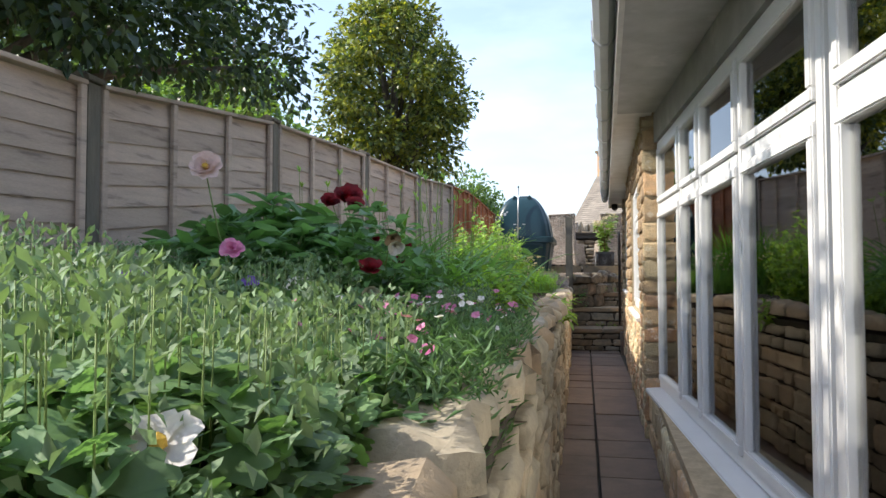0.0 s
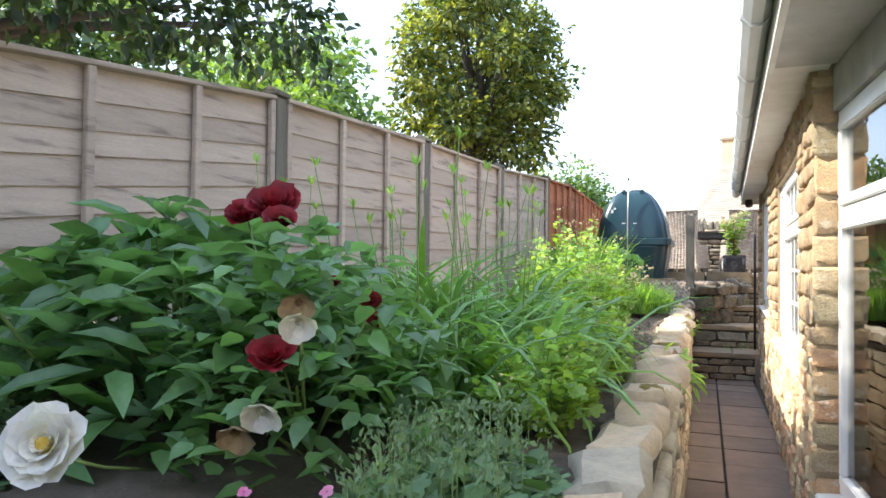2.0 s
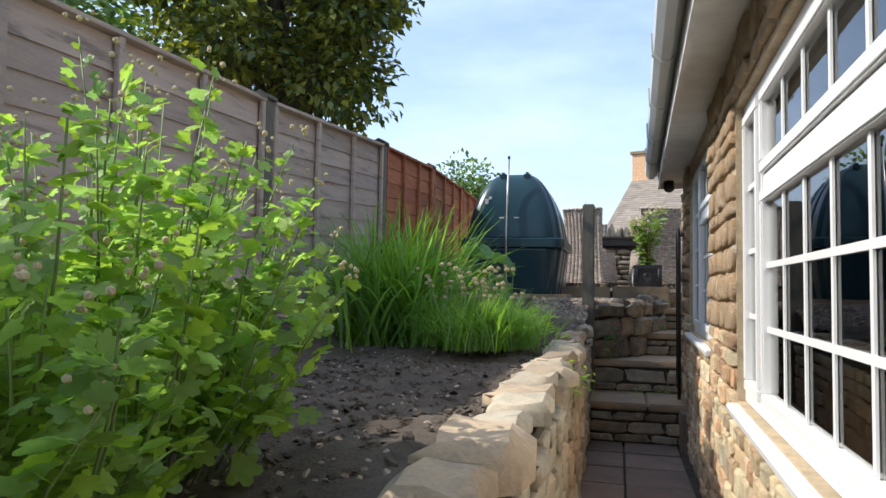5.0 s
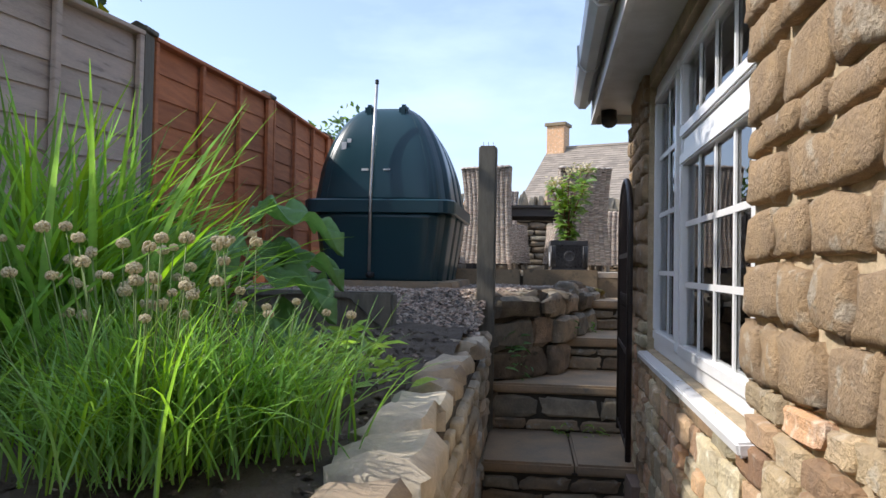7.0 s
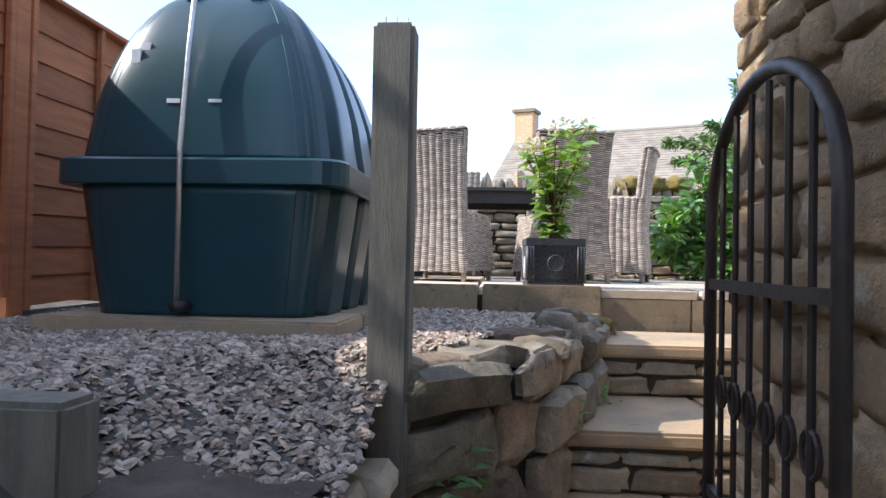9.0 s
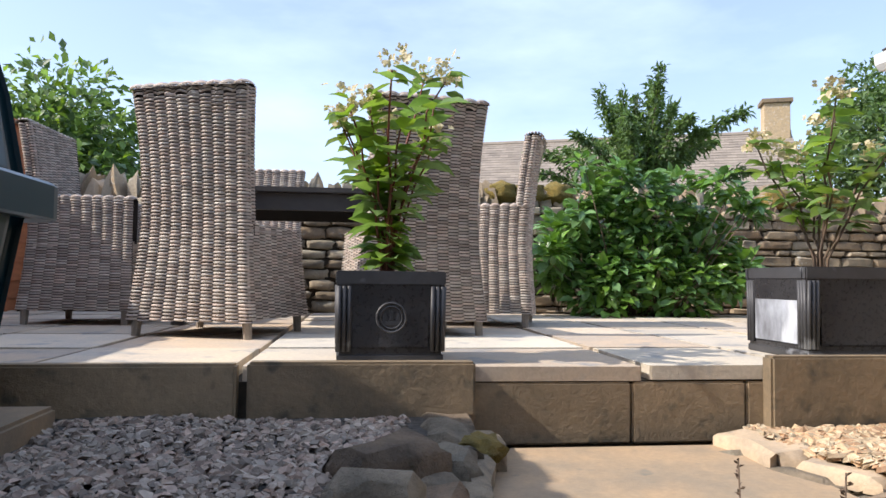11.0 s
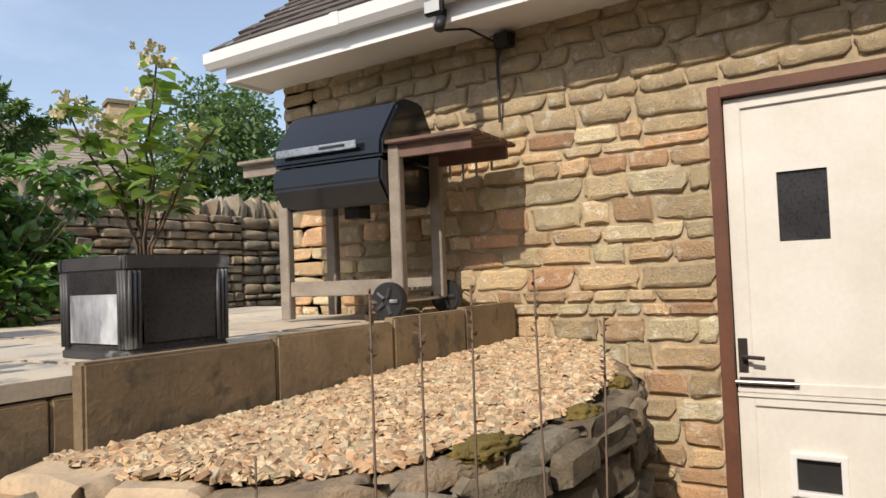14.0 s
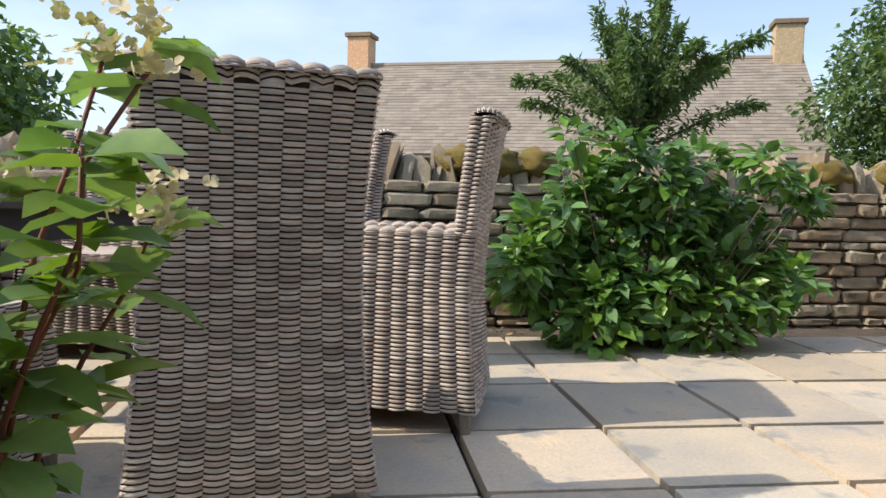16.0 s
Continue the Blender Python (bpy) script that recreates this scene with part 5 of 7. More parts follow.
# ---- barbecue ----
def barbecue():
    """Local x along the front, y to the back, z up; front faces -y."""
    b = empty("barbecue", pose(3.30, 14.24, PATIO_Z + 0.02, 0, 0, -85), "black lidded barbecue on a silvered wooden trolley with two wheels", "barbecue")
    L, Dp = 0.72, 0.46
    x0, x1 = -L / 2, L / 2
    for x in (x0, x1):
        for y in (0.0, Dp - 0.05):
            part("leg", box(x - 0.032, x + 0.032, y, y + 0.05, 0.0 if x < 0 else 0.09, 0.865), WOOD_GREY, b, bevel=0.004)
    part("front_rail", box(x0 + 0.033, x1 - 0.033, 0.008, 0.036, 0.12, 0.20), WOOD_GREY, b, bevel=0.004)
    part("back_rail", box(x0 + 0.033, x1 - 0.033, Dp - 0.036, Dp - 0.008, 0.12, 0.20), WOOD_GREY, b, bevel=0.004)
    for k in range(7):
        y = 0.045 + k * 0.054
        part("shelf_slat", box(x0 + 0.034, x1 - 0.034, y, y + 0.036, 0.135, 0.152), WOOD_GREY, b)
    for x, ln, mt in ((x1, 0.46, WOOD_RED), (x0, 0.30, WOOD_GREY)):
        sgn = 1 if x > 0 else -1
        a, c = (x - 0.03, x + ln) if sgn > 0 else (x - ln, x + 0.03)
        for k in range(5):
            y = -0.03 + k * 0.104
            part("side_shelf_slat", box(a, c, y, y + 0.096, 0.866, 0.886), mt, b, bevel=0.004)
        part("shelf_bearer", box(a + 0.01, c - 0.03, 0.01, 0.035, 0.80, 0.865), mt, b)
        part("shelf_bearer", box(a + 0.01, c - 0.03, Dp - 0.045, Dp - 0.02, 0.80, 0.865), mt, b)
    bx0, bx1 = x0 - 0.01, x1 - 0.033
    part("firebox", prism([(-0.06, 0.80), (-0.07, 0.69), (0.02, 0.58), (Dp - 0.05, 0.58), (Dp + 0.02, 0.80)], bx0, bx1, "x"), BBQ_BLACK, b, bevel=0.012)
    part("lid", prism([(-0.06, 0.81), (-0.055, 0.90), (0.10, 1.10), (0.20, 1.145), (Dp - 0.10, 1.145), (Dp + 0.02, 0.98), (Dp + 0.02, 0.81)], bx0 - 0.005, bx1 + 0.005, "x"), BBQ_BLACK, b, bevel=0.015)
    part("handle", box(bx0 + 0.06, bx1 - 0.12, -0.10, -0.085, 0.855, 0.895), CHROME, b, "long flat chrome handle", bevel=0.004)
    for x in (bx0 + 0.14, bx1 - 0.18):
        part("handle_bracket", box(x - 0.012, x + 0.012, -0.086, -0.045, 0.865, 0.885), CHROME, b)
    part("vent_slot", box(-0.02, 0.14, -0.104, -0.099, 0.868, 0.882), RUBBER, b)
    part("drip_cup", box(-0.05, 0.05, 0.14, 0.24, 0.53, 0.582), RUBBER, b)
    part("axle", tube([(x1, -0.06, 0.09), (x1, Dp + 0.06, 0.09)], 0.010, 8), STEEL, b)
    for y in (-0.075, Dp + 0.045):
        wheel = part("wheel", tube([(x1, y - 0.022, 0.092), (x1, y + 0.022, 0.092)], 0.092, 28), RUBBER, b, "black plastic wheel", bevel=0.006)
        for k in range(5):
            a = k * 2 * math.pi / 5
            part("spoke", tube([(x1 + 0.02 * math.cos(a), y - 0.026, 0.092 + 0.02 * math.sin(a)), (x1 + 0.065 * math.cos(a), y - 0.026, 0.092 + 0.065 * math.sin(a))], 0.010, 6), POT, wheel)
    for k, (x, ln) in enumerate(((x1 + 0.08, 0.13), (x1 + 0.16, 0.22), (x1 + 0.24, 0.17), (x1 + 0.33, 0.11))):
        part("tool_hook", tube([(x, Dp - 0.01, 0.865), (x, Dp - 0.005, 0.865 - ln)], 0.007, 6), STEEL, b)


barbecue()

# ---- door of the outbuilding ----
door = empty("door_1", pose(GX + 0.03, (DOOR[0] + DOOR[1]) / 2, DOOR[2]), "cream-white stable door with a small pane and a cat flap", "door", kind="structure")
DW, DH = DOOR[1] - DOOR[0], DOOR[3] - DOOR[2]
bm = bmesh.new()
for a, b_, c, d in ((-DW / 2, -DW / 2 + 0.06, 0, DH), (DW / 2 - 0.06, DW / 2, 0, DH), (-DW / 2 + 0.06, DW / 2 - 0.06, DH - 0.06, DH)):
    box(-0.045, 0.08, a, b_, c, d, bm)
part("door_frame", bm, DOOR_FRAME, door, "brown painted frame", bevel=0.005)
IN = DW / 2 - 0.064
SPLIT = 0.61
WIN = ((-0.16 + 0.15, 0.04 + 0.15), (1.29, 1.60))


def leaf_panel(name, z0, z1, hole):
    bm = bmesh.new()
    (a, b_), (c, d) = hole
    box(0.0, 0.04, -IN, a, z0, z1, bm)
    box(0.0, 0.04, b_, IN, z0, z1, bm)
    box(0.0, 0.04, a, b_, z0, c, bm)
    box(0.0, 0.04, a, b_, d, z1, bm)
    ob = part(name, bm, DOOR_PAINT, door)
    trim = bmesh.new()
    for q in ((-IN, -IN + 0.07, z0, z1), (IN - 0.07, IN, z0, z1), (-IN + 0.07, IN - 0.07, z1 - 0.05, z1), (-IN + 0.07, IN - 0.07, z0, z0 + 0.05)):
        box(-0.012, -0.001, *q, trim)
    part("stile", trim, DOOR_PAINT, ob, bevel=0.003)
    return ob


up = leaf_panel("upper_leaf", SPLIT + 0.006, DH - 0.065, WIN)
pane = part("pane", box(0.012, 0.018, WIN[0][0], WIN[0][1], *WIN[1]), POT_DARK, up, "dark grey glazed pane with a creased film")
FLAP = ((-0.02 + 0.02, 0.15 + 0.02), (0.20, 0.34))
lowleaf = leaf_panel("lower_leaf", 0.02, SPLIT - 0.004, FLAP)
fr_ = bmesh.new()
(a, b_), (c, d) = FLAP
for q in ((a - 0.025, a, c - 0.025, d + 0.025), (b_, b_ + 0.025, c - 0.025, d + 0.025), (a, b_, d, d + 0.025), (a, b_, c - 0.025, c)):
    box(-0.022, 0.005, *q, fr_)
part("cat_flap_frame", fr_, UPVC, lowleaf, "white cat flap frame", bevel=0.004)
part("cat_flap", box(0.008, 0.012, a, b_, c, d), RUBBER, lowleaf, "dark cat flap")
part("bolt_plate", box(-0.022, -0.0125, 0.16, 0.385, SPLIT + 0.035, SPLIT + 0.075), IRON, up)
part("bolt", tube([(-0.03, 0.14, SPLIT + 0.055), (-0.03, 0.40, SPLIT + 0.055)], 0.009, 8), STEEL, up)
part("latch_plate", box(-0.02, -0.0125, 0.345, 0.385, SPLIT + 0.10, SPLIT + 0.25), IRON, up)
part("lever_handle", tube([(-0.015, 0.36, SPLIT + 0.17), (-0.05, 0.36, SPLIT + 0.17), (-0.055, 0.27, SPLIT + 0.165)], 0.009, 8), IRON, up)
part("door_weather_bar", box(-0.02, -0.0015, -IN, IN, SPLIT - 0.012, SPLIT + 0.004), DOOR_PAINT, lowleaf)

# ---- flood lamp under the eave ----
lamp = empty("flood_lamp", pose(3.58, 13.72, 2.68), "small black flood lamp with a motion sensor on the fascia", "lamp")
part("lamp_body", box(-0.09, -0.05, -0.055, 0.055, 0.04, 0.12), RUBBER, lamp, bevel=0.008)
part("lamp_glass", box(-0.095, -0.0905, -0.045, 0.045, 0.05, 0.11), GUTTER, lamp, "pale lamp glass")
part("bracket", box(-0.06, 0.02, -0.02, 0.02, 0.05, 0.09), RUBBER, lamp)
part("sensor", tube([(-0.05, -0.03, 0.02), (-0.08, -0.03, -0.04)], 0.028, 10), RUBBER, lamp, smooth=True)
jb = empty("junction_box", pose(GX - 0.06, 13.55, 2.66), "black junction box with a cable down the stone wall", "junction box")
part("box_body", box(-0.02, 0.05, -0.05, 0.05, -0.04, 0.04), GUTTER_BLACK, jb, bevel=0.008)
part("cable", tube([(0.02, 0.02, -0.03), (0.025, 0.05, -0.1), (0.025, 0.05, -0.44)], 0.008, 6), GUTTER_BLACK, jb)
part("cable", tube([(0.0, 0.05, 0.0), (-0.12, 0.14, 0.06), (-0.3, 0.22, 0.02)], 0.007, 6), GUTTER_BLACK, jb)

# ---- plants ----
def leaf_arrays(points, ways, ups, lengths, widths, kind="oval", seed=1):
    """Vertices and faces of many leaves at once. oval: eight triangles with a folded midrib; kite: four; palm: a lobed round leaf."""
    P, D, U = np.asarray(points, float), np.asarray(ways, float), np.asarray(ups, float)
    D /= np.linalg.norm(D, axis=1)[:, None] + 1e-9
    S = np.cross(D, U)
    S /= np.linalg.norm(S, axis=1)[:, None] + 1e-9
    U = np.cross(S, D)
    L, W = np.asarray(lengths, float)[:, None], np.asarray(widths, float)[:, None]
    n = len(P)
    if kind == "oval":
        spec = [(0, 0, 0), (0.28, -0.42, 0.05), (0.28, 0, -0.06), (0.28, 0.42, 0.05), (0.66, -0.36, -0.02), (0.66, 0, -0.12), (0.66, 0.36, -0.02), (1, 0, -0.26)]
        tri = [(0, 2, 1), (0, 3, 2), (1, 2, 5, 4), (2, 3, 6, 5), (4, 5, 7), (5, 6, 7)]
    elif kind == "kite":
        spec = [(0, 0, 0), (0.5, -0.5, 0.08), (0.55, 0, -0.06), (0.5, 0.5, 0.08), (1, 0, -0.18)]
        tri = [(0, 2, 1), (0, 3, 2), (1, 2, 4), (2, 3, 4)]
    else:
        spec = [(0.1, 0, 0)]
        for k in range(21):
            a = math.radians(-150 + 15 * k)
            rad = 0.40 + 0.20 * abs(math.cos(3 * a)) ** 0.7
            spec.append((0.42 + rad * math.cos(a), rad * math.sin(a), 0.06 - 0.28 * rad * rad))
        tri = [(0, k, k + 1) for k in range(1, 21)]
    V = np.stack([P + D * L * a + S * W * b + U * L * c for a, b, c in spec], 1).reshape(-1, 3)
    k = len(spec)
    faces = [tuple(i * k + q for q in f) for i in range(n) for f in tri]
    return V, faces


def blade_arrays(bases, headings, lengths, widths, lean, droop, rng, steps=6):
    """Strap leaves that rise and arch over."""
    vs, fs = [], []
    for b, h, L, w, le, dr in zip(bases, headings, lengths, widths, lean, droop):
        out = Vector((math.cos(h), math.sin(h), 0))
        side = Vector((-out.y, out.x, 0))
        p, a = Vector(b), math.radians(90) - le
        k0 = len(vs)
        for s in range(steps + 1):
            t = s / steps
            half = w * (1 - t ** 2.2) * (0.55 + 0.45 * min(t * 4, 1)) + 0.0006
            up = Vector((0, 0, 1)) * math.cos(a) - out * math.sin(a)
            vs += [p - side * half + up * half * 0.5, p, p + side * half + up * half * 0.5]
            p = p + (out * math.cos(a) + Vector((0, 0, 1)) * math.sin(a)) * (L / steps)
            a -= dr / steps * (0.5 + t)
        for s in range(steps):
            q = k0 + 3 * s
            fs += [(q, q + 1, q + 4, q + 3), (q + 1, q + 2, q + 5, q + 4)]
    return vs, fs


def plant(name, place, label, category="plant", group=""):
    return empty(name, pose(*place), label, category, group)


def leaves(parent, points, ways, ups, lengths, widths, material, kind="oval", name="foliage"):
    V, F = leaf_arrays(points, ways, ups, lengths, widths, kind)
    me = mesh_of(name, V.tolist(), F)
    ob = part(name, me, material, parent, smooth=True)
    ob["kind"] = "stuff"
    return ob


def many_stems(parent, lines, radius, material, name="stem_cluster", sides=4):
    bm = bmesh.new()
    for ln in lines:
        tube(ln, radius, sides, bm, taper=radius * 0.5)
    ob = part(name, bm, material, parent, smooth=True)
    ob["kind"] = "stuff"
    return ob


def petals(centre, axis, radius, count, layers, rng, cup=0.5):
    """A double flower: layers of cupped round petals."""
    axis = Vector(axis).normalized()
    a0 = axis.orthogonal().normalized()
    b0 = axis.cross(a0)
    vs, fs = [], []
    for ly in range(layers):
        k = ly / max(layers - 1, 1)
        r_ = radius * (1 - 0.68 * k)
        tilt = cup + (1.35 - cup) * k
        for i in range(count):
            an = 2 * math.pi * (i + 0.5 * ly + rng.uniform(-0.2, 0.2)) / count
            out = a0 * math.cos(an) + b0 * math.sin(an)
            side = axis.cross(out)
            way = out * math.cos(tilt) + axis * math.sin(tilt)
            nn = axis * math.cos(tilt) - out * math.sin(tilt)
            q = len(vs)
            w = r_ * 0.62 * rng.uniform(0.85, 1.15)
            L = r_ * rng.uniform(0.9, 1.1)
            base = Vector(centre) + axis * radius * 0.12 * k
            for s, (u, v, h) in enumerate(((0, 0, 0), (0.55, -0.8, 0.22), (0.5, 0, 0.0), (0.55, 0.8, 0.22), (0.95, -0.55, 0.20 + rng.uniform(-0.1, 0.1)), (1.02, 0, 0.02 + rng.uniform(-0.08, 0.1)), (0.95, 0.55, 0.2))):
                vs.append(base + way * (u * L) + side * (v * w) + nn * (h * L * 0.8))
            fs += [(q, q + 1, q + 2), (q, q + 2, q + 3), (q + 1, q + 4, q + 5, q + 2), (q + 2, q + 5, q + 6, q + 3)]
    return vs, fs


def flower(parent, centre, axis, radius, material, rng, count=6, layers=3, cup=0.35, name="flower", heart=None):
    vs, fs = petals(centre, axis, radius, count, layers, rng, cup)
    ob = part(name, mesh_of(name, vs, fs), material, parent, smooth=True)
    if heart:
        bm = bmesh.new()
        bmesh.ops.create_icosphere(bm, subdivisions=1, radius=radius * 0.24, matrix=Matrix.Translation(Vector(centre) + Vector(axis).normalized() * radius * 0.28))
        part("flower_heart", bm, heart, ob)
    return ob


def rand_ways(rng, n, up=0.3, spread=1.0):
    a = rng.uniform(0, 2 * np.pi, n)
    z = rng.normal(up, 0.35, n)
    return np.stack([np.cos(a) * spread, np.sin(a) * spread, z], 1)


def mound_points(rng, n, cx, cy, rx, ry, base, top, power=0.5):
    """Points under a domed surface, most of them near it."""
    a, r_ = rng.uniform(0, 2 * np.pi, n), np.sqrt(rng.uniform(0, 1, n))
    x, y = cx + rx * r_ * np.cos(a), cy + ry * r_ * np.sin(a)
    dome = base + (top - base) * (1 - r_ ** 2) ** power
    lump = 0.10 * (top - base) * np.sin(x * 9 + 1.3) * np.cos(y * 8)
    z = base + (dome + lump - base) * (1 - rng.uniform(0, 1, n) ** 2.2 * 0.85)
    return np.stack([x, y, z], 1)


rng = np.random.default_rng(11)

# hardy geraniums: low mounds of lobed leaves
for cx, cy, rx, ry, top, count, tone in ((-0.95, 0.95, 0.50, 0.45, 1.0, 1000, 0), (-0.62, 0.70, 0.28, 0.50, 0.95, 600, 0), (-1.55, 1.55, 0.60, 0.60, 1.03, 1300, 0), (-0.80, 1.75, 0.42, 0.42, 0.97, 900, 0), (-1.75, 2.45, 0.45, 0.42, 1.04, 800, 0),
                                         (-1.35, 1.95, 0.32, 0.30, 0.97, 600, 0), (-1.8, 0.6, 0.5, 0.6, 0.98, 800, 0), (-0.75, 0.25, 0.4, 0.45, 0.9, 600, 0), (-0.47, 2.70, 0.17, 0.36, 0.89, 200, 1), (-0.42, 0.55, 0.21, 0.45, 0.93, 520, 0), (-0.38, 1.05, 0.17, 0.40, 0.90, 380, 0)):
    p = plant("geranium_plant", (cx, cy, BED_Z), "leafy hardy geranium with lobed sage-green leaves in the flower bed", group="geraniums")
    count = int(count * 2.6)
    pts = mound_points(rng, count, 0, 0, rx, ry, 0.0, top - BED_Z - 0.01)
    ways = rand_ways(rng, count, 0.25)
    leaves(p, pts, ways, np.stack([rng.normal(0, 0.38, count), rng.normal(-0.2, 0.38, count), np.ones(count)], 1), rng.uniform(0.022, 0.050, count), rng.uniform(0.024, 0.054, count), L_GERANIUM, "palm")
    n2 = count // 2
    q = mound_points(rng, n2, 0, 0, rx * 0.95, ry * 0.95, 0.06, top - BED_Z + 0.03)
    leaves(p, q, rand_ways(rng, n2, 0.9, 0.7), rand_ways(rng, n2, 0.5), rng.uniform(0.012, 0.026, n2), rng.uniform(0.007, 0.014, n2), L_SAGE, "kite", "bud_cluster")
    sprigs = q[np.argsort(-q[:, 2])[:160:2]]
    many_stems(p, [[(x, y, z - 0.12), (x * 1.02, y * 1.02, z - 0.03), (x * 1.04, y * 1.04, z + 0.05)] for x, y, z in sprigs], 0.0013, STEM)
    tips = np.repeat(sprigs * np.array([1.04, 1.04, 1.0]) + np.array([0, 0, 0.045]), 7, 0) + rng.normal(0, 0.014, (len(sprigs) * 7, 3))
    leaves(p, tips, rand_ways(rng, len(tips), 1.0, 0.8), rand_ways(rng, len(tips), 0.4), rng.uniform(0.010, 0.022, len(tips)), rng.uniform(0.005, 0.010, len(tips)), L_SAGE, "kite", "bud_cluster")
for x, y, z in ((-1.05, 1.5, 1.02), (-1.35, 1.25, 1.03), (-0.85, 1.05, 0.97), (-1.6, 1.6, 1.08), (-0.95, 1.9, 1.0)):
    p = plant("geranium_flower", (x, y, z), "single violet-blue geranium flower above the leaves", "flower", "violet flowers")
    flower(p, (0, 0, 0), (0.3, -0.5, 0.8), 0.028, PETAL_PURPLE, rng, 5, 1, 0.1)
    many_stems(p, [[(0, 0, -0.2), (0, 0, 0)]], 0.002, STEM, "stem")

# fine-leaved pinks with many small flowers along the wall
p = plant("pinks_plant", (-0.40, 1.40, BED_Z), "low mat of bright pink flowers spilling over the wall", group="pinks")
n = 7500
pts = mound_points(rng, n, 0, 0.15, 0.22, 0.62, 0.0, 0.15)
spill = rng.random(n) < 0.4
pts[spill] = np.stack([rng.uniform(0.12, 0.25, spill.sum()), rng.uniform(-0.5, 0.9, spill.sum()), rng.uniform(-0.12, 0.13, spill.sum())], 1)
leaves(p, pts, rand_ways(rng, n, 0.8), rand_ways(rng, n, 0.3), rng.uniform(0.025, 0.05, n), rng.uniform(0.003, 0.0055, n), L_GERANIUM, "kite")
for k in range(95):
    x, y = rng.uniform(-0.20, 0.22), 0.85 - 1.25 * rng.uniform(0, 1) ** 1.7
    z = 0.11 + rng.uniform(0, 0.08)
    flower(p, (x, y, z), (rng.normal(0, 0.4), rng.normal(-0.3, 0.4), 1), rng.uniform(0.008, 0.0135), PETAL_PINK if rng.random() < 0.75 else PETAL_WHITE, rng, 5, 2, 0.15)

# peony clump
p = plant("peony_plant", (-1.45, 3.15, BED_Z), "large peony clump with glossy deep green leaves and white flowers")
n = 900
pts = mound_points(rng, n, 0, 0, 0.62, 0.60, 0.02, 0.56)
leaves(p, pts, rand_ways(rng, n, 0.25), np.stack([rng.normal(0, 0.35, n), rng.normal(0, 0.35, n), np.ones(n)], 1), rng.uniform(0.12, 0.21, n), rng.uniform(0.05, 0.085, n), L_PEONY)
many_stems(p, [[(x * 0.3, y * 0.3, 0), (x * 0.7, y * 0.7, z * 0.6), (x, y, z)] for x, y, z in pts[:70]], 0.005, STEM)
flower(p, (0.06, -0.75, 0.64), (0.35, -0.8, 0.4), 0.062, PETAL_PALE, rng, 8, 4, 0.3, heart=YOLK)
flower(p, (0.48, -0.84, 0.17), (0.3, -0.8, 0.45), 0.066, PETAL_WHITE, rng, 8, 5, 0.3, heart=YOLK)
many_stems(p, [[(0.05, -0.4, 0.1), (0.06, -0.65, 0.4), (0.06, -0.75, 0.63)], [(0.3, -0.4, 0.0), (0.44, -0.7, 0.1), (0.48, -0.84, 0.16)]], 0.005, STEM, "stem_cluster")
p = plant("peony_plant", (-0.30, 0.46, BED_Z), "low stem with one open white flower")
flower(p, (0, 0, 0.115), (0.2, -0.6, 0.8), 0.032, PETAL_WHITE, rng, 6, 2, 0.15, heart=YOLK)
many_stems(p, [[(-0.02, 0.05, -0.02), (0, 0, 0.115)]], 0.003, STEM, "flower_stem")
p = plant("peony_plant", (-0.96, 1.80, BED_Z), "low stem with one pink flower above the geraniums")
flower(p, (0, 0, 0.31), (0.3, -0.7, 0.6), 0.036, PETAL_PINK, rng, 6, 3, 0.2)
many_stems(p, [[(0.02, 0.05, -0.02), (0, 0, 0.31)]], 0.003, STEM, "flower_stem")

# red rose bush
p = plant("rose_bush", (-0.92, 2.95, BED_Z), "rose bush with dark crimson blooms and withered heads")
n = 620
pts = mound_points(rng, n, 0, 0, 0.36, 0.36, 0.02, 0.50)
leaves(p, pts, rand_ways(rng, n, 0.1), np.stack([rng.normal(0, 0.4, n), rng.normal(0, 0.4, n), np.ones(n)], 1), rng.uniform(0.05, 0.085, n), rng.uniform(0.035, 0.055, n), L_PEONY)
for x, y, z, rad, m_ in ((-0.11, 0.02, 0.575, 0.074, PETAL_RED), (-0.185, 0.0, 0.555, 0.05, PETAL_RED), (-0.06, -0.03, 0.54, 0.045, PETAL_RED), (0.08, -0.26, 0.26, 0.054, PETAL_RED), (0.07, 0.22, 0.30, 0.032, PETAL_RED), (0.16, 0.0, 0.36, 0.030, PETAL_RED), (-0.02, 0.15, 0.40, 0.022, PETAL_RED),
                       (0.20, -0.36, 0.39, 0.045, PETAL_DRY), (0.22, -0.39, 0.36, 0.045, PETAL_WHITE), (0.06, -0.34, 0.15, 0.05, PETAL_DRY), (0.10, -0.32, 0.19, 0.055, PETAL_WHITE)):
    flower(p, (x, y, z), (0.3, -0.6, 0.7 if m_ is PETAL_RED else -0.5), rad, m_, rng, *((8, 6, 0.45) if m_ is PETAL_RED else (7, 2, 0.75)))
many_stems(p, [[(0, 0, 0), (x * 0.6, y * 0.6, z * 0.6), (x, y, z)] for x, y, z in ((-0.11, 0.02, 0.56), (-0.17, 0, 0.55), (0.08, -0.26, 0.25), (0.05, 0.28, 0.32), (0.20, -0.36, 0.39), (0.16, 0.0, 0.35), (0.06, -0.3, 0.16), (-0.3, 0.1, 0.3))], 0.005, STEM)

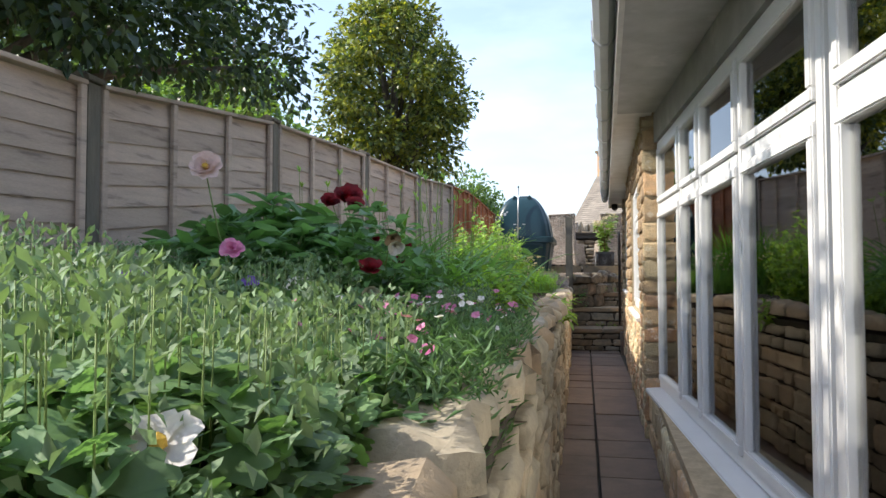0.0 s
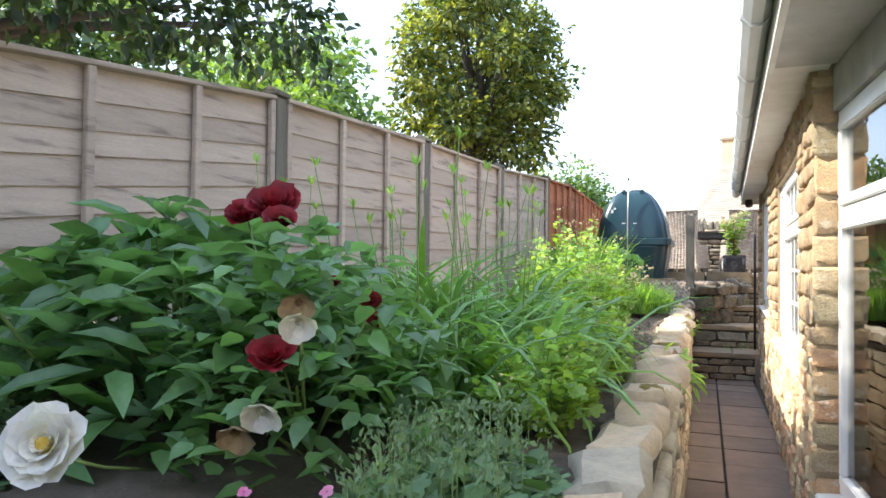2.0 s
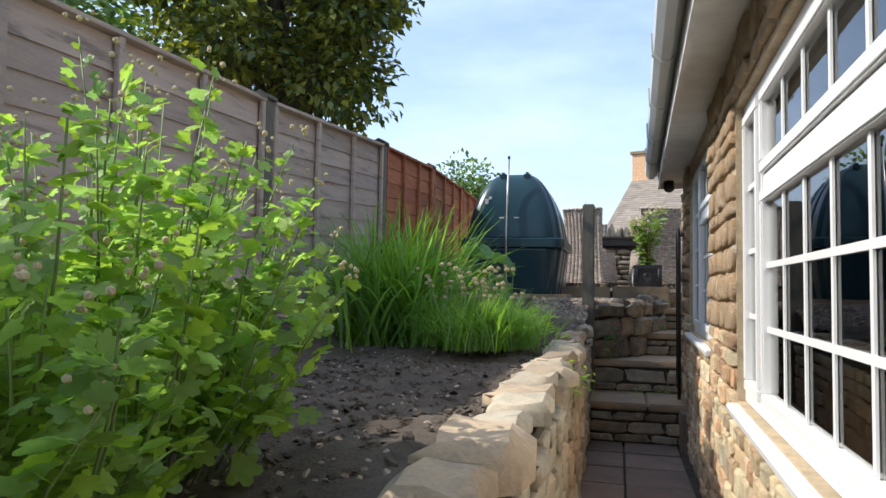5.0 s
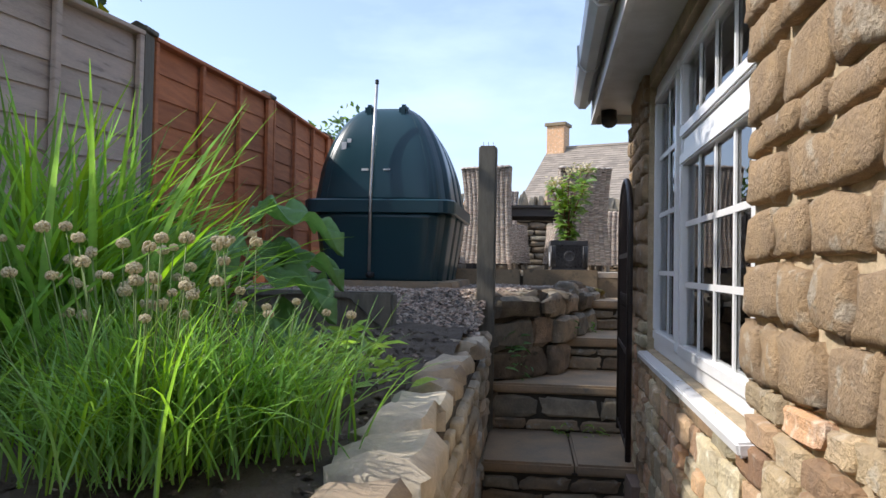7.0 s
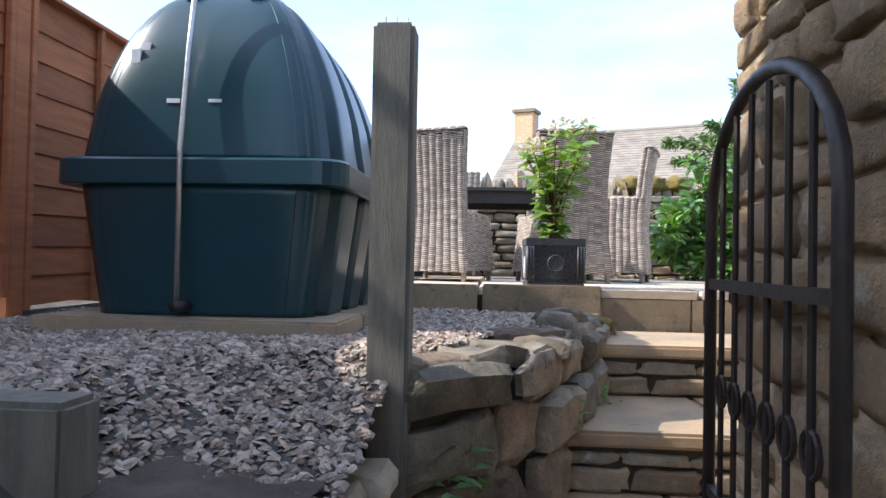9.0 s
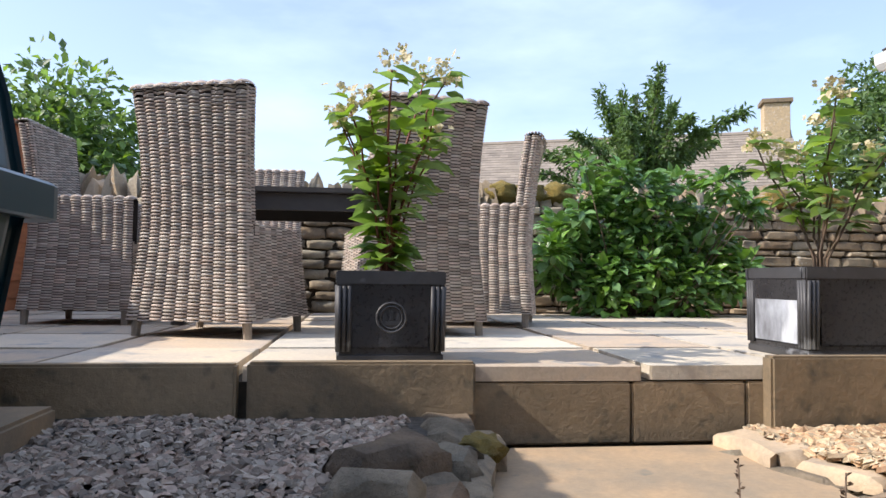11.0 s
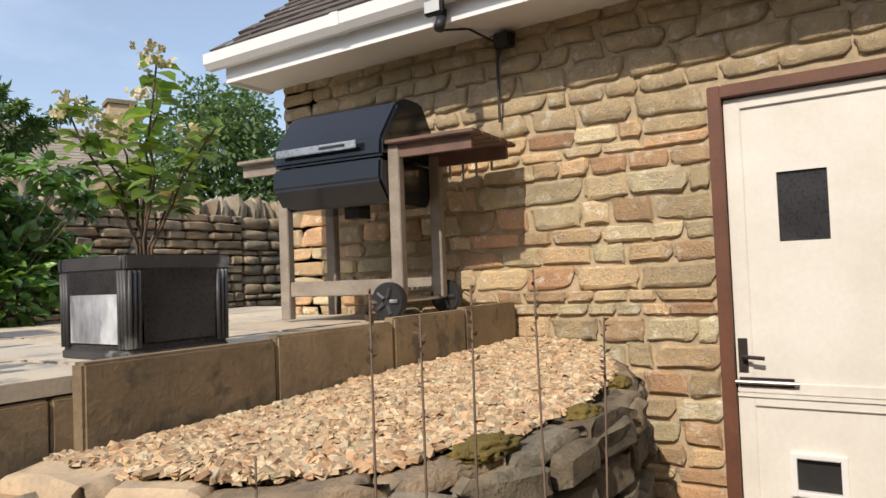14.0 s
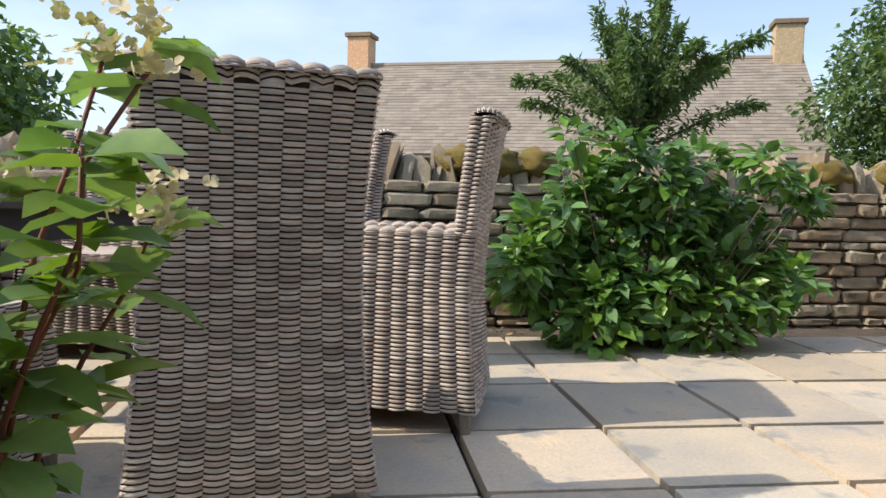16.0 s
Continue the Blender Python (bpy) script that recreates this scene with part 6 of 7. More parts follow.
# day lilies: arching strap leaves, tall flower stalks
for cx, cy, n, length in ((-1.05, 3.95, 170, 0.78), (-0.85, 4.35, 150, 0.68), (-1.35, 4.45, 170, 0.78), (-1.05, 4.85, 130, 0.66), (-1.6, 3.95, 120, 0.72), (-0.66, 3.75, 110, 0.62), (-0.80, 3.40, 90, 0.60)):
    p = plant("day_lily", (cx, cy, BED_Z), "day lily clump with long arching strap leaves", group="day lilies")
    bases = np.stack([rng.normal(0, 0.11, n), rng.normal(0, 0.11, n), np.full(n, -0.03)], 1)
    vs, fs = blade_arrays(bases, rng.uniform(0, 2 * np.pi, n), rng.uniform(0.65, 1.1, n) * length, rng.uniform(0.012, 0.021, n), rng.uniform(0.08, 0.85, n), rng.uniform(1.5, 3.2, n), rng)
    ob = part("foliage", mesh_of("foliage", vs, fs), L_LILY, p, smooth=True)
    ob["kind"] = "stuff"
    stalks = [[(x, y, 0), (x * 1.2, y * 1.2, 0.4), (x * 1.5, y * 1.5, h)] for x, y, h in zip(rng.normal(0, 0.14, 5), rng.normal(0, 0.14, 5), rng.uniform(0.55, 0.80, 5))]
    many_stems(p, stalks, 0.0035, STEM, "stalk_cluster")
    tips = np.array([s[-1] for s in stalks for _ in range(4)])
    leaves(p, tips, rand_ways(rng, len(tips), 1.4, 0.6), rand_ways(rng, len(tips), 0.2), np.full(len(tips), 0.045), np.full(len(tips), 0.012), L_LIME, "kite", "bud_cluster")


def bushy(name, x, y, z, rx, ry, h, n, size, material, label, group="", lift=0.35, stems=50, heads=0, head_mat=None, kind="oval", category="plant"):
    p = plant(name, (x, y, z), label, category, group)
    pts = mound_points(rng, n, 0, 0, rx, ry, 0.03, h, 0.35)
    leaves(p, pts, rand_ways(rng, n, lift), np.stack([rng.normal(0, 0.45, n), rng.normal(0, 0.45, n), np.ones(n)], 1), rng.uniform(0.7, 1.3, n) * size, rng.uniform(0.45, 0.7, n) * size, material, kind)
    lines = [[(a * 0.35, b * 0.35, 0), (a * 0.8, b * 0.8, c * 0.6), (a, b, c * 1.03)] for a, b, c in pts[rng.integers(0, n, stems)]]
    many_stems(p, lines, 0.004, STEM)
    if heads:
        tops = pts[np.argsort(-pts[:, 2])[:heads * 3:3]]
        bm = bmesh.new()
        for a, b, c in tops:
            for _ in range(4):
                bmesh.ops.create_icosphere(bm, subdivisions=1, radius=rng.uniform(0.003, 0.006), matrix=Matrix.Translation((a + rng.normal(0, 0.016), b + rng.normal(0, 0.016), c + 0.05 + rng.uniform(0, 0.03))))
        ob = part("flower_cluster", bm, head_mat, p)
        ob["kind"] = "stuff"
        many_stems(p, [[(a, b, c - 0.1), (a, b, c + 0.06)] for a, b, c in tops], 0.002, STEM, "stalk_cluster")
    return p


def feverfew(x, y, rx, ry, h, n_stems, heads, label, seed):
    """Upright sprigs, each leafy along its length, with loose flower heads on top."""
    g_ = np.random.default_rng(seed)
    p = plant("feverfew_bush", (x, y, BED_Z), label, "plant", "lime-green bushes")
    lines, pts, ways, sizes, tops = [], [], [], [], []
    for k in range(n_stems):
        a, r_ = g_.uniform(0, 2 * math.pi), math.sqrt(g_.uniform(0, 1))
        ex, ey = rx * r_ * math.cos(a), ry * r_ * math.sin(a)
        top = h * (1 - 0.45 * r_ * r_) * g_.uniform(0.78, 1.12)
        ln = [Vector((ex * 0.45 * (1 - t) + ex * t, ey * 0.45 * (1 - t) + ey * t, top * t)) + Vector((g_.normal(0, 0.008), g_.normal(0, 0.008), 0)) for t in (0, 0.35, 0.7, 1.0)]
        lines.append(ln)
        for q in range(int(44 * top / h) + 12):
            t = g_.uniform(0.12, 0.97)
            b = g_.uniform(0, 2 * math.pi)
            u = min(int(t * 3), 2)
            c = ln[u].lerp(ln[u + 1], t * 3 - u)
            off = g_.uniform(0.0, 0.075) * (1.15 - t)
            pts.append((c.x + off * math.cos(b), c.y + off * math.sin(b), c.z + g_.uniform(-0.01, 0.02)))
            ways.append((math.cos(b), math.sin(b), g_.uniform(-0.2, 0.9)))
            sizes.append(g_.uniform(0.022, 0.05) * (1.25 - 0.55 * t))
        tops.append(ln[-1])
    many_stems(p, lines, 0.0026, STEM)
    n = len(pts)
    ups = np.stack([g_.normal(0, 0.6, n), g_.normal(-0.15, 0.6, n), np.ones(n)], 1)
    sizes = np.array(sizes)
    leaves(p, pts, ways, ups, sizes, sizes * g_.uniform(0.75, 1.0, n), L_LIME, "palm")
    bm = bmesh.new()
    for c in tops[:heads]:
        for _ in range(5):
            bmesh.ops.create_icosphere(bm, subdivisions=1, radius=g_.uniform(0.003, 0.006), matrix=Matrix.Translation(c + Vector((g_.normal(0, 0.018), g_.normal(0, 0.018), g_.uniform(0.0, 0.04)))))
    part("flower_cluster", bm, PETAL_CREAM, p)["kind"] = "stuff"


feverfew(-0.82, 5.75, 0.40, 0.46, 0.70, 74, 60, "tall lime-green feverfew with small cream flower heads", 71)
feverfew(-0.62, 5.35, 0.24, 0.34, 0.50, 34, 22, "lime-green feverfew spilling towards the wall", 72)
feverfew(-0.64, 5.0, 0.20, 0.28, 0.33, 20, 6, "low lime-green feverfew beside the wall", 73)
feverfew(-0.50, 3.55, 0.17, 0.40, 0.26, 34, 4, "low light-green feverfew at the wall's edge", 74)
feverfew(-0.50, 4.35, 0.18, 0.42, 0.30, 36, 6, "low light-green feverfew at the wall's edge", 75)
bushy("dark_shrub", -1.75, 10.05, BED_Z + 0.1, 0.25, 0.3, 0.55, 500, 0.06, L_DARK, "small dark shrub against the fence", category="shrub")

# broad grassy clump by the fence
p = plant("montbretia_clump", (-1.32, 8.95, BED_Z + 0.0), "bright green clump of sword-like leaves by the fence")
n = 900
bases = np.stack([rng.normal(0, 0.13, n), rng.normal(0, 0.17, n), np.zeros(n)], 1)
vs, fs = blade_arrays(bases, rng.uniform(0, 2 * np.pi, n), rng.uniform(0.55, 0.98, n), rng.uniform(0.007, 0.012, n), rng.uniform(0.03, 0.75, n), rng.uniform(0.4, 1.7, n), rng)
part("foliage", mesh_of("foliage", vs, fs), L_GRASSY, p, smooth=True)["kind"] = "stuff"

# chives gone to seed
head_bm = bmesh.new()
for q in range(40):
    d = Vector(rng.normal(0, 1, 3)).normalized()
    bmesh.ops.create_icosphere(head_bm, subdivisions=1, radius=0.0042, matrix=Matrix.Translation((d.x * 0.0125, d.y * 0.0125, d.z * 0.010)))
CHIVE_HEAD = bpy.data.meshes.new("flower_head")
head_bm.to_mesh(CHIVE_HEAD)
head_bm.free()
CHIVE_HEAD.materials.append(PETAL_CREAM)
for cx, cy, n, heads in ((-0.72, 8.40, 700, 30), (-0.56, 8.55, 420, 16), (-0.88, 8.62, 420, 20)):
    p = plant("chive_clump", (cx, cy, BED_Z + 0.03), "chive clump with faded papery flower heads", group="chives")
    bases = np.stack([rng.normal(0, 0.09, n), rng.normal(0, 0.09, n), np.zeros(n)], 1)
    vs, fs = blade_arrays(bases, rng.uniform(0, 2 * np.pi, n), rng.uniform(0.20, 0.37, n), rng.uniform(0.0022, 0.0036, n), rng.uniform(0.05, 0.75, n), rng.uniform(0.3, 1.9, n), rng)
    part("foliage", mesh_of("foliage", vs, fs), L_GRASSY, p, smooth=True)["kind"] = "stuff"
    lines = []
    for k in range(heads):
        x, y, h = rng.uniform(-0.24, 0.24), rng.uniform(-0.22, 0.20), rng.uniform(0.27, 0.45)
        head = new("flower_head", CHIVE_HEAD)
        head.parent = p
        head.matrix_basis = Matrix.Translation((x, y, h)) @ Matrix.Rotation(rng.uniform(0, 6), 4, "Z") @ Matrix.Diagonal((*[rng.uniform(0.62, 0.98)] * 3, 1))
        lines.append([(x * 0.4, y * 0.4, 0), (x * 0.8, y * 0.8, h * 0.6), (x, y, h)])
    many_stems(p, lines, 0.0022, STEM, "stalk_cluster")

# young seedlings beside the wall
p = plant("seedling_plant", (-0.56, 9.22, BED_Z + 0.03), "low yellow-green seedlings at the bed's edge")
n = 170
pts = mound_points(rng, n, 0, 0, 0.22, 0.28, 0.0, 0.17)
leaves(p, pts, rand_ways(rng, n, 0.5), rand_ways(rng, n, 0.9, 0.4), rng.uniform(0.05, 0.10, n), rng.uniform(0.02, 0.035, n), L_LIME)


def big_leaf(parent, base, heading, length, height, width, rng):
    """A rhubarb leaf: thick stalk and a wide wavy blade."""
    out = Vector((math.cos(heading), math.sin(heading), 0))
    side = Vector((-out.y, out.x, 0))
    tip = Vector(base) + out * length * 0.5 + Vector((0, 0, height))
    part("stalk", tube([base, Vector(base) + out * length * 0.2 + Vector((0, 0, height * 0.6)), tip], 0.013, 7, taper=0.008), STEM_RED, parent, smooth=True)
    vs, fs, nu, nv = [], [], 14, 24
    for j in range(nv + 1):
        t = j / nv
        half = width * math.sin(math.pi * min(0.06 + t * 0.94, 1)) ** 0.6 * (1 - 0.35 * t)
        mid = tip + out * (t * length) - Vector((0, 0, 0.35 * length * t * t)) 
        for i in range(nu + 1):
            s = i / nu * 2 - 1
            wave = 0.045 * math.sin(t * 15 + s * 4) * abs(s) + 0.025 * math.sin(s * 8 + t * 5)
            vs.append(mid + side * (s * half * (1 + 0.14 * math.sin(t * 19 + heading))) + Vector((0, 0, -0.10 * s * s * width * 2 + wave + 0.03 * abs(s))))
    for j in range(nv):
        for i in range(nu):
            a = j * (nu + 1) + i
            fs.append((a, a + 1, a + nu + 2, a + nu + 1))
    part("leaf", mesh_of("leaf", vs, fs), L_RHUBARB, parent, smooth=True)


p = plant("rhubarb_plant", (-1.34, 9.95, BED_Z + 0.10), "rhubarb plant with broad wavy green leaves")
for h, ln, ht, w in ((-0.2, 0.40, 0.54, 0.15), (-0.40, 0.44, 0.30, 0.17), (-0.62, 0.46, 0.14, 0.18), (0.15, 0.36, 0.38, 0.15), (-1.1, 0.40, 0.42, 0.16), (-1.7, 0.38, 0.30, 0.16), (0.6, 0.35, 0.30, 0.15), (2.2, 0.33, 0.36, 0.15), (3.4, 0.3, 0.3, 0.15)):
    big_leaf(p, (0.04 * math.cos(h), 0.04 * math.sin(h), 0), h, ln, ht, w, rng)

# small plants in the rough wall and on the steps
for x, y, z, s, mt in ((-0.12, 11.58, 0.72, 0.16, L_PEONY), (-0.06, 11.66, 0.58, 0.13, L_PEONY), (0.42, 11.43, 0.22, 0.10, L_LIME), (0.22, 11.42, 0.22, 0.07, L_LIME), (0.46, 12.66, 0.74, 0.10, L_GRASSY), (0.28, 12.08, 0.80, 0.08, L_PEONY), (-0.16, 4.9, 0.78, 0.14, L_LIME), (-0.17, 7.9, 0.74, 0.08, L_LIME)):
    p = plant("wall_fern", (x, y, z), "small green plant growing from the stone joints", "plant", "wall plants")
    n = 44
    pts = rng.normal(0, s * 0.35, (n, 3)) + np.array([0, -0.02, 0])
    leaves(p, pts, rand_ways(rng, n, -0.1), rand_ways(rng, n, 0.8, 0.5), np.full(n, s * 0.55), np.full(n, s * 0.16), mt)


def hydrangea(m, n_stems, height, label, red, seed, spread, bare=1, size=1.0):
    """A young hydrangea: bare lower stems, leaves in pairs, cream flower panicles."""
    g_ = np.random.default_rng(seed)
    p = empty("hydrangea", m, label, "shrub", "hydrangeas")
    lines, pts, ways, sizes, heads = [], [], [], [], []
    for k in range(n_stems):
        a = 2 * math.pi * k / n_stems + g_.uniform(-0.4, 0.4)
        top = height * g_.uniform(0.62, 1.0)
        reach = spread * g_.uniform(0.35, 1.0)
        stem = [Vector((0.02 * math.cos(a), 0.02 * math.sin(a), -0.02))]
        for s in range(1, 7):
            t = s / 6
            stem.append(Vector((reach * t ** 1.4 * math.cos(a) + g_.normal(0, 0.01), reach * t ** 1.4 * math.sin(a) + g_.normal(0, 0.01), top * t)))
        lines.append(stem)
        for s in range(bare, 7):
            for q in range(5 if s > 2 else 3):
                b = g_.uniform(0, 2 * math.pi)
                pts.append(stem[s] + Vector((0, 0, g_.uniform(-0.04, 0.03))))
                ways.append((math.cos(b), math.sin(b), g_.uniform(-0.3, 0.45)))
                sizes.append(g_.uniform(0.065, 0.125) * size)
        heads.append(stem[-1])
    for ln in lines:
        part("stem", tube(ln, 0.0055, 6, taper=0.003), STEM_RED if red else STEM_DRY, p, smooth=True)
    sizes = np.array(sizes)
    ups = np.stack([g_.normal(0, 0.25, len(pts)), g_.normal(0, 0.25, len(pts)), np.ones(len(pts))], 1)
    leaves(p, [tuple(q) for q in pts], ways, ups, sizes, sizes * 0.68, L_HYDRANGEA)
    for hd in heads[:max(3, n_stems - 2)]:
        vs, fs = [], []
        for q in range(34):
            c = hd + Vector((g_.normal(0, 0.028), g_.normal(0, 0.028), g_.uniform(-0.01, 0.07)))
            v2, f2 = petals(c, g_.normal(0, 1, 3) + np.array([0, 0, 0.8]), g_.uniform(0.008, 0.016), 4, 1, g_, 0.1)
            fs += [tuple(len(vs) + i for i in f) for f in f2]
            vs += v2
        part("flower_panicle", mesh_of("flower_panicle", vs, fs), PETAL_CREAM, p, "cream flower panicle", smooth=True)["kind"] = "stuff"


hydrangea(POT1 @ Matrix.Translation((0, 0, 0.25)), 11, 0.76, "hydrangea with red stems and cream flowers in a planter", True, 5, 0.27)
hydrangea(POT2 @ Matrix.Translation((0, 0, 0.275)), 8, 0.63, "young hydrangea with pale leaves and cream flowers in a planter", False, 6, 0.38, 3, 0.9)

# green shrub against the garden wall
p = plant("viburnum_shrub", (2.45, 16.80, PATIO_Z - 0.03), "dense rounded green shrub before the stone wall", "shrub")
n = 3400
blobs = [(0, 0, 0.45, 0.40), (-0.40, 0, 0.38, 0.27), (0.42, -0.02, 0.40, 0.28), (-0.22, 0, 0.74, 0.24), (0.20, 0, 0.78, 0.23), (0.0, -0.1, 0.98, 0.2), (-0.12, 0.0, 1.12, 0.13), (0.3, 0.0, 1.05, 0.14), (-0.7, 0.0, 0.42, 0.17), (0.72, 0.0, 0.38, 0.18), (0.68, 0.0, 0.62, 0.12), (-0.42, 0.0, 0.95, 0.13), (0.5, 0.05, 0.70, 0.2), (-0.55, 0.05, 0.66, 0.22), (-0.3, -0.15, 0.2, 0.28), (0.3, -0.15, 0.2, 0.28)]
blobs += [(0.85 * rng.uniform(-1, 1), rng.uniform(-0.3, 0.1), 0.75 + 0.5 * rng.uniform(-1, 1), rng.uniform(0.06, 0.13)) for _ in range(26)]
blobs = [b for b in blobs if (b[0] / 0.95) ** 2 + ((b[2] - 0.45) / 0.9) ** 2 < 1.1]
pick = rng.choice(len(blobs), n, p=np.array([b[3] ** 1.5 for b in blobs]) / sum(b[3] ** 1.5 for b in blobs))
bl = np.array(blobs)[pick]
dd = rng.normal(0, 1, (n, 3))
dd /= np.linalg.norm(dd, axis=1)[:, None]
pts = bl[:, :3] + dd * (bl[:, 3] * rng.uniform(0, 1, n) ** 0.35)[:, None] * np.array([1, 0.8, 1])
pts[:, 2] = np.maximum(pts[:, 2], 0.02)
out = dd * np.array([1, 1, 0.6])
leaves(p, pts, out + rng.normal(0, 0.35, (n, 3)), np.stack([rng.normal(0, 0.4, n), rng.normal(-0.3, 0.4, n), np.ones(n)], 1), rng.uniform(0.08, 0.135, n), rng.uniform(0.055, 0.095, n), L_SHRUB)
many_stems(p, [[(a * 0.25, b * 0.25, -0.05), (a * 0.7, b * 0.7, c * 0.6), (a, b, c)] for a, b, c in pts[:80]], 0.006, STEM_DRY)
p = plant("golden_shrub", (1.35, 17.15, PATIO_Z - 0.03), "sparse ochre growth at the foot of the stone wall", "shrub")
n = 90
pts = mound_points(rng, n, 0, 0, 0.5, 0.12, 0.0, 0.10)
leaves(p, pts, rand_ways(rng, n, 0.5), rand_ways(rng, n, 0.8), rng.uniform(0.03, 0.06, n), rng.uniform(0.01, 0.02, n), PETAL_DRY)
# moss along the coping
for x in (0.65, 1.5, 1.75, 2.0, 4.1, 4.6):
    bm = bmesh.new()
    bmesh.ops.create_icosphere(bm, subdivisions=3, radius=1)
    for v in bm.verts:
        v.co = Vector((v.co.x * 0.16, v.co.y * 0.13, v.co.z * 0.10)) * (1 + 0.45 * noise.noise(v.co * 2.4 + Vector((x, 0, 0))))
    ob = part("moss_cushion", bm, MOSS, None, smooth=True)
    ob.location = (x, BW_Y + 0.12, 2.20)
    tagged(ob, "golden moss cushion grown over the coping stones", "moss")

# spent flower stalks and iris leaves before the raised bed
for x, y, h, lean_ in ((1.32, 12.40, 0.78, 0.02), (1.40, 12.36, 0.74, -0.03), (1.56, 12.26, 0.80, 0.04), (1.22, 12.52, 0.56, 0.0), (1.10, 12.62, 0.50, 0.03), (1.02, 12.76, 0.50, -0.03), (1.68, 12.20, 0.72, -0.05), (1.48, 12.32, 0.78, -0.06)):
    p = plant("spent_stalk", (x, y, 0.60), "thin brown spent lavender stalk", "plant", "spent stalks")
    many_stems(p, [[(0, 0, -0.42), (lean_ * 0.3, 0, h * 0.4), (lean_, lean_ * 0.5, h)]], 0.0032, STEM_DRY, "stem")
    pts = np.array([(lean_ * (0.85 + 0.15 * k / 12), lean_ * 0.45, h * (0.86 + 0.14 * k / 12)) for k in range(12)])
    leaves(p, pts, rand_ways(rng, 12, 0.9), rand_ways(rng, 12, 0.3), np.full(12, 0.013), np.full(12, 0.006), STEM_DRY, "kite", "seed_head")
p = plant("iris_clump", (1.55, 12.34, 0.48), "green iris leaves at the foot of the curved wall")
n = 40
bases = np.stack([rng.normal(0, 0.05, n), rng.normal(0, 0.05, n), np.full(n, -0.3)], 1)
vs, fs = blade_arrays(bases, rng.uniform(0, 2 * np.pi, n), rng.uniform(0.5, 0.72, n), rng.uniform(0.009, 0.014, n), rng.uniform(0.02, 0.3, n), rng.uniform(0.1, 0.6, n), rng)
part("foliage", mesh_of("foliage", vs, fs), L_GRASSY, p, smooth=True)["kind"] = "stuff"


# ---- trees ----
def tree(name, x, y, z, trunk, clumps, count, size, material, label, seed, kind="kite", second=None, bark=True):
    """A tapered trunk, limbs to each clump, and leaves gathered in uneven clumps: (x, y, z, radius) from the tree's foot."""
    g_ = np.random.default_rng(seed)
    t = empty(name, pose(x, y, z), label, "tree")
    H = max(c[2] for c in clumps)
    part("trunk", tube([(0, 0, -0.3), (0.04, 0.02, H * 0.3), (0.0, 0.05, H * 0.6), (0.03, 0, H * 0.9)], trunk, 10, taper=trunk * 0.25), BARK, t, smooth=True)
    bm = bmesh.new()
    for cx, cy, cz, cr in clumps:
        s = Vector((0.02, 0.03, max(cz * 0.55, 0.2)))
        e = Vector((cx, cy, cz))
        tube([s, s.lerp(e, 0.5) + Vector((0, 0, 0.08 * H * 0.3)), e], trunk * 0.4, 6, bm, taper=trunk * 0.08)
    limbs = part("branchwork", bm, BARK, t, smooth=True)
    total = sum(c[3] ** 2 for c in clumps)
    P, D = [], []
    for cx, cy, cz, cr in clumps:
        n = int(count * cr * cr / total)
        d = g_.normal(0, 1, (n, 3))
        d /= np.linalg.norm(d, axis=1)[:, None]
        lump = 1 + 0.28 * np.sin(d[:, 0] * 7 + cx * 5) * np.cos(d[:, 1] * 6 + cz * 3) + 0.2 * np.sin(d[:, 2] * 9 + cy)
        r_ = cr * lump * g_.uniform(0, 1, n) ** 0.28
        P.append(np.array([cx, cy, cz]) + d * r_[:, None] * np.array([1, 1, 0.82]))
        D.append(d + g_.normal(0, 0.6, (n, 3)) - np.array([0, 0, 0.25]))
    P, D = np.concatenate(P), np.concatenate(D)
    n = len(P)
    up = np.stack([g_.normal(0, 0.6, n), g_.normal(0, 0.6, n), np.ones(n)], 1)
    s = g_.uniform(0.7, 1.3, n) * size
    half = g_.random(n) < (0.35 if second else 0.0)
    leaves(t, P[~half], D[~half], up[~half], s[~half], s[~half] * 0.6, material, kind, "crown")
    if second:
        leaves(t, P[half], D[half], up[half], s[half], s[half] * 0.6, second, kind, "crown_tip")
    return t


def blob_clumps(seed, n, rx, ry, z0, z1, cr):
    g_ = np.random.default_rng(seed)
    out = []
    for k in range(n):
        t = (k + 0.5) / n
        z = z0 + (z1 - z0) * t
        w = math.sin(math.pi * (0.12 + 0.80 * t)) ** 0.7
        a = k * 2.4 + g_.uniform(-0.4, 0.4)
        out.append((rx * w * math.cos(a) * 0.8, ry * w * math.sin(a) * 0.8, z, cr * g_.uniform(0.75, 1.2)))
    return out


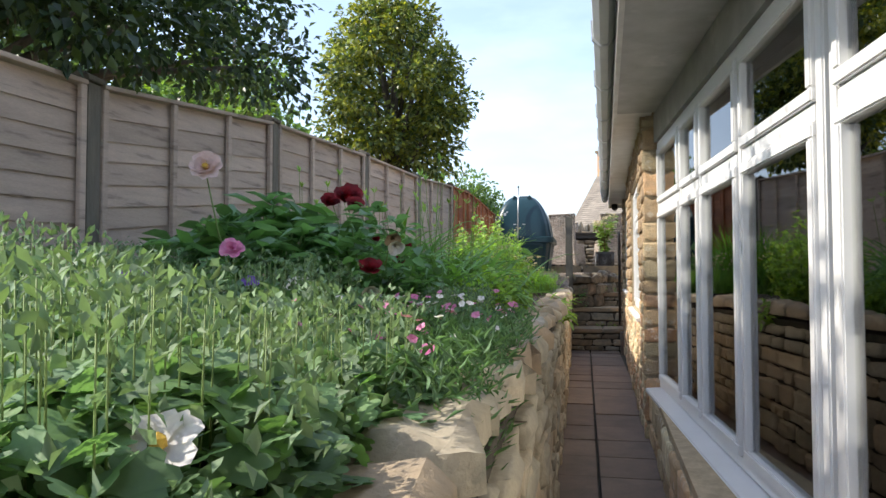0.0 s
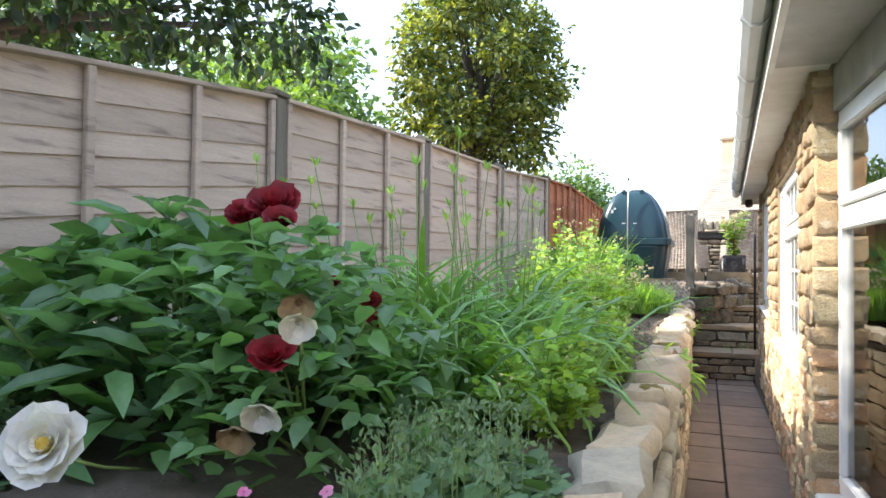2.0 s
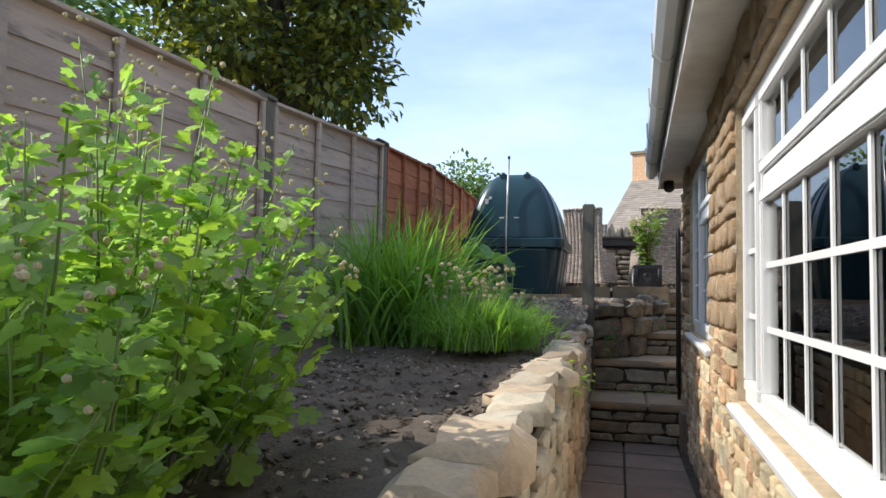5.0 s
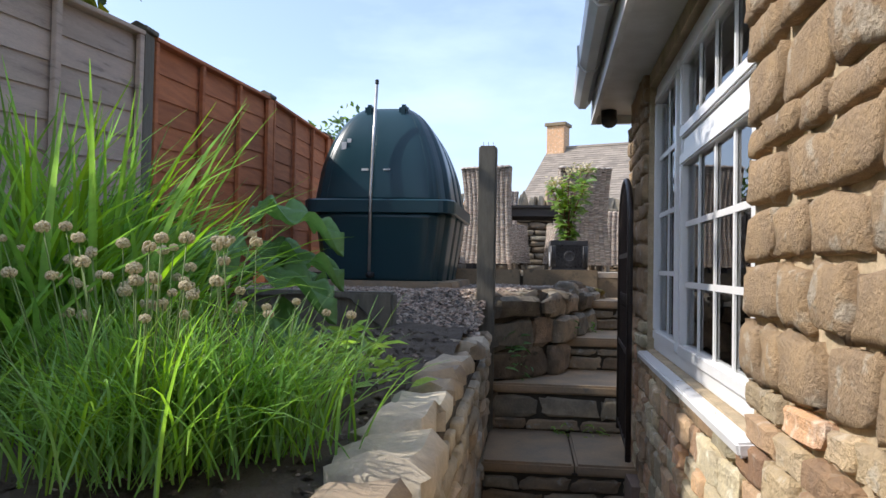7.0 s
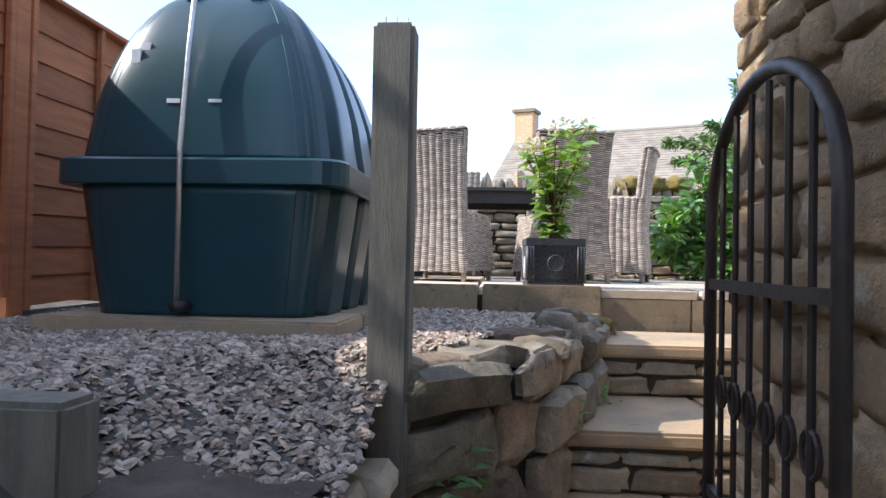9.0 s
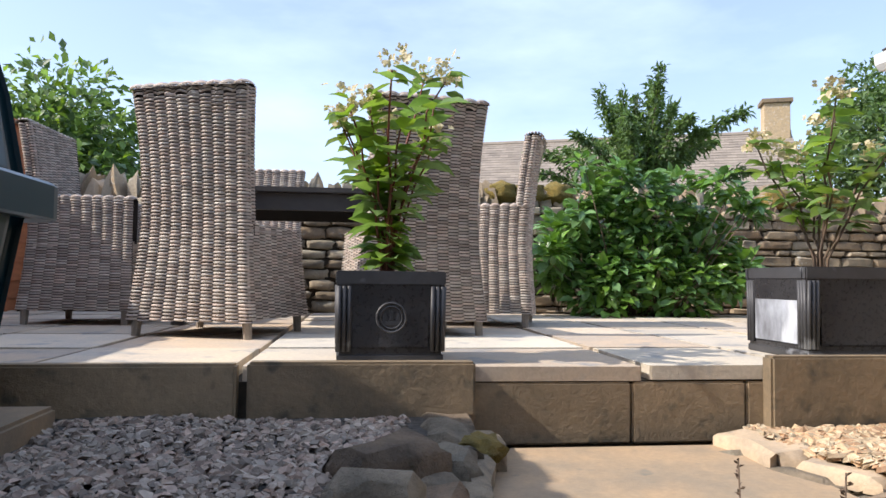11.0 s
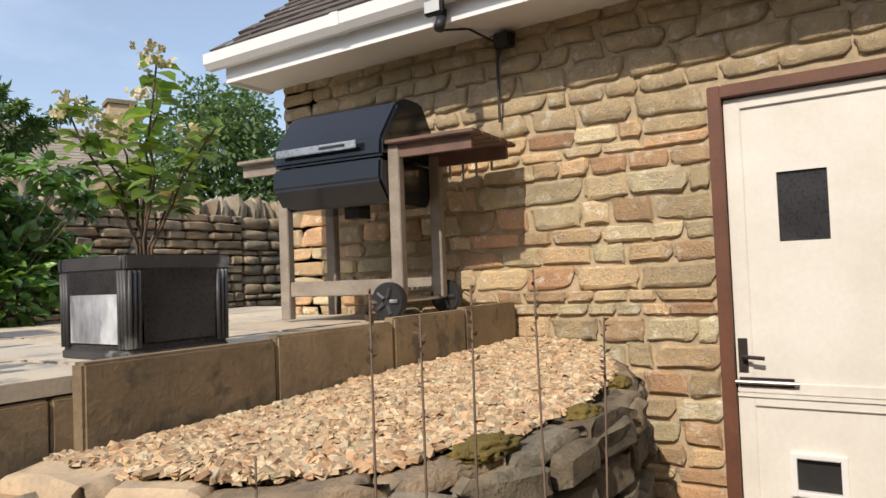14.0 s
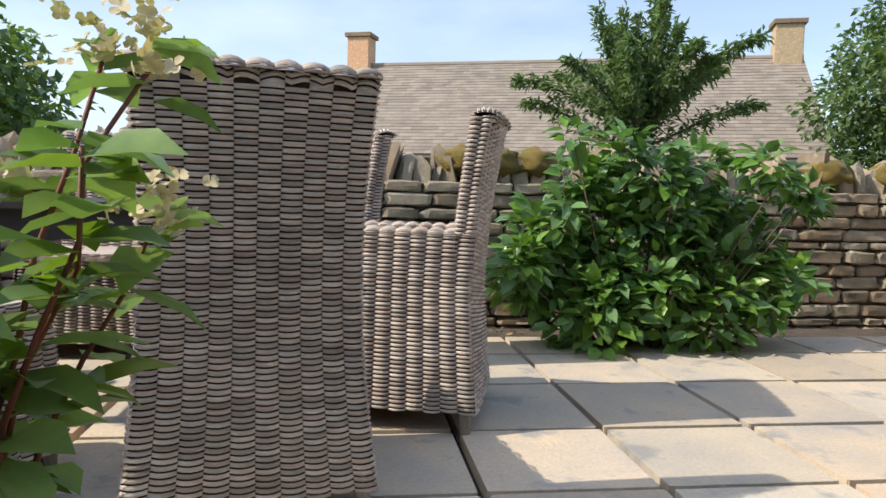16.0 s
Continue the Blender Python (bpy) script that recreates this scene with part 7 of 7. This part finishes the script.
tree("holly_tree", -2.75, 9.9, 0.7, 0.11, [(x * (1.25 - 0.5 * (z - 2.0) / 2.4), y * (1.2 - 0.4 * (z - 2.0) / 2.4), z, cr * (1.15 - 0.35 * (z - 2.0) / 2.4)) for x, y, z, cr in blob_clumps(1, 24, 1.0, 0.85, 2.05, 4.3, 0.38)], 19000, 0.085, L_HOLLY, "broad evergreen tree with yellow-green tips behind the fence", 21, second=L_TREE)
tree("dark_tree", -3.15, 2.6, 0.7, 0.12, blob_clumps(2, 16, 0.8, 1.4, 1.7, 3.2, 0.58) + [(0.75, 0.9, 1.75, 0.45), (0.7, -0.3, 1.75, 0.5), (0.8, 1.6, 1.75, 0.35), (0.7, -1.2, 1.9, 0.5), (0.6, 0.4, 2.1, 0.6), (0.5, 1.5, 2.3, 0.55), (0.8, 2.3, 1.9, 0.4), (0.6, 2.2, 2.5, 0.5), (0.3, 0.6, 2.8, 0.7), (0.9, 0.2, 1.55, 0.35)], 30000, 0.07, L_DARK, "dark evergreen tree hanging over the fence", 22, second=L_TREE)
tree("young_tree", -4.6, 8.6, 0.7, 0.05, [(0.0, 0, 2.5, 0.35), (0.4, 0.3, 3.1, 0.3), (-0.5, 0.4, 3.3, 0.35), (0.2, -0.4, 3.9, 0.25), (-0.6, -0.4, 2.7, 0.4), (0.5, -0.6, 2.2, 0.4)], 1500, 0.10, L_HYDRANGEA, "slender young tree with sparse light leaves", 23)
tree("hedge_tree", -6.5, 11.0, 0.5, 0.12, blob_clumps(4, 14, 1.7, 1.9, 1.2, 3.6, 0.8), 14000, 0.14, L_FAR, "round green tree behind the fence", 24, second=L_HYDRANGEA)
tree("hedge_tree", -9.0, 15.5, 0.5, 0.12, blob_clumps(5, 14, 2.0, 2.2, 1.2, 4.4, 1.0), 14000, 0.17, L_FAR, "round green tree behind the fence", 25, second=L_TREE)
tree("hedge_tree", -3.9, 21.0, 0.7, 0.12, blob_clumps(6, 14, 1.5, 1.6, 1.2, 2.7, 0.75), 14000, 0.13, L_FAR, "bushy green tree beyond the orange fence", 26, second=L_HYDRANGEA)
tree("hedge_tree", -6.0, 6.0, 0.5, 0.1, blob_clumps(8, 12, 1.5, 1.8, 1.0, 3.0, 0.75), 14000, 0.13, L_FAR, "round green tree behind the fence", 28, second=L_TREE)
tree("hedge_tree", 13.5, 27.5, 0.9, 0.14, blob_clumps(9, 18, 1.7, 1.7, 0.8, 5.6, 0.95), 18000, 0.17, L_FAR, "tall bushy tree beyond the garden wall", 29)
tree("hedge_tree", 9.6, 19.6, 0.9, 0.1, blob_clumps(10, 12, 1.0, 0.9, 0.6, 2.9, 0.55), 10000, 0.11, L_FAR, "bushy green tree beyond the garden wall", 30)


def plume_tree():
    """Open tree with upswept feathery branches."""
    g_ = np.random.default_rng(31)
    t = empty("feathery_tree", pose(6.9, 27.5, 0.9), "open tree with upswept feathery branches beyond the wall", "tree")
    part("trunk", tube([(0, 0, -0.3), (0.05, 0, 1.5), (0, 0.05, 3.0)], 0.16, 10, taper=0.07), BARK, t, smooth=True)
    P, D, bm = [], [], bmesh.new()
    for k in range(26):
        a = k * 1.73 + g_.uniform(-0.3, 0.3)
        upright = k % 2 == 0
        reach = g_.uniform(0.25, 1.35) if upright else g_.uniform(1.7, 3.0)
        rise = g_.uniform(2.3, 3.5) - 0.4 * reach if upright else g_.uniform(0.9, 2.0)
        s = Vector((0, 0, g_.uniform(2.0, 2.8)))
        pts = [s]
        for q in range(1, 9):
            u = q / 8
            lift = rise * (u if upright else 1.35 * u - 0.45 * u ** 3)
            pts.append(s + Vector((math.cos(a) * reach * u ** 0.8, math.sin(a) * reach * u ** 0.8, lift)))
        tube(pts, 0.035, 5, bm, taper=0.008)
        for q in range(430):
            u = g_.uniform(0.08, 1.0) * 8
            i = min(int(u), 7)
            c = pts[i].lerp(pts[i + 1], u - i)
            P.append(c + Vector(g_.normal(0, 0.13 - 0.010 * u, 3)))
            D.append((pts[i + 1] - pts[i]).normalized() * 0.9 + Vector(g_.normal(0, 0.7, 3)) - Vector((0, 0, 0.35)))
    part("branchwork", bm, BARK, t, smooth=True)
    n = len(P)
    leaves(t, np.array([tuple(q) for q in P]), np.array([tuple(q) for q in D]), np.stack([g_.normal(0, 0.5, n), g_.normal(0, 0.5, n), np.ones(n)], 1), g_.uniform(0.13, 0.24, n), g_.uniform(0.05, 0.085, n), L_FAR, "kite", "crown")


plume_tree()

# ---- neighbouring house beyond the wall ----
far = empty("neighbour_house", pose(-0.75, 36.3, 0.9, 0, 0, -21.7), "stone house with a long buff tiled roof and chimneys", "house")
LEN, RIDGE, EAVE, DEPTH = 15.6, 5.75, 2.4, 4.2
part("wall", box(0.2, LEN - 0.2, 0.3, 2 * DEPTH - 0.3, -1, EAVE + 0.1), STONE, far)
part("gable", prism([(0.3, EAVE), (2 * DEPTH - 0.3, EAVE), (DEPTH, RIDGE - 0.25)], 0.2, LEN - 0.2, "x"), STONE, far)
part("roof_board", prism([(-0.2, EAVE - 0.15), (DEPTH, RIDGE), (2 * DEPTH + 0.2, EAVE - 0.15), (2 * DEPTH + 0.2, EAVE - 0.05), (DEPTH, RIDGE + 0.1), (-0.2, EAVE - 0.05)], 0, LEN, "x"), ROOF_FAR, far)
slope = math.hypot(DEPTH + 0.2, RIDGE - EAVE + 0.15)
tiled_roof("roof", (0, -0.22, EAVE - 0.05), (1, 0, 0), (0, DEPTH + 0.2, RIDGE - EAVE + 0.15), LEN, slope, 30, 0.30, ROOF_FAR, far)
part("ridge", tube([(0, DEPTH, RIDGE + 0.10), (LEN, DEPTH, RIDGE + 0.10)], 0.11, 8), ROOF_FAR, far)


def chimney(x):
    c = part("chimney", box(x - 0.42, x + 0.42, DEPTH - 0.38, DEPTH + 0.38, RIDGE - 0.8, RIDGE + 1.12), STONE, far, bevel=0.02)
    part("chimney_cap", box(x - 0.50, x + 0.50, DEPTH - 0.46, DEPTH + 0.46, RIDGE + 1.121, RIDGE + 1.26), KERB, c)


chimney(0.45)
chimney(LEN - 0.5)
